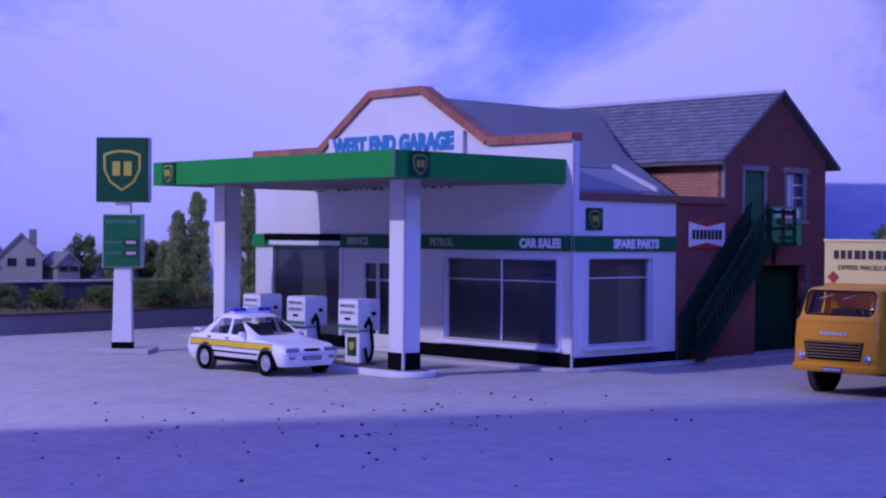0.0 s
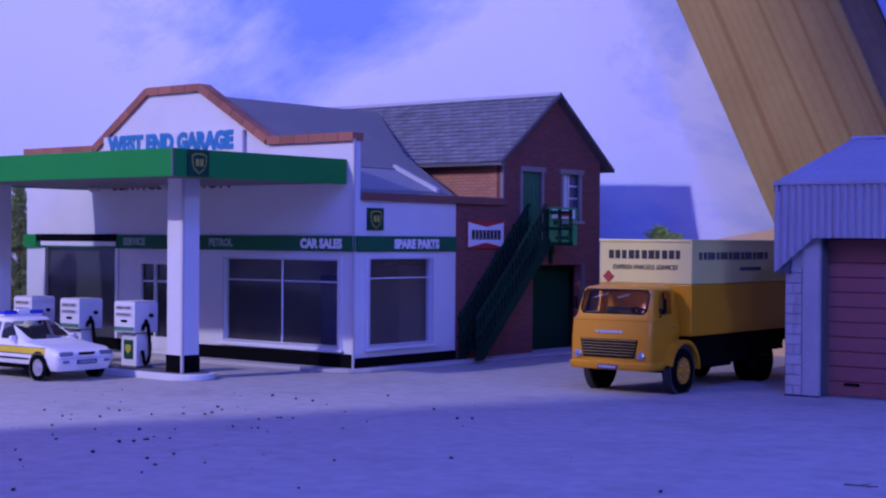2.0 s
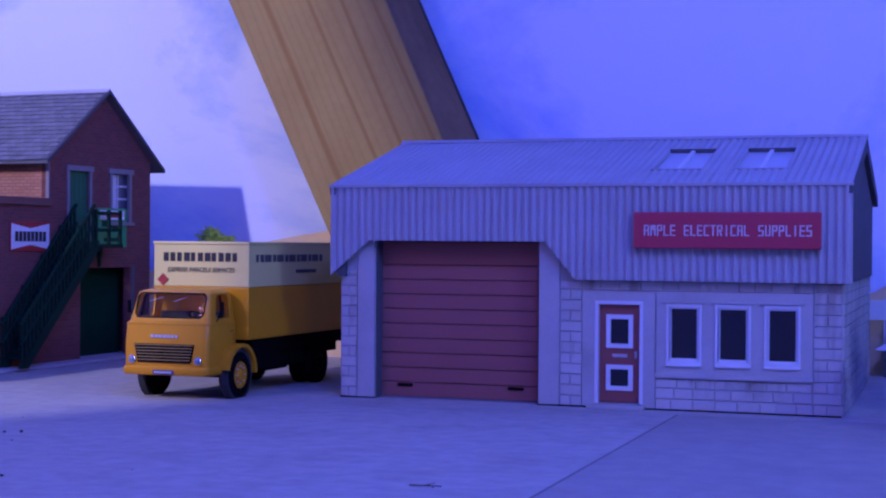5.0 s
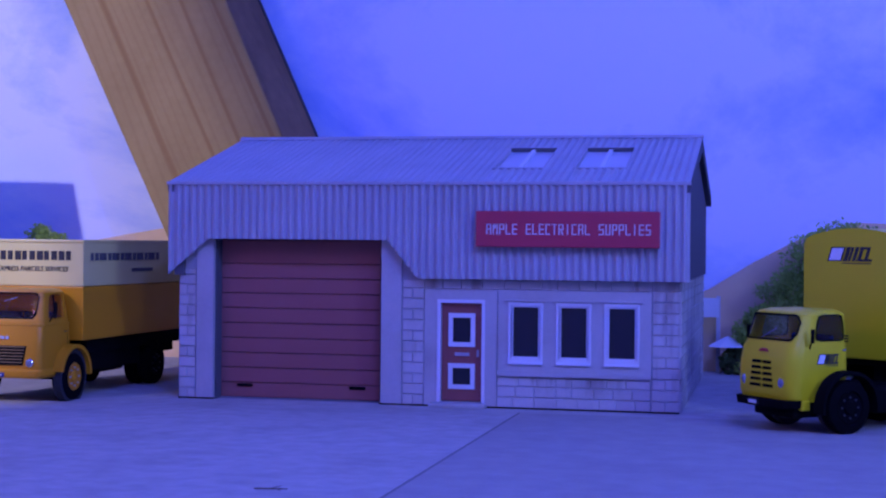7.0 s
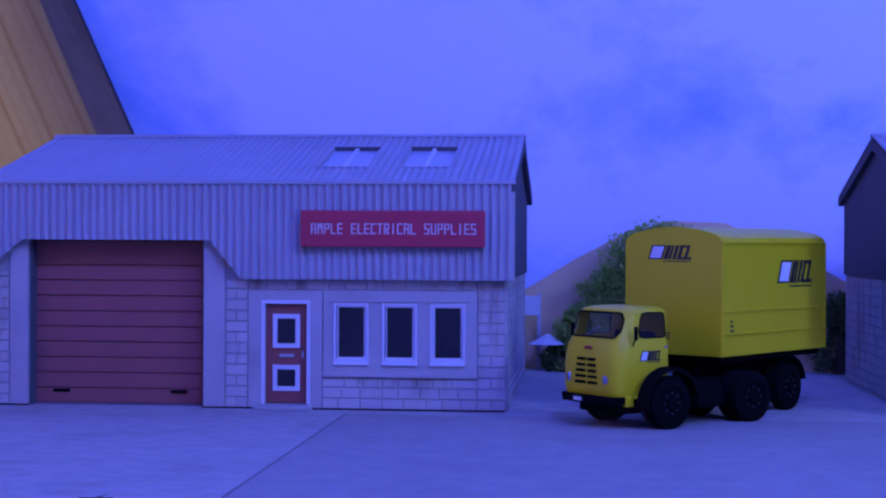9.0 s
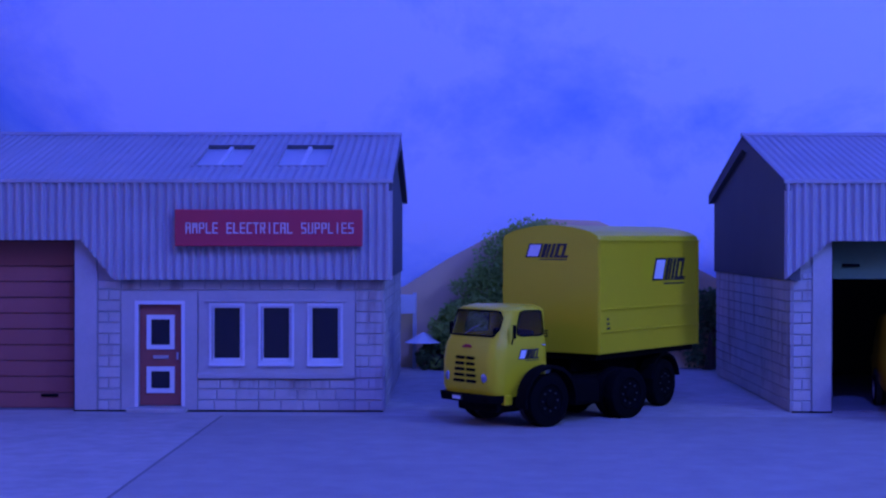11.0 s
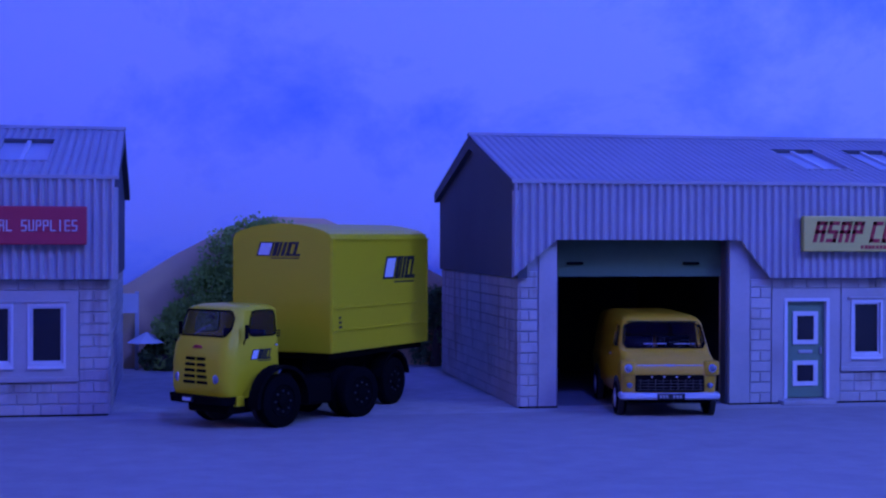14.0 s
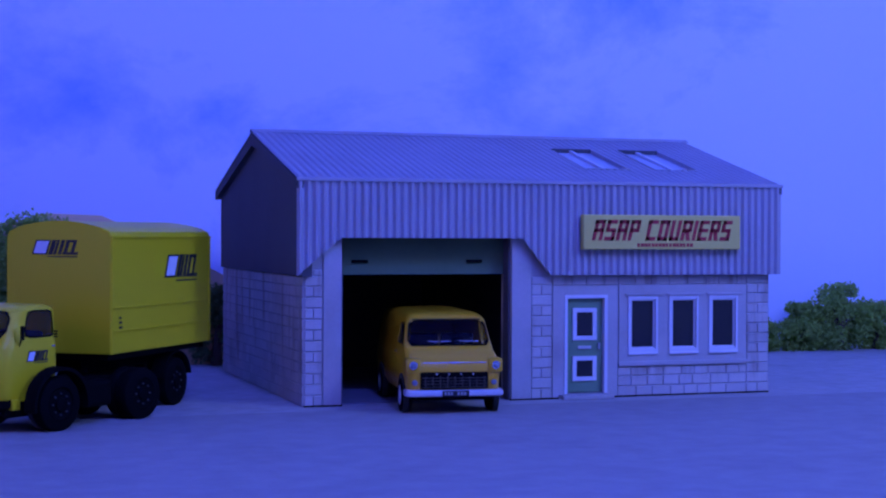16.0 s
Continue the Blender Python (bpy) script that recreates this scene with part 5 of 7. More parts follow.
def pump(x, y, z):
    t = thing("petrol_pump", x, y, z, -3.05, "white petrol pump with a display head and black hose", "petrol pump", "petrol pumps")
    part("pedestal", box(-0.28, 0.28, -0.22, 0.22, 0, 0.84, 0.03), M_WHITE, t)
    part("foot", box(-0.31, 0.31, -0.25, 0.25, 0, 0.06, 0.01), M_KERBDARK, t)
    head = part("head", box(-0.38, 0.38, -0.36, 0.36, 0.86, 1.58, 0.03), M_WHITE, t, "white box head")
    part("neck", box(-0.25, 0.25, -0.2, 0.2, 0.82, 0.88), M_BLACK, t)
    part("cap", box(-0.36, 0.36, -0.34, 0.34, 1.575, 1.61, 0.01), M_STRIP, head)
    part("dial", box(-0.30, 0.30, -0.375, -0.355, 1.40, 1.50, 0.008), M_STRIP, head)
    part("dial", box(-0.30, 0.30, -0.375, -0.355, 1.24, 1.34, 0.008), M_STRIP, head)
    part("small_plate", box(-0.10, 0.10, -0.38, -0.355, 1.10, 1.16, 0.008), M_BLACK, head)
    part("name_strip", box(-0.36, 0.36, -0.372, -0.355, 0.90, 0.99, 0.006), M_GREENPALE, head)
    bars("number_bar", -0.26, 0.26, 1.425, 1.475, -0.382, -0.374, 6, M_LETGREY, head, 2)
    bars("number_bar", -0.26, 0.26, 1.265, 1.315, -0.382, -0.374, 6, M_LETGREY, head, 3)
    p = part("badge", box(-0.17, 0.17, -0.235, -0.215, 0.22, 0.68, 0.01), M_DKGREEN, t, "green badge with a yellow shield")
    part("emblem", prism([(-0.10, 0.56), (0.10, 0.56), (0.10, 0.44), (0, 0.34), (-0.10, 0.44)], "y", -0.245, -0.235), M_YELSHIELD, p)
    # hose hanging in a loop at the side
    bm = bmesh.new()
    pts = []
    for k in range(19):
        a = radians(200 + k * 300 / 18)
        pts.append(Vector((0.44 + 0.02 * math.sin(k), -0.06 + 0.12 * math.cos(a), 0.62 + 0.52 * math.sin(a) * (1.0 if math.sin(a) < 0 else 0.9))))
    for a, b in zip(pts, pts[1:]):
        tube(a, b, 0.042, seg=8, bm=bm)
    h = part("hose", bm, M_TYRE, t, "black rubber hose", smooth=True)
    part("nozzle", box(0.40, 0.46, -0.08, -0.01, 1.0, 1.18, 0.02), M_BLACK, h)
    part("hook", box(0.37, 0.46, 0.08, 0.16, 1.22, 1.30, 0.01), M_BLACK, h)
    return t


for px in PUMPS:
    pump(*in_garage(px, -3.93, 0.156))

sign = thing("price_sign", -35.16, 23.75, 0, 44.0, "tall dark green petrol price sign on a white pole", "sign")
part("base_plate", box(-0.85, 0.85, -0.75, 0.75, 0, 0.12, 0.02), M_KERB, sign, "pale grey base slab")
part("pole", prism([(-0.28, 0.12), (0.28, 0.12), (0.17, 6.0), (-0.17, 6.0)], "y", -0.14, 0.14, 0.015), M_WHITE, sign, "tapered white pole")
part("black_foot", box(-0.29, 0.29, -0.155, 0.155, 0.12, 0.30, 0.01), M_BLACK, sign)
top = part("top_panel", box(-0.74, 0.74, -0.20, 0.20, 4.2, 6.02, 0.02), M_STRIP, sign, "square dark green panel with a yellow shield")
shield(top, (0, -0.2, 5.11), 1.44, 1.78, 0)
low = part("price_panel", box(-0.55, 0.55, -0.20, 0.20, 2.38, 3.88, 0.02), M_STRIP, sign, "green price panel with pale bars")
part("panel_face", box(-0.52, 0.52, -0.225, -0.2, 2.41, 3.85), M_DKBAND, low)
bars("heading_bar", -0.44, 0.40, 3.62, 3.72, -0.235, -0.225, 8, M_GREENPALE, low, 4)
for z in (3.08, 2.78):
    part("price_window", box(0.06, 0.46, -0.24, -0.225, z - 0.1, z + 0.1), M_LETBLACK, low)
    bars("price_bar", 0.13, 0.41, z - 0.035, z + 0.045, -0.25, -0.24, 4, M_STRIP, low, 6)
    bars("word_bar", -0.46, 0.0, z - 0.03, z + 0.04, -0.235, -0.225, 5, M_GREENPALE, low, 7)

# ---- vehicles: local front looks to -y, origin on the ground under the front axle ----
def lamp_unit(parent, x, y, z, r, way=(0, -1, 0), glass_mat=None):
    p = part("headlight", lathe([(r, -0.05), (r * 1.08, 0.0), (r * 1.08, 0.03), (r * 0.9, 0.045)], (x, y, z), way, 16), M_CHROME, parent, "chrome-ringed headlight", smooth=True)
    part("lens", lathe([(r * 0.88, 0.02), (r * 0.8, 0.05), (r * 0.4, 0.07)], (x, y, z), way, 16), glass_mat or M_LENS, p, smooth=True)
    return p


def mirror(parent, x, y, z, side):
    m = part("wing_mirror", box(x, x + side * 0.06, y - 0.03, y + 0.03, z, z + 0.26, 0.015) if side > 0 else box(x - 0.06, x, y - 0.03, y + 0.03, z, z + 0.26, 0.015), M_BLACK, parent, "black wing mirror")
    part("mirror_arm", tube((x, y, z + 0.03), (x - side * 0.14, y + 0.04, z - 0.16), 0.016, seg=6), M_BLACK, m)


def wiper(parent, a, b, c):
    w = part("wiper", tube(a, b, 0.008, seg=6), M_SILVER, parent, "bright metal wiper")
    part("wiper_arm", tube((Vector(a) + Vector(b)) / 2, c, 0.006, seg=6), M_NUT, w)


# orange box lorry
lorry = thing("box_lorry", -15.27, 29.15, 0, -1.7, "orange and cream box lorry with dark writing and grille", "lorry")
C = [(0.55, 1.02, -1.12, 0.12, 0.10), (0.72, 1.07, -1.16, 0.14, 0.13), (1.20, 1.07, -1.16, 0.14, 0.13), (1.58, 1.06, -1.12, 0.14, 0.14), (1.66, 1.03, -1.04, 0.14, 0.14), (2.235, 0.94, -0.86, 0.12, 0.16), (2.285, 0.88, -0.78, 0.09, 0.18), (2.31, 0.76, -0.64, 0.04, 0.18)]
side_cuts = [round_slab(side_quad(C, k, -0.76, -0.10, -0.60, -0.10, 1.72, 2.20), 0.08, thick=0.24) for k in (1, -1)]
cab = part("cab", carve(loft(C), [cavity(C, 1.12, 2.265, 0.05), wrap_glass(C, 0.86, 1.73, 2.22, 0.08, 0.07, thick=0.26)] + side_cuts), M_ORANGE, lorry, "glossy orange cab", smooth=True)
ws = part("windscreen", wrap_glass(C, 0.88, 1.71, 2.24, 0.002, 0.08, thick=0.012), M_CABGLASS, cab, "clear windscreen in a black seal", smooth=True)
part("windscreen_seal", carve(wrap_glass(C, 0.88, 1.71, 2.24, 0.010, 0.09, thick=0.03), [wrap_glass(C, 0.855, 1.735, 2.215, 0.08, 0.06, thick=0.26)]), M_BLACK, ws, smooth=True)
cab_inside(cab, 0.42, -0.86, 1.68, 0.80, -0.10, 1.66, M_NUT)
for s in (1, -1):
    dw = part("side_window", round_slab(side_quad(C, s, -0.78, -0.08, -0.62, -0.08, 1.70, 2.22), 0.002, thick=0.012), M_CABGLASS, cab)
    part("quarter_bar", slab(side_quad(C, s, -0.54, -0.51, -0.48, -0.45, 1.70, 2.19), 0.022), M_BLACK, dw)
    mirror(cab, s * 1.16, -0.76, 1.80, s)
    lamp_unit(cab, s * 0.83, -1.165, 0.84, 0.085)
    part("door_line", slab(side_quad(C, s, -0.04, -0.025, -0.04, -0.025, 1.15, 1.6), 0.004), M_BLACK, cab)
    part("door_handle", box(s * 1.065, s * 1.09, -0.2, -0.08, 1.42, 1.45) if s > 0 else box(s * 1.09, s * 1.065, -0.2, -0.08, 1.42, 1.45), M_CHROME, cab)
    arch(lorry, s * 1.02, 0.0, 0.50, 0.66, 0.28, M_ORANGE, 0.58, 0, 168, "mudguard")
    # dark disc in place of the shade in a hollow wheel arch
    part("wheel_well", lathe([(0.57, -0.16), (0.57, 0.0)], (s * 1.074, 0, 0.50), (s, 0, 0), 24), M_INSIDESHADE, lorry)
    for wy in (0.0, 3.95):
        wheel(lorry, s * 0.965, wy, 0.49, 0.30, s, M_ORANGE if wy == 0 else M_BLACK, "orange hub" if wy == 0 else "")
    wheel(lorry, s * 0.62, 3.95, 0.49, 0.26, s, M_BLACK)
gr = part("grille", prism([(-0.77, 1.18), (0.74, 1.18), (0.65, 0.79), (-0.68, 0.79)], "y", -1.19, -1.15), M_BLACK, cab, "dark grille with bright slats")
for k in range(6):
    z = 0.84 + k * 0.062
    part("slat", box(-0.68 - k * 0.014, 0.65 + k * 0.014, -1.215, -1.185, z, z + 0.016), M_BRASS, gr)
bars("badge_bar", -0.36, 0.36, 1.31, 1.37, -1.178, -1.16, 7, M_STRIP, cab, 3)
bumper = part("bumper", loft([(0.53, 1.05, -1.19, 0.0, 0.12), (0.58, 1.09, -1.225, 0.02, 0.14), (0.67, 1.09, -1.225, 0.02, 0.14), (0.71, 1.06, -1.19, 0.0, 0.12)]), M_ORANGE, lorry, "deep orange bumper", smooth=True)
part("number_plate", box(-0.26, 0.26, -1.245, -1.22, 0.55, 0.64, 0.01), M_BLUEBOX, bumper)
bars("plate_bar", -0.22, 0.22, 0.575, 0.615, -1.252, -1.245, 6, M_STRIP, bumper, 5)
part("belt_moulding", loft([(1.585, 1.075, -1.135, 0.15, 0.14), (1.615, 1.06, -1.11, 0.15, 0.14)]), M_ORANGE, cab, smooth=True)
wiper(cab, (-0.52, -0.985, 2.06), (-0.16, -0.955, 2.15), (-0.5, -1.06, 1.72))
wiper(cab, (0.10, -0.985, 2.06), (0.40, -0.955, 2.15), (0.10, -1.06, 1.72))
# the cab is a little narrower than the box behind it
for ob in [cab, bumper] + list(cab.children_recursive) + list(bumper.children_recursive):
    for v in ob.data.vertices:
        v.co.x = v.co.x * 0.94 - 0.05 * S
chassis = part("chassis", box(-0.45, 0.45, 0.0, 6.3, 0.62, 0.92), M_BLACK, lorry)
part("fuel_tank", box(0.5, 0.95, 1.4, 2.6, 0.45, 0.95, 0.08), M_BLACK, lorry)
part("side_guard", box(-1.0, -0.5, 0.9, 3.3, 0.5, 1.0, 0.04), M_BLACK, lorry)
part("side_guard", box(0.7, 1.0, 0.9, 3.3, 0.52, 1.2, 0.04), M_BLACK, lorry)
part("under_frame", box(-1.05, 1.05, 0.62, 6.2, 0.92, 1.24), M_BLACK, lorry)
part("axle", tube((-0.9, 3.95, 0.49), (0.9, 3.95, 0.49), 0.09), M_BLACK, lorry)
part("axle", tube((-0.9, 0, 0.49), (0.9, 0, 0.49), 0.08), M_BLACK, lorry)
low = part("lower_body", box(-1.17, 1.17, 0.22, 6.3, 1.22, 2.34, 0.02), M_ORANGE, lorry, "orange lower box body")
up = part("upper_body", box(-1.165, 1.165, 0.225, 6.295, 2.345, 3.30, 0.02), M_CREAM, lorry, "cream upper box body with dark writing")
part("roof_rail", box(-1.18, 1.18, 0.20, 6.31, 3.26, 3.32, 0.015), M_CREAM, up)
bars("name_bar", -0.92, 0.94, 2.89, 3.08, 0.212, 0.225, 11, M_LETBLACK, up, 9)
lettering("letters", "EXPRESS PARCELS SERVICES", 0.145, (0.0, 0.212, 2.70), M_LETBLACK, up, wide=0.92, depth=0.004, shear=0.2)
part("red_diamond", prism([(-0.93, 2.36), (-0.79, 2.49), (-0.93, 2.62), (-1.07, 2.49)], "y", 0.20, 0.225), M_LETRED, up, "small red diamond")
for k in range(17):
    part("name_bar", box(1.165, 1.18, 0.55 + k * 0.2, 0.55 + k * 0.2 + 0.11 + 0.03 * (k % 3), 2.88, 3.04), M_LETGREY, up)
for k in range(9):
    part("small_print", box(1.165, 1.18, 2.5 + k * 0.12, 2.5 + k * 0.12 + 0.09, 2.62, 2.70), M_LETGREY, up)


def logo(parent, x, z, y, w, h, turn=0, side=0.0):
    """A freight company's mark as plain shapes: a pale slanted box and dark bars."""
    def at(pts, a, b, m, nm):
        bm = prism(pts, "y", a, b)
        if turn:
            bmesh.ops.rotate(bm, verts=bm.verts, cent=(0, 0, 0), matrix=Matrix.Rotation(radians(turn), 3, "Z"))
            bmesh.ops.translate(bm, verts=bm.verts, vec=(side, 0, 0))
        return part(nm, bm, m, parent)

    sl = 0.34 * h
    q = lambda a, b, c, d: [(x + a * w + sl * c / 1.0, z + c * h), (x + b * w + sl * c, z + c * h), (x + b * w + sl * d, z + d * h), (x + a * w + sl * d, z + d * h)]
    at(q(-0.52, -0.16, -0.5, 0.5), y - 0.006, y, M_LETBLACK, "logo_box")
    at(q(-0.48, -0.20, -0.42, 0.42), y - 0.010, y - 0.004, M_LETWHITE, "logo_field")
    at(q(-0.13, -0.03, -0.5, 0.5), y - 0.008, y, M_LETBLACK, "logo_bar")
    at(q(-0.01, 0.05, -0.5, 0.5), y - 0.009, y, M_LETBLACK, "logo_bar")
    at(q(0.09, 0.17, -0.5, 0.5), y - 0.008, y, M_LETBLACK, "logo_bar")
    at(q(0.21, 0.29, -0.5, 0.5), y - 0.008, y, M_LETBLACK, "logo_bar")
    at(q(0.20, 0.40, 0.34, 0.5), y - 0.009, y, M_LETBLACK, "logo_bar")
    at(q(0.20, 0.56, -0.5, -0.34), y - 0.009, y, M_LETBLACK, "logo_bar")
    at(q(0.38, 0.45, -0.5, 0.5), y - 0.008, y, M_LETBLACK, "logo_bar")
    at([(x - 0.2 * w, z - 0.68 * h), (x + 0.5 * w, z - 0.68 * h), (x + 0.5 * w, z - 0.61 * h), (x - 0.2 * w, z - 0.61 * h)], y - 0.004, y, M_LETBLACK, "small_print")


# yellow articulated lorry: tractor and trailer
tractor = thing("lorry_tractor", 0.67, 28.5, 0, -50, "yellow rounded lorry cab with black mudguards", "lorry")
C = [(0.56, 0.88, -1.00, 0.50, 0.24), (0.72, 0.93, -1.06, 0.52, 0.28), (1.20, 0.94, -1.06, 0.52, 0.30), (1.50, 0.93, -1.00, 0.52, 0.30), (1.60, 0.91, -0.93, 0.52, 0.30), (2.13, 0.86, -0.76, 0.50, 0.28), (2.19, 0.80, -0.68, 0.44, 0.28), (2.23, 0.68, -0.52, 0.32, 0.26)]
side_cuts = [round_slab(side_quad(C, k, -0.50, 0.26, -0.40, 0.24, 1.66, 2.12), 0.08, 0.28, thick=0.24) for k in (1, -1)]
cab = part("cab", carve(loft(C), [cavity(C, 1.12, 2.185, 0.045), wrap_glass(C, 0.765, 1.66, 2.12, 0.08, 0.12, thick=0.26)] + side_cuts), M_YELLOW, tractor, "glossy yellow rounded cab", smooth=True)
ws = part("windscreen", wrap_glass(C, 0.785, 1.64, 2.14, 0.002, 0.13, thick=0.012), M_CABGLASS, cab, "clear wrap-round windscreen", smooth=True)
part("windscreen_seal", carve(wrap_glass(C, 0.785, 1.64, 2.14, 0.012, 0.14, thick=0.03), [wrap_glass(C, 0.755, 1.67, 2.11, 0.08, 0.11, thick=0.26)]), M_BLACK, ws, smooth=True)
cab_inside(cab, 0.38, -0.74, 1.58, 0.66, 0.10, 1.58, M_NUT)
for s in (1, -1):
    sw = part("side_window", round_slab(side_quad(C, s, -0.52, 0.28, -0.42, 0.26, 1.64, 2.14), 0.002, 0.28, thick=0.012), M_CABGLASS, cab, "side window")
    part("window_frame", carve(round_slab(side_quad(C, s, -0.52, 0.28, -0.42, 0.26, 1.64, 2.14), 0.010, 0.28), [round_slab(side_quad(C, s, -0.49, 0.25, -0.39, 0.23, 1.67, 2.11), 0.08, 0.28, thick=0.24)]), M_BLACK, sw)
    lamp_unit(cab, s * 0.62, -1.01, 0.90, 0.10, (s * 0.35, -1, 0))
    mirror(cab, s * 1.02, -0.66, 1.62, s)
    arch(tractor, s * 0.90, 0.0, 0.47, 0.66, 0.26, M_BLACK, 0.60, -8, 188, "mudguard")
    # dark disc that stands for the shade behind the wheel
    part("wheel_well", lathe([(0.46, -0.1), (0.46, 0.0)], (s * 0.72, 0, 0.48), (s, 0, 0), 24), M_INSIDESHADE, tractor)
    wheel(tractor, s * 0.85, 0.0, 0.48, 0.27, s, M_BLACK, "black hub")
    wheel(tractor, s * 0.80, 2.12, 0.48, 0.27, s, M_BLACK, "black hub")
    wheel(tractor, s * 0.52, 2.12, 0.48, 0.24, s, M_BLACK)
    part("step", box(s * 0.70, s * 0.94, -0.80, -0.62, 0.42, 0.60, 0.02) if s > 0 else box(s * 0.94, s * 0.70, -0.80, -0.62, 0.42, 0.60, 0.02), M_YELLOW, cab)
    part("door_handle", box(s * 0.925, s * 0.955, 0.16, 0.28, 1.46, 1.49) if s > 0 else box(s * 0.955, s * 0.925, 0.16, 0.28, 1.46, 1.49), M_CHROME, cab)
    for k in range(3):
        part("vent", box(s * 0.88, s * 0.92, 0.30, 0.42, 1.62 + k * 0.05, 1.645 + k * 0.05) if s > 0 else box(s * 0.92, s * 0.88, 0.30, 0.42, 1.62 + k * 0.05, 1.645 + k * 0.05), M_BLACK, cab)
bumper = part("bumper", loft([(0.46, 0.90, -1.13, -0.6, 0.28), (0.60, 0.92, -1.15, -0.6, 0.28)]), M_BLACK, tractor, "black front bumper", smooth=True)
part("number_plate", box(-0.30, 0.02, -1.17, -1.13, 0.48, 0.58), M_LETBLACK, bumper)
bars("plate_bar", -0.27, -0.01, 0.50, 0.56, -1.178, -1.17, 5, M_LETWHITE, bumper, 5)
for k in range(5):
    z = 0.80 + k * 0.105
    for x0, x1 in ((-0.39, -0.03), (0.03, 0.36)):
        part("grille_slot", box(x0 + 0.02 * k * (x0 < 0), x1 - 0.02 * k * (x1 > 0.1), -1.075, -1.03, z, z + 0.055, 0.012), M_BLACK, cab)
part("badge", prism([(-0.15, 1.43), (0.15, 1.43), (0.13, 1.46), (0.05, 1.49), (-0.05, 1.49), (-0.13, 1.46)], "y", -1.04, -0.99, 0.006), M_LETRED, cab, "small red badge")
bm = bmesh.new()
logo(cab, -0.22, 1.32, -0.002, 0.46, 0.18, 90, 0.942)
wiper(cab, (-0.25, -0.90, 1.68), (0.10, -0.80, 1.86), (-0.1, -0.92, 1.62))
part("chassis", box(-0.40, 0.40, 0.3, 2.7, 0.5, 0.82), M_BLACK, tractor)
part("engine_cover", box(-0.55, 0.55, -0.9, 0.6, 0.28, 0.6, 0.05), M_BLACK, tractor)
part("fuel_tank", box(0.42, 0.80, 0.78, 1.45, 0.32, 0.80, 0.08), M_BLACK, tractor)
part("battery_box", box(-0.80, -0.42, 0.78, 1.45, 0.32, 0.80, 0.04), M_BLACK, tractor)
part("axle", tube((-0.75, 2.12, 0.48), (0.75, 2.12, 0.48), 0.08), M_BLACK, tractor)
part("axle", tube((-0.75, 0, 0.48), (0.75, 0, 0.48), 0.07), M_BLACK, tractor)

# the cab is narrow and low between its mudguards
for ob in [cab, bumper] + list(cab.children_recursive) + list(bumper.children_recursive):
    for v in ob.data.vertices:
        v.co.x = v.co.x * 0.84 - 0.14 * S
        if v.co.y > 0:
            v.co.y *= 0.62
        if v.co.z > 1.5 * S:
            v.co.z = 1.5 * S + (v.co.z - 1.5 * S) * 0.95

trailer = thing("box_trailer", *TRAILER, "tall yellow box trailer with an arched roof and dark mark", "trailer")
TW, TL, Z0, Z1 = TRAILER_SIZE
roofline = [(-TW, Z0), (0, Z0), (0, Z1 - 0.16), (-0.04, Z1 - 0.05)] + [(-TW * k / 10, Z1 - 0.02 + 0.17 * math.sin(math.pi * k / 10)) for k in range(1, 10)] + [(-TW + 0.04, Z1 - 0.05), (-TW, Z1 - 0.16)]
body = part("box_body", prism(roofline, "y", 0, TL, 0.02), M_YELLOW, trailer, "yellow panelled box body")
part("gutter", box(-0.01, 0.03, 0.0, TL, Z1 - 0.17, Z1 - 0.13, 0.008), M_YELLOW, body)
for z in (Z0 + 0.40, Z0 + 0.83):
    part("rubbing_strip", box(0.0, 0.03, 0.05, TL - 0.03, z, z + 0.035, 0.008), M_YELLOW, body)
for y in (0.02, TL - 0.06):
    part("corner_post", box(-0.01, 0.02, y, y + 0.05, Z0, Z1 - 0.17, 0.008), M_YELLOW, body)
logo(body, -TW * 0.52, Z1 - 0.34, -0.002, 0.90, 0.27)
logo(body, TL * 0.69, Z1 - 0.72, -0.002, 1.25, 0.45, 90, 0.0)
for k in range(3):
    part("small_print", box(0.0, 0.008, 0.30, 0.42 - 0.02 * k, Z0 + 0.46 + k * 0.09, Z0 + 0.50 + k * 0.09), M_LETBLACK, body)
part("under_frame", box(-TW + 0.12, -0.12, 0.1, TL - 0.05, Z0 - 0.12, Z0), M_BLACK, trailer)
part("beam", box(-TW / 2 - 0.5, -TW / 2 - 0.36, 0.2, TL - 0.2, Z0 - 0.36, Z0 - 0.1), M_BLACK, trailer)
part("beam", box(-TW / 2 + 0.36, -TW / 2 + 0.5, 0.2, TL - 0.2, Z0 - 0.36, Z0 - 0.1), M_BLACK, trailer)
AX = TRAILER_AXLE
for s, x in ((1, -0.28), (-1, -TW + 0.28)):
    wheel(trailer, x, AX, 0.48, 0.27, s, M_BLACK, "black hub")
    arch(trailer, x, AX, 0.50, 0.60, 0.30, M_BLACK, 0.56, 10, 170, "mudguard")
part("axle", tube((-TW + 0.3, AX, 0.48), (-0.3, AX, 0.48), 0.08), M_BLACK, trailer)
part("landing_leg", box(-TW + 0.45, -TW + 0.6, 1.25, 1.4, 0.0, Z0 - 0.1), M_BLACK, trailer)
part("spring_hanger", box(-TW / 2 - 0.5, -TW / 2 + 0.5, AX - 0.5, AX + 0.5, 0.5, Z0 - 0.3, 0.05), M_BLACK, trailer)

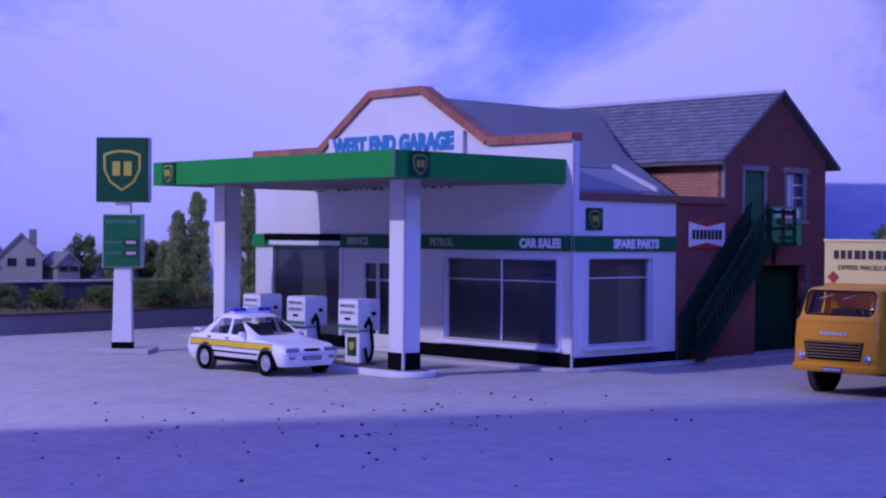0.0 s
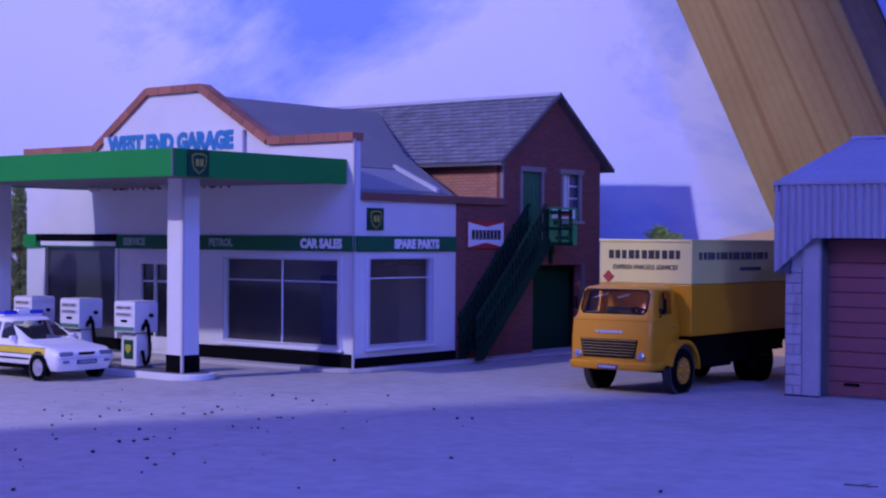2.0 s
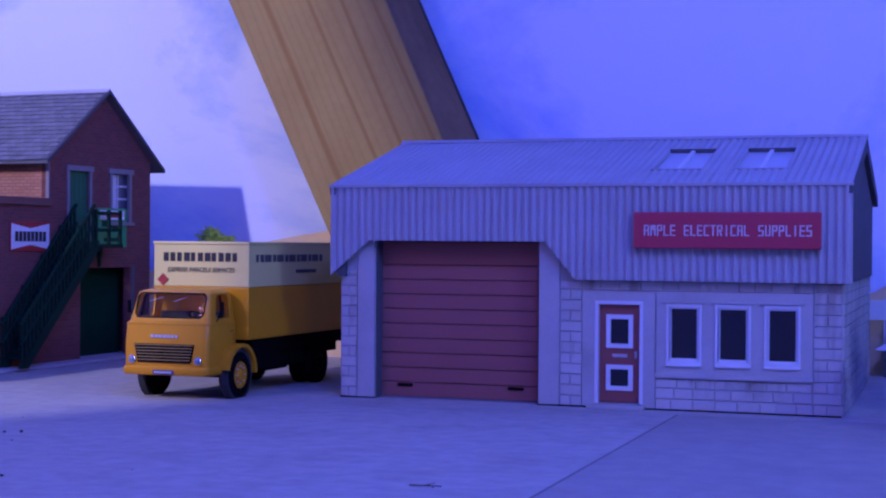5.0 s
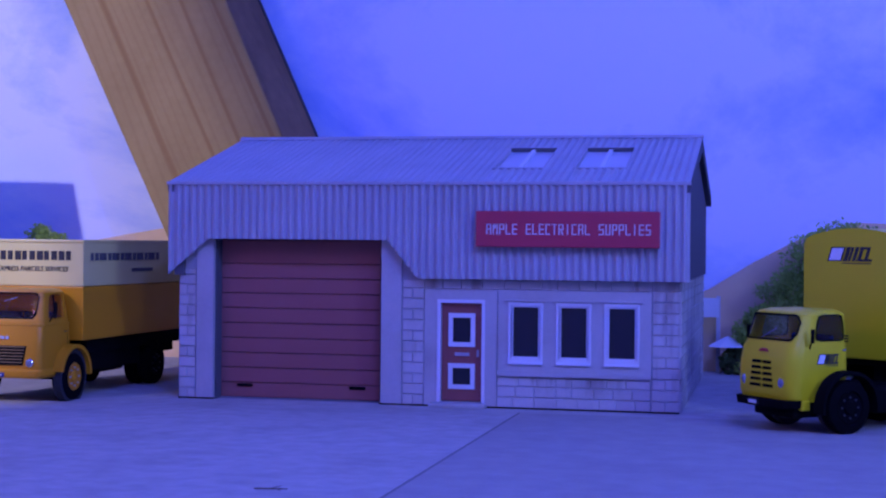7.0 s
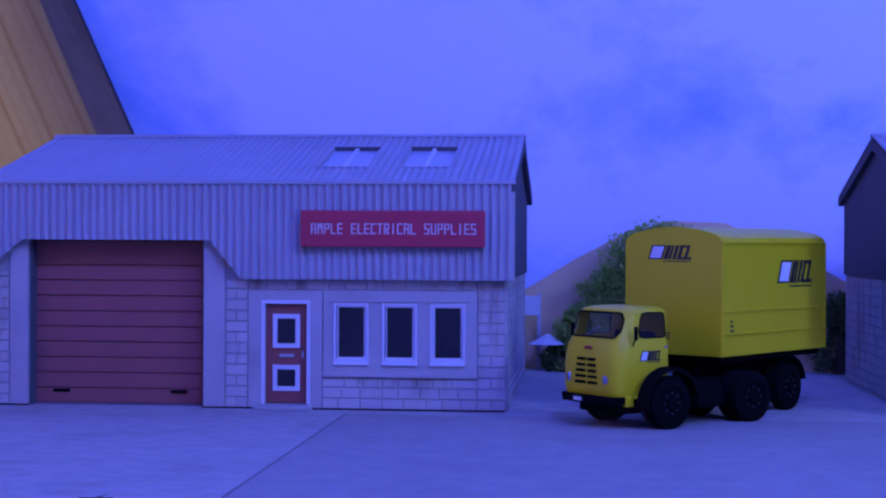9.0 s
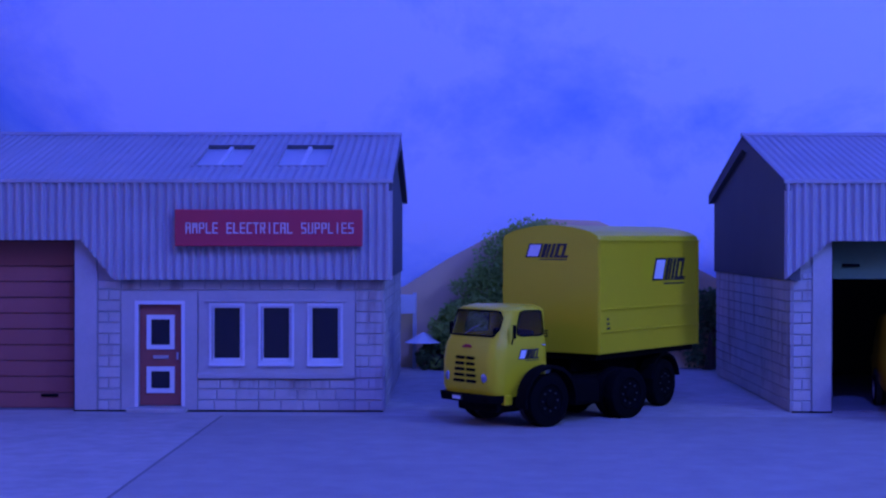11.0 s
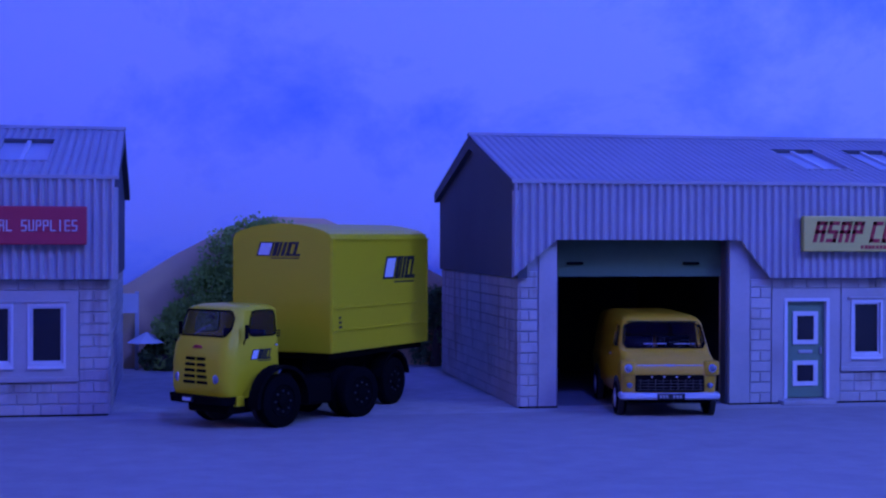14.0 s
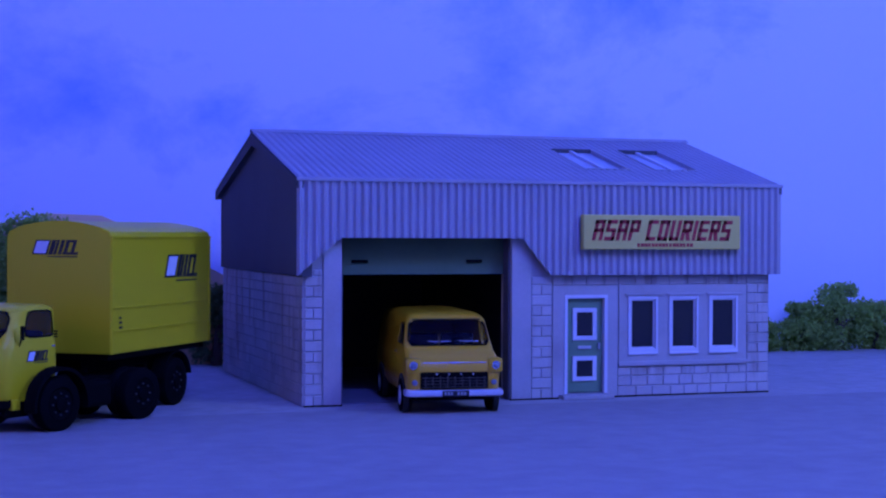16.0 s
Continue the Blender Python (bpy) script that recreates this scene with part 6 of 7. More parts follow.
# amber panel van
van = thing("panel_van", 8.73, 28.80, 0, -8, "amber yellow panel van with a bright chrome front bumper", "van")
C = [(0.34, 0.80, -0.52, 3.4, 0.12), (0.50, 0.90, -0.60, 3.46, 0.16), (0.95, 0.93, -0.64, 3.5, 0.16), (1.05, 0.90, -0.58, 3.5, 0.18), (1.20, 0.88, -0.20, 3.5, 0.17), (1.27, 0.88, -0.08, 3.5, 0.16), (1.76, 0.79, 0.18, 3.46, 0.18), (1.84, 0.74, 0.28, 3.4, 0.22), (1.89, 0.66, 0.42, 3.3, 0.24), (1.915, 0.50, 0.66, 3.2, 0.24)]
side_cuts = [round_slab(side_quad(C, k, 0.12, 0.80, 0.34, 0.80, 1.30, 1.70), 0.08, thick=0.24) for k in (1, -1)]
body = part("body", carve(loft(C), [cavity(C, 1.08, 1.86, 0.045), wrap_glass(C, 0.80, 1.30, 1.765, 0.10, 0.08, thick=0.34, taper=0.10)] + side_cuts), M_VAN, van, "glossy amber bodywork", smooth=True)
ws = part("windscreen", wrap_glass(C, 0.815, 1.285, 1.78, 0.002, 0.09, thick=0.012, taper=0.10), M_CABGLASS, body, "clear curved windscreen", smooth=True)
part("seal", carve(wrap_glass(C, 0.822, 1.278, 1.787, 0.014, 0.10, thick=0.03, taper=0.10), [wrap_glass(C, 0.795, 1.305, 1.762, 0.10, 0.095, thick=0.34, taper=0.10)]), M_BLACK, ws, smooth=True)
cab_inside(body, 0.36, 0.12, 1.27, 0.70, 0.95, 1.30, M_BLACK)
wiper(body, (-0.42, -0.10, 1.37), (0.02, -0.10, 1.37), (-0.36, -0.13, 1.30))
wiper(body, (0.20, -0.10, 1.37), (0.58, -0.10, 1.37), (0.26, -0.13, 1.30))
for s in (1, -1):
    sw = part("side_window", round_slab(side_quad(C, s, 0.11, 0.82, 0.33, 0.82, 1.285, 1.715), 0.002, thick=0.012), M_CABGLASS, body)
    part("window_bar", slab(side_quad(C, s, 0.36, 0.40, 0.44, 0.48, 1.30, 1.70), 0.024), M_BLACK, sw)
    lamp_unit(body, s * 0.80, -0.67, 0.945, 0.075)
    part("lamp_hood", box(s * 0.80 - 0.145, s * 0.80 + 0.145, -0.675, -0.30, 0.80, 1.085, 0.065), M_VAN, body, smooth=True)
    part("indicator", lathe([(0.055, -0.03), (0.055, 0.03), (0.035, 0.05)], (s * 0.77, -0.63, 0.62), (0, -1, 0), 12), M_LENS, body, "small round indicator", smooth=True)
    part("door_line", slab(side_quad(C, s, 0.86, 0.875, 0.86, 0.875, 0.5, 1.72), 0.004), M_BLACK, body)
    for wy in (0.0, 2.7):
        # flat dark disc, the arch's shade put into its colour
        part("wheel_well", lathe([(0.40, -0.1), (0.40, 0.0)], (s * 0.934, wy, 0.36), (s, 0, 0), 22), M_INSIDESHADE, van)
        wheel(van, s * 0.86, wy, 0.33, 0.2, s, M_CARWHITE, "white steel wheel", 0.62)
    part("door_handle", box(s * 0.915, s * 0.94, 0.7, 0.82, 1.12, 1.15) if s > 0 else box(s * 0.94, s * 0.915, 0.7, 0.82, 1.12, 1.15), M_CHROME, body)
gr = part("grille", box(-0.66, 0.66, -0.67, -0.60, 0.50, 0.82, 0.03), M_BLACK, body, "black grille with chrome slats")
for k in range(4):
    part("slat", box(-0.63, 0.63, -0.685, -0.665, 0.53 + k * 0.056, 0.545 + k * 0.056), M_GRILLEBAR, gr)
for k in range(9):
    part("grille_post", box(-0.57 + k * 0.1425, -0.556 + k * 0.1425, -0.692, -0.655, 0.51, 0.74), M_GRILLEBAR, gr)
for k in range(4):
    part("badge_letter", box(-0.37 + k * 0.235, -0.33 + k * 0.235, -0.685, -0.66, 0.765, 0.80), M_CHROME, gr)
part("bonnet_strip", box(-0.62, 0.62, -0.63, -0.60, 0.985, 1.005, 0.006), M_CHROME, body)
part("bonnet_badge", box(-0.10, 0.10, -0.64, -0.60, 0.975, 1.015, 0.01), M_CHROME, body)
bp = part("bumper", loft([(0.36, 0.93, -0.74, -0.30, 0.12), (0.39, 0.96, -0.77, -0.30, 0.14), (0.45, 0.96, -0.77, -0.30, 0.14), (0.48, 0.93, -0.74, -0.30, 0.12)]), M_CHROMEWHITE, van, "bright chrome bumper", smooth=True)
part("number_plate", box(-0.26, 0.26, -0.79, -0.765, 0.365, 0.475), M_LETBLACK, bp)
bars("plate_bar", -0.22, -0.04, 0.39, 0.45, -0.797, -0.79, 3, M_PLATEINK, bp, 3)
bars("plate_bar", 0.03, 0.22, 0.39, 0.45, -0.797, -0.79, 3, M_PLATEINK, bp, 3)
part("floor_pan", box(-0.75, 0.75, -0.4, 3.3, 0.26, 0.40), M_BLACK, van)

# white police saloon
car = thing("police_car", -26.84, 22.98, 0, 87.5, "white police saloon with a yellow stripe and blue roof lamps", "car")
C = [(0.24, 0.74, -0.72, 3.24, 0.16), (0.36, 0.80, -0.80, 3.32, 0.2), (0.56, 0.83, -0.82, 3.34, 0.2), (0.64, 0.82, -0.79, 3.32, 0.2), (0.74, 0.81, -0.56, 3.30, 0.2), (0.85, 0.79, 0.46, 3.26, 0.22), (0.885, 0.78, 0.58, 2.94, 0.22), (1.32, 0.60, 1.36, 2.36, 0.2), (1.38, 0.54, 1.50, 2.24, 0.2), (1.40, 0.44, 1.66, 2.1, 0.2)]
FRONT_GLASS, REAR_GLASS = (0.86, 1.57, 1.34, 1.62, 0.91, 1.285), (1.67, 2.50, 1.69, 2.12, 0.91, 1.285)
side_cuts = [round_slab(side_quad(C, k, *g), 0.08, 0.16, thick=0.24) for k in (1, -1) for g in (FRONT_GLASS, REAR_GLASS)]
body = part("body", carve(loft(C), [cavity(C, 0.70, 1.365, 0.035), wrap_glass(C, 0.60, 0.91, 1.305, 0.04, 0.07, thick=0.12), round_slab(back_quad(C, -0.56, 0.56, 0.92, 1.28), 0.08, thick=0.3)] + side_cuts), M_CARWHITE, car, "glossy white bodywork", smooth=True)
part("windscreen", wrap_glass(C, 0.61, 0.90, 1.315, -0.004, 0.07, thick=0.012), M_CABGLASS, body, "raked clear windscreen", smooth=True)
part("rear_window", slab(back_quad(C, -0.57, 0.57, 0.91, 1.29), -0.004, 0.012), M_CABGLASS, body)
part("dashboard", box(-0.62, 0.62, 0.66, 0.98, 0.72, 0.88, 0.03), M_NUT, body)
for sx in (-0.32, 0.32):
    seat = part("seat", box(sx - 0.22, sx + 0.22, 1.10, 1.58, 0.70, 0.80, 0.03), M_NUT, body, "dark grey seat")
    part("backrest", box(sx - 0.22, sx + 0.22, 1.56, 1.66, 0.76, 1.16, 0.03), M_NUT, seat)
part("rear_seat", box(-0.58, 0.58, 2.2, 2.34, 0.72, 1.08, 0.03), M_NUT, body)
for s in (1, -1):
    part("door_window", round_slab(side_quad(C, s, *FRONT_GLASS), -0.004, 0.16, thick=0.012), M_CABGLASS, body)
    part("door_window", round_slab(side_quad(C, s, *REAR_GLASS), -0.004, 0.16, thick=0.012), M_CABGLASS, body)
    part("stripe", slab(side_quad(C, s, -0.26, 3.12, -0.26, 3.12, 0.61, 0.745), 0.012), M_STRIPE, body, "yellow side stripe")
    part("stripe_edge", slab(side_quad(C, s, -0.26, 3.12, -0.26, 3.12, 0.745, 0.76), 0.014), M_BLUEBOX, body)
    part("stripe_edge", slab(side_quad(C, s, -0.26, 3.12, -0.26, 3.12, 0.59, 0.605), 0.014), M_BLUEBOX, body)
    part("rubbing_strip", slab(side_quad(C, s, 0.40, 2.30, 0.40, 2.30, 0.47, 0.505), 0.02), M_BLACK, body)
    part("sill", slab(side_quad(C, s, 0.36, 2.34, 0.36, 2.34, 0.25, 0.36), 0.012), M_BLACK, body)
    part("door_mirror", box(s * 0.80, s * 0.94, 0.88, 1.0, 0.88, 1.0, 0.03) if s > 0 else box(s * 0.94, s * 0.80, 0.88, 1.0, 0.88, 1.0, 0.03), M_CARWHITE, body)
    for y in (1.60, 2.36):
        part("door_handle", box(s * 0.79, s * 0.82, y, y + 0.14, 0.80, 0.83) if s > 0 else box(s * 0.82, s * 0.79, y, y + 0.14, 0.80, 0.83), M_BLACK, body)
    part("headlight", box(s * 0.38, s * 0.74, -0.825, -0.74, 0.58, 0.68, 0.02) if s > 0 else box(s * 0.74, s * 0.38, -0.825, -0.74, 0.58, 0.68, 0.02), M_LENS, body, "clear oblong headlight")
    part("fog_lamp", box(s * 0.50, s * 0.66, -0.845, -0.78, 0.42, 0.48, 0.01) if s > 0 else box(s * 0.66, s * 0.50, -0.845, -0.78, 0.42, 0.48, 0.01), M_LENS, body)
    part("tail_light", box(s * 0.42, s * 0.66, 3.24, 3.325, 0.68, 0.80, 0.02) if s > 0 else box(s * 0.66, s * 0.42, 3.24, 3.325, 0.68, 0.80, 0.02), M_LETRED, body)
    for wy in (0.0, 2.55):
        # dark disc drawn for the shaded arch round the tyre
        part("wheel_well", lathe([(0.36, -0.12), (0.36, 0.0)], (s * 0.835, wy, 0.32), (s, 0, 0), 22), M_INSIDESHADE, car)
        wheel(car, s * 0.77, wy, 0.31, 0.19, s, M_SILVER, "silver wheel trim", 0.66)
part("grille", box(-0.22, 0.22, -0.84, -0.80, 0.60, 0.66, 0.01), M_BLACK, body)
part("bumper_groove", box(-0.80, 0.80, -0.835, -0.78, 0.52, 0.535), M_STRIP, body)
part("number_plate", box(-0.27, 0.27, -0.845, -0.80, 0.39, 0.485), M_BLUEBOX, body)
bars("plate_bar", -0.23, 0.23, 0.415, 0.46, -0.852, -0.845, 7, M_STRIP, body, 8)
part("boot_spoiler", box(-0.62, 0.62, 3.0, 3.24, 0.94, 0.98, 0.015), M_CARWHITE, body)
part("spoiler_post", box(-0.5, 0.5, 3.08, 3.18, 0.84, 0.97), M_CARWHITE, body)
rack = part("roof_bar", box(-0.56, 0.56, 1.72, 1.90, 1.40, 1.445, 0.01), M_CARWHITE, car, "white roof bar with blue lamps")
for x in (-0.38, 0.38):
    part("blue_lamp", box(x - 0.18, x + 0.18, 1.70, 1.92, 1.44, 1.53, 0.025), M_BLUELAMP, rack, "blue plastic lamp")
part("roof_sign", box(-0.16, 0.16, 1.70, 1.92, 1.44, 1.56, 0.015), M_CARWHITE, rack)

# the casting is a little shorter than the real saloon
for ob in car.children_recursive:
    if ob.name.startswith("tyre") or ob.parent.name.startswith("tyre"):
        middle = sum(v.co.y for v in ob.data.vertices) / len(ob.data.vertices)
        for v in ob.data.vertices:
            v.co.y -= middle * 0.02
    elif ob.data:
        for v in ob.data.vertices:
            v.co.y = v.co.y * 0.82 if v.co.y < 0 else v.co.y * 0.98 + max(0.0, v.co.y - 2.75 * S) * 0.32

# leaning timber brace
timber = thing("timber_beam", 0, 39.2, 0, 0, "leaning planed pine beam with dark grain lines", "timber")
bm = prism([(-14.75, 0), (-10.41, 0), (-21.0, 24), (-26.2, 24)], "y", 0, 1.98)
for v in bm.verts:
    if v.co.y > 1 and v.co.x - (-14.75 - v.co.z * 0.477) > 2:
        v.co.x += 0.5 - v.co.z * 0.012
bmesh.ops.bevel(bm, geom=[e for e in bm.edges], offset=0.035, segments=2, affect="EDGES", profile=0.5)
part("beam", bm, M_PINE, timber)
# side face painted darker for its shade, black strip for the shadow gap
part("side_face", slab([(-10.41, 0.05, 0.02), (-9.93, 1.93, 0.02), (-20.79, 1.93, 24), (-21.0, 0.05, 24)], 0.02, 0.04), M_PINESHADE, timber, "side face with its shade in the colour")
part("dark_edge", prism([(-10.02, 0.05), (-9.86, 0.05), (-20.72, 24), (-20.9, 24)], "y", 1.92, 2.02), M_NUT, timber, "dark strip for the shadow gap at the back edge")

# ---- scenery along the back and the left end ----
def leaf_clump(bm, c, r, n, rng, size):
    for _ in range(n):
        u = Vector((rng.gauss(0, 1), rng.gauss(0, 1), rng.gauss(0, 1))).normalized() * r * rng.uniform(0.55, 1.05)
        p = Vector(c) + u
        a = Vector((rng.gauss(0, 1), rng.gauss(0, 1), rng.gauss(0, 1))).normalized()
        b = a.cross(Vector((rng.gauss(0, 1), rng.gauss(0, 1), rng.gauss(0, 1)))).normalized()
        s = size * rng.uniform(0.6, 1.4)
        vs = [bm.verts.new(p + a * s * x + b * s * y) for x, y in ((-0.5, 0), (0, -0.35), (0.5, 0), (0, 0.35))]
        bm.faces.new(vs)


def tree(name, x, y, z, height, width, depth, crown0, material, label, seed, n=46, leaves=70, size=0.26, taper=0.0, top=0.5):
    """A tapered trunk with limbs and an uneven crown of small leaves."""
    rng = random.Random(seed)
    t = thing(name, x, y, z, 0, label, "tree" if height > 1.6 else "bush")
    bm = tube((0, 0, 0), (0.05, 0, height * 0.55), width * 0.06 + 0.05, width * 0.03, 8)
    for k in range(6):
        a = rng.uniform(0, math.tau)
        z0 = height * rng.uniform(0.2, 0.5)
        tube((0.02, 0, z0), (math.cos(a) * width * 0.32, math.sin(a) * depth * 0.32, z0 + height * rng.uniform(0.15, 0.3)), 0.05, 0.02, 6, bm)
    part("trunk", bm, M_BARK, t)
    bm = bmesh.new()
    for k in range(n):
        f = rng.random()
        zz = crown0 + (height - crown0) * f
        env = (1 - f) ** taper if taper else math.sqrt(max(0.05, 1 - ((f - 0.42) / 0.62) ** 2))
        a, rr = rng.uniform(0, math.tau), math.sqrt(rng.random())
        c = (math.cos(a) * rr * width * 0.5 * env, math.sin(a) * rr * depth * 0.5 * env, min(zz, height - 0.1))
        leaf_clump(bm, c, max(0.16, width * 0.11) * rng.uniform(0.7, 1.4), leaves, rng, size)
    for v in bm.verts:
        v.co.z = max(v.co.z, 0.0)
    part("crown", bm, material, t)
    return t


# left end: low grey wall, grassy bank, dark fence with shrubs
wall = thing("low_wall", -43.2, 24.4, 0, 0, "low weathered grey retaining wall", "wall")
part("wall_face", prism([(-0.3, -14), (0.25, -14), (-0.35, 2), (-1.35, 12), (-2.5, 15.5), (-3.0, 15.5), (-1.85, 12), (-0.85, 2)], "z", 0, 0.62, 0.03), M_STONEWALL, wall)
part("capping", prism([(-0.35, -14), (0.30, -14), (-0.30, 2), (-1.30, 12), (-2.45, 15.5), (-3.0, 15.5), (-1.90, 12), (-0.90, 2)], "z", 0.62, 0.70, 0.02), M_BARK, wall)
bank = part("bank", prism([(-9.4, 0.0), (-0.2, 0.0), (-0.2, 0.66), (-2.2, 1.05), (-9.4, 1.15)], "y", -14, 15), M_GRASS)
bank.matrix_basis = pose(-43.6 * S, 24.4 * S, 0, 0, 0, 3.5)
tagged(bank, "grassy olive bank above the wall", "ground", kind="structure")
rng = random.Random(8)
bm = bmesh.new()
for k in range(2600):
    x, y = rng.uniform(-4.5, -0.35), rng.uniform(-13, 14)
    zz = 0.66 + min(1, (-0.2 - x) / 2.0) * 0.39
    h, a = rng.uniform(0.10, 0.26), rng.uniform(0, math.tau)
    dx, dy = 0.05 * math.cos(a), 0.05 * math.sin(a)
    bm.faces.new([bm.verts.new(p) for p in ((x - dx, y - dy, zz - 0.03), (x + dx, y + dy, zz - 0.03), (x + rng.uniform(-0.08, 0.08), y + rng.uniform(-0.08, 0.08), zz + h))])
g = part("grass", bm, M_GRASS)
g.matrix_basis = bank.matrix_basis.copy()
tagged(g, "olive grass tufts on the bank", "grass", kind="stuff")
fence = thing("dark_fence", -45.4, 29.3, 1.0, -6.8, "long dark boarded fence with a pale top rail", "fence")
for k in range(10):
    part("board", box(-0.06, 0.06, -11 + k * 1.45, -11 + k * 1.45 + 1.4, 0, 0.62, 0.015), M_FENCE, fence)
part("top_rail", box(-0.12, 0.14, -11.05, 3.5, 0.62, 0.71, 0.02), M_KERB, fence, "pale top rail")
for k, (xx, yy, w, h) in enumerate(((-45.0, 25.6, 1.2, 0.62), (-44.9, 27.2, 1.5, 0.66), (-44.3, 30.9, 1.9, 0.72), (-44.4, 31.9, 1.6, 0.7), (-44.6, 29.2, 1.0, 0.5))):
    tree("hedge_bush", xx, yy, 0.95, h, w, 0.9, 0.08, M_LEAFDARK, "dark green bush on the grassy bank", 60 + k, n=30, leaves=80, size=0.085)

# distant houses and trees in front of the sky sheet
def house(x, y, z, rz, w, d, h, r, label):
    t = thing("house", x, y, z, rz, label, "house", "distant houses")
    part("wall", prism([(-w / 2, 0), (w / 2, 0), (w / 2, h), (0, h + r * 0.96), (-w / 2, h)], "y", -d / 2, d / 2), M_HOUSE, t)
    part("roof", prism([(-w / 2 - 0.1, h - 0.05), (0, h + r), (w / 2 + 0.1, h - 0.05), (w / 2 + 0.1, h - 0.14), (0, h + r - 0.1), (-w / 2 - 0.1, h - 0.14)], "y", -d / 2 - 0.1, d / 2 + 0.1), M_HOUSEROOF, t)
    part("chimney", box(w * 0.18, w * 0.18 + 0.28, -0.15, 0.15, h + r * 0.4, h + r + 0.12), M_HOUSEROOF, t)
    for k in (-1, 1):
        part("window", box(k * w * 0.22 - 0.16, k * w * 0.22 + 0.16, -d / 2 - 0.03, -d / 2 + 0.02, h * 0.55, h * 0.85), M_PANE, t)
    return t


for k, (x, y, w, h, r) in enumerate(((-50.3, 27.9, 1.2, 0.75, 0.75), (-49.6, 29.0, 1.5, 0.95, 0.80), (-49.0, 30.3, 0.9, 0.6, 0.45))):
    house(x, y, 1.15 + 0.45, 59 + 25 * (k - 1), w, 1.3, h, r, ("cream gabled cottage far off", "pale rendered house far off", "small tan outhouse far off")[k])
part("bank_rise", prism([(-53, 20), (-46.2, 20), (-46.2, 34), (-53, 40)], "z", 0.9, 1.62), M_GRASS)
tagged(bpy.data.objects["bank_rise"], "hazy green field beyond the fence", "ground", kind="structure")
for k, (x, y, h, w) in enumerate(((-49.2, 31.3, 1.7, 1.5), (-48.6, 32.3, 1.55, 1.6), (-48.0, 33.4, 1.5, 1.5), (-47.2, 34.4, 1.45, 1.3), (-50.8, 26.6, 1.6, 1.3), (-47.6, 32.0, 0.9, 1.7))):
    tree("far_tree", x, y, 1.55, h, w, 1.0, 0.2, M_POPLAR if k % 2 else M_LEAFDARK, "hazy round tree far off", 90 + k, n=44, leaves=90, size=0.085)
for k, (x, y, h, w) in enumerate(((-43.9, 32.8, 3.95, 1.3), (-44.35, 32.25, 3.2, 1.1), (-42.9, 34.3, 4.2, 1.2), (-45.8, 33.4, 2.2, 0.4), (-46.2, 33.0, 2.1, 0.36), (-45.45, 33.75, 1.9, 0.32))):
    tree("poplar_tree", x, y, 0.9, h, w, 0.8, 0.25, M_POPLAR, "tall narrow poplar with a pointed crown", 120 + k, n=190, leaves=80, size=0.075, taper=0.42)

# brown hills, trees and a garden behind the yard
def hill(name, pts, y0, label):
    """A smooth mound: the outline fades forward to the ground."""
    bm = bmesh.new()
    rows = []
    for k, f in enumerate((1.0, 0.97, 0.86, 0.6, 0.0)):
        rows.append([bm.verts.new((x, y0 - k * 0.12, z * f)) for x, z in pts])
    for a, b in zip(rows, rows[1:]):
        for i in range(len(pts) - 1):
            bm.faces.new((a[i], a[i + 1], b[i + 1], b[i]))
    return tagged(part(name, bm, M_HILL, smooth=True), label, "hill", kind="structure")


hill("hill", [(-4.5, 1.2), (-1.8, 2.15), (-0.6, 2.9), (0.65, 3.56), (2.0, 3.95), (3.4, 3.9), (5.0, 3.2), (6.3, 2.5), (7.6, 1.8), (9, 0.9)], 41.2, "bare brown hill on the horizon")
hill("hill", [(-24, 2.2), (-21, 3.0), (-19.5, 3.3), (-18.4, 3.5), (-17.3, 3.68), (-16, 3.6), (-14, 3.2), (-12, 2.6)], 41.2, "bare brown hill on the horizon")
tree("broad_tree", 1.55, 40.2, 0, 3.7, 3.1, 1.2, 0.25, M_LEAF, "broad leafy green tree behind the yard", 201, n=170, leaves=110, size=0.10)
tree("broad_tree", -20.6, 40.4, 0, 3.6, 2.2, 0.9, 0.4, M_LEAF, "leafy green tree behind the lorry", 202, n=100, leaves=90, size=0.10)
tree("low_bush", 6.25, 40.3, 0, 2.0, 1.9, 0.9, 0.1, M_LEAFDARK, "dark green bush behind the trailer", 203, n=70, leaves=80, size=0.09)
tree("low_bush", 0.35, 40.0, 0, 2.55, 2.1, 0.9, 0.1, M_LEAF, "leafy green bush below the hill", 206, n=70, leaves=90, size=0.09)
tree("low_bush", -0.35, 39.9, 0, 1.6, 1.6, 0.8, 0.05, M_LEAF, "leafy green bush at the foot of the hill", 205, n=50, leaves=80, size=0.09)
tree("low_bush", -0.9, 39.9, 0, 0.75, 1.1, 0.6, 0.05, M_LEAFDARK, "dark low bush at the yard's back edge", 204, n=24, leaves=60, size=0.12)
for k, (x, y, h, w) in enumerate(((24.0, 40.6, 1.35, 1.5), (25.2, 40.5, 1.9, 2.2), (26.6, 40.6, 1.35, 1.9), (28.2, 40.5, 1.5, 2.2), (30.3, 40.6, 1.8, 2.4), (22.6, 40.8, 1.0, 1.5), (32.5, 40.6, 1.5, 2.4))):
    tree("hedge_tree", x, y, 0, h, w, 1.0, 0.08, M_LEAF, "bright leafy green tree along the yard's edge", 210 + k, n=80, leaves=100, size=0.095)
parasol = thing("garden_parasol", -1.25, 39.9, 0, 0, "small white garden parasol on a thin pole", "parasol")
part("pole", tube((0, 0, 0), (0, 0, 0.95), 0.02, seg=8), M_BARK, parasol)
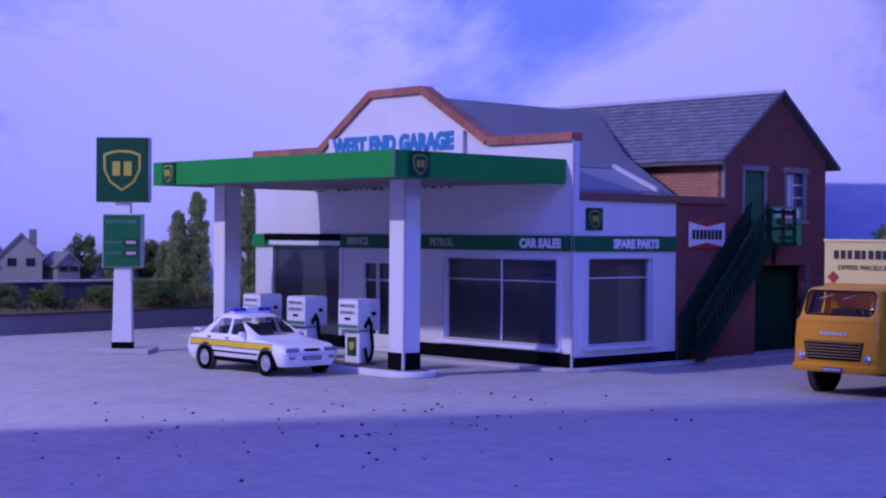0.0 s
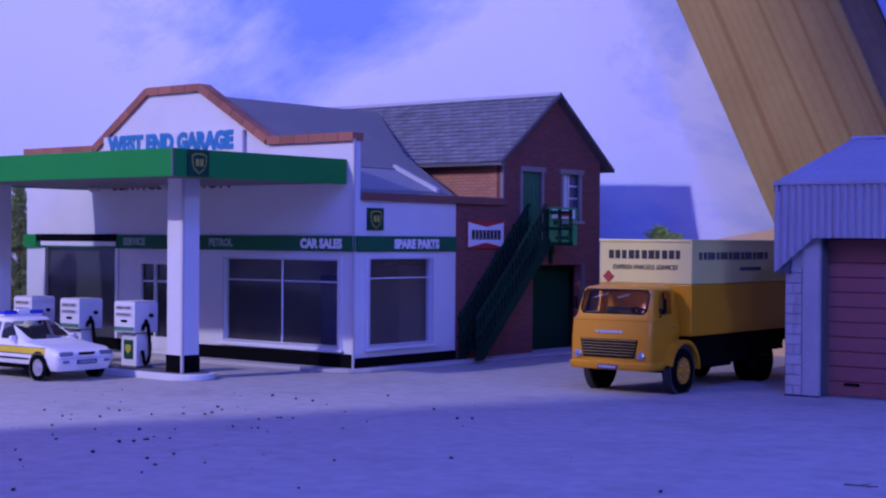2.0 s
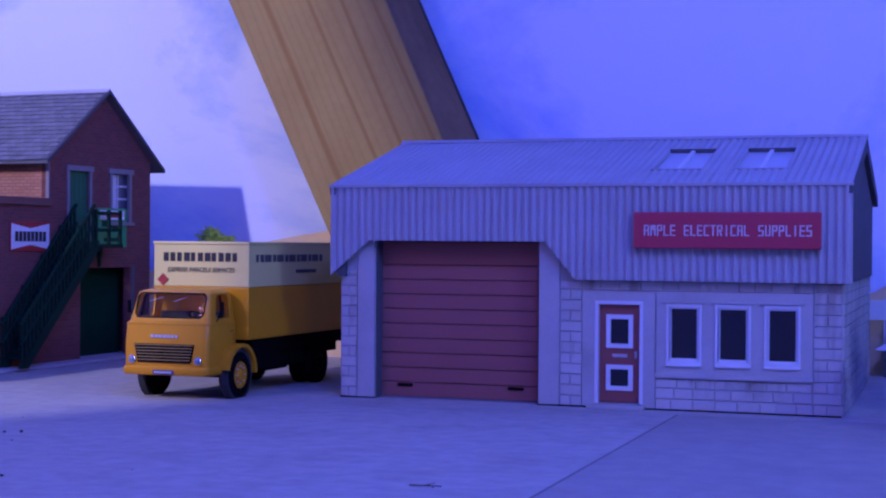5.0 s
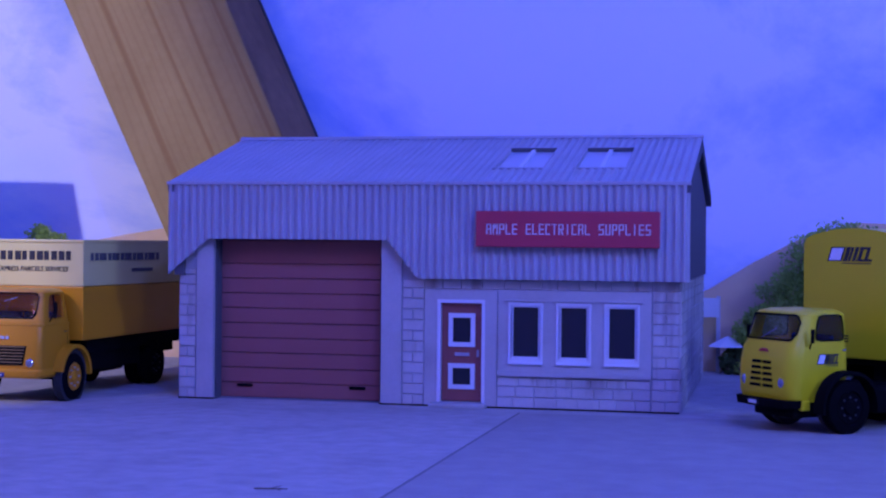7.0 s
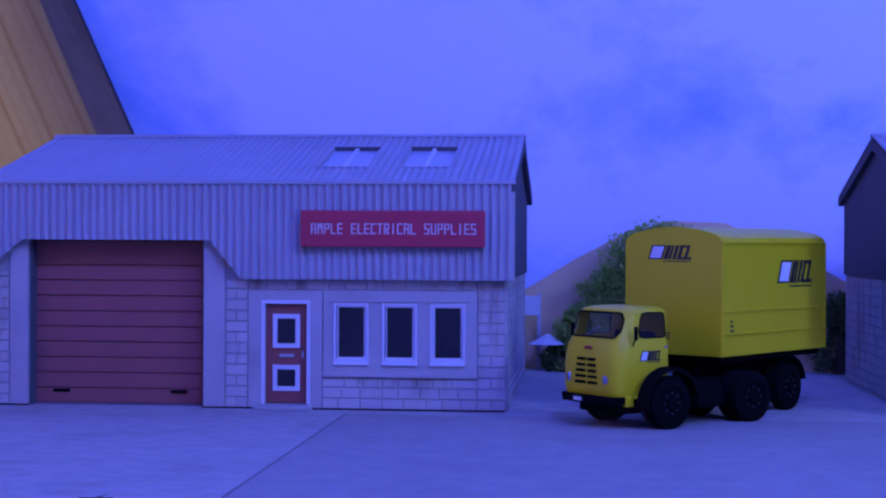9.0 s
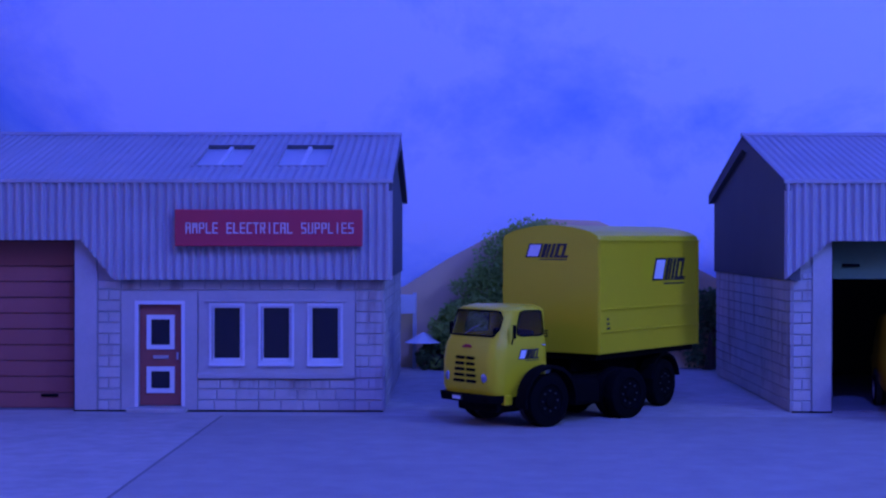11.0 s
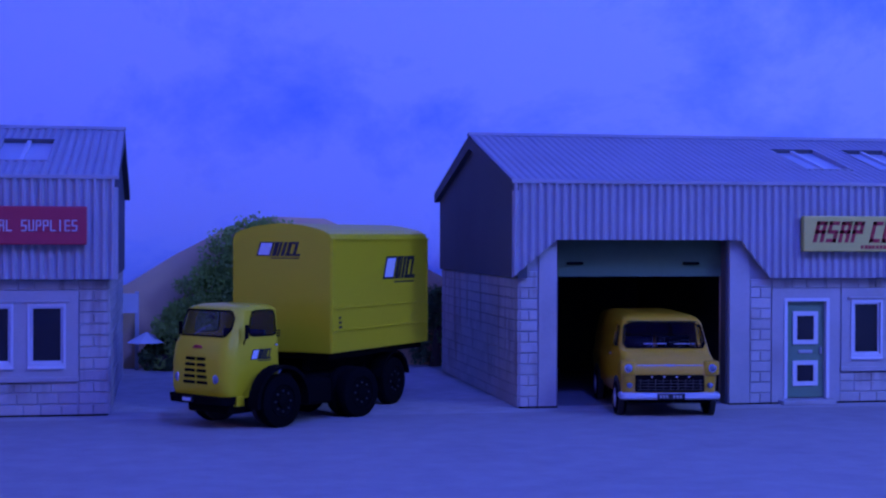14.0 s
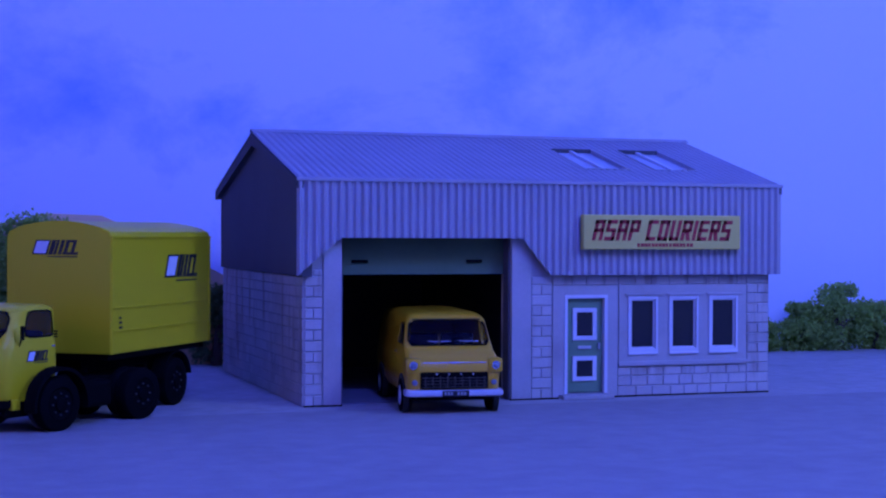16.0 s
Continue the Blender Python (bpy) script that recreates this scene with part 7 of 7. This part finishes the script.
part("canopy", lathe([(0.5, 0.72), (0.25, 0.86), (0.03, 0.98)], (0, 0, 0), (0, 0, 1), 10), M_WHITE, parasol)
post = thing("fence_post", -1.5, 40.3, 0, 0, "pale upright garden post with a white board", "post")
part("shaft", box(-0.05, 0.05, -0.05, 0.05, 0, 2.0, 0.01), M_STRIP, post)
part("board", box(-0.42, 0.02, -0.08, -0.04, 1.45, 1.95, 0.01), M_WHITE, post)

# dark grit scattered over the yard in front of the pumps
rng = random.Random(3)
meshes = []
for k in range(5):
    bm = bmesh.new()
    bmesh.ops.create_icosphere(bm, subdivisions=1, radius=0.075)
    for v in bm.verts:
        v.co = Vector((v.co.x * rng.uniform(0.8, 1.5), v.co.y * rng.uniform(0.7, 1.2), v.co.z * rng.uniform(0.4, 0.8)))
    low = min(v.co.z for v in bm.verts)
    for v in bm.verts:
        v.co.z -= low
    ob = part("grit_stone", bm, M_GRAVEL)
    meshes.append(ob.data)
    bpy.data.objects.remove(ob)
for k in range(120):
    x, y = (rng.gauss(-18.6, 2.6), rng.gauss(17.8, 3.4)) if k < 100 else (rng.uniform(-24, -8), rng.uniform(11, 24))
    ob = new("grit_stone", meshes[k % 5])
    ob.matrix_basis = pose(x * S, y * S, 0, 0, 0, rng.uniform(0, 360)) @ Matrix.Diagonal((*(3 * [rng.uniform(0.12, 0.5)]), 1))
    tagged(ob, "small dark stone lying on the yard", "stone", "scattered grit")

twig = thing("twig", -6.5, 19.3, 0, 20, "thin dark twig lying on the yard", "twig")
part("stem", tube((-0.24, 0.02, 0.03), (0.2, 0.0, 0.02), 0.011, 0.007, 6), M_BARK, twig)
part("shoot", tube((-0.02, 0.01, 0.03), (0.12, 0.14, 0.04), 0.007, 0.004, 6), M_BARK, twig)
part("shoot", tube((0.06, 0.0, 0.025), (0.1, -0.16, 0.02), 0.007, 0.004, 6), M_BARK, twig)

# ---- slates of the store's roof, course by course ----
rng = random.Random(5)
run = Vector((0, 2.82, 2.08))
COURSES, SLATE = 17, 0.27
pitch = math.atan2(run.z, run.y)


def slate(bm, w, length):
    vs = [bm.verts.new(p) for p in ((0, 0, 0.033), (w, 0, 0.033), (w, length, 0.006), (0, length, 0.006))]
    lo = [bm.verts.new(v.co - Vector((0, 0, 0.025))) for v in vs]
    bm.faces.new(vs)
    for i in range(4):
        bm.faces.new((vs[i], lo[i], lo[(i + 1) % 4], vs[(i + 1) % 4]))
    return bm


plain = part("slate", slate(bmesh.new(), SLATE - 0.015, run.length / COURSES * 1.15), M_SLATEONE)
plain_mesh = plain.data
bpy.data.objects.remove(plain)
rest = bmesh.new()
for c in range(COURSES):
    x = -8.6 + (0.125 if c % 2 else 0.0)
    length = run.length / COURSES * (1.15 if c < COURSES - 1 else 1.0)
    while x < 0.18:
        p = Vector((x, 5.72, 5.42)) + run * (c / COURSES - 0.003 * rng.random())
        place = Matrix.Translation(p) @ Matrix.Rotation(pitch, 4, "X") @ Matrix.Translation((0, 0, 0.012 + rng.uniform(0, 0.014)))
        if -4.85 < x < 0.2 - SLATE and c < COURSES - 1:
            ob = new("slate", plain_mesh)
            ob.parent = slate_roof
            place.translation *= S
            ob.matrix_basis = place
        else:
            one = slate(bmesh.new(), min(SLATE - 0.015, 0.2 - x), length)
            bmesh.ops.transform(one, matrix=place, verts=one.verts)
            me = bpy.data.meshes.new("slate")
            one.to_mesh(me), rest.from_mesh(me), one.free()
            bpy.data.meshes.remove(me)
        x += SLATE
tagged(part("slating", rest, M_SLATEPIECE, slate_roof), kind="stuff")
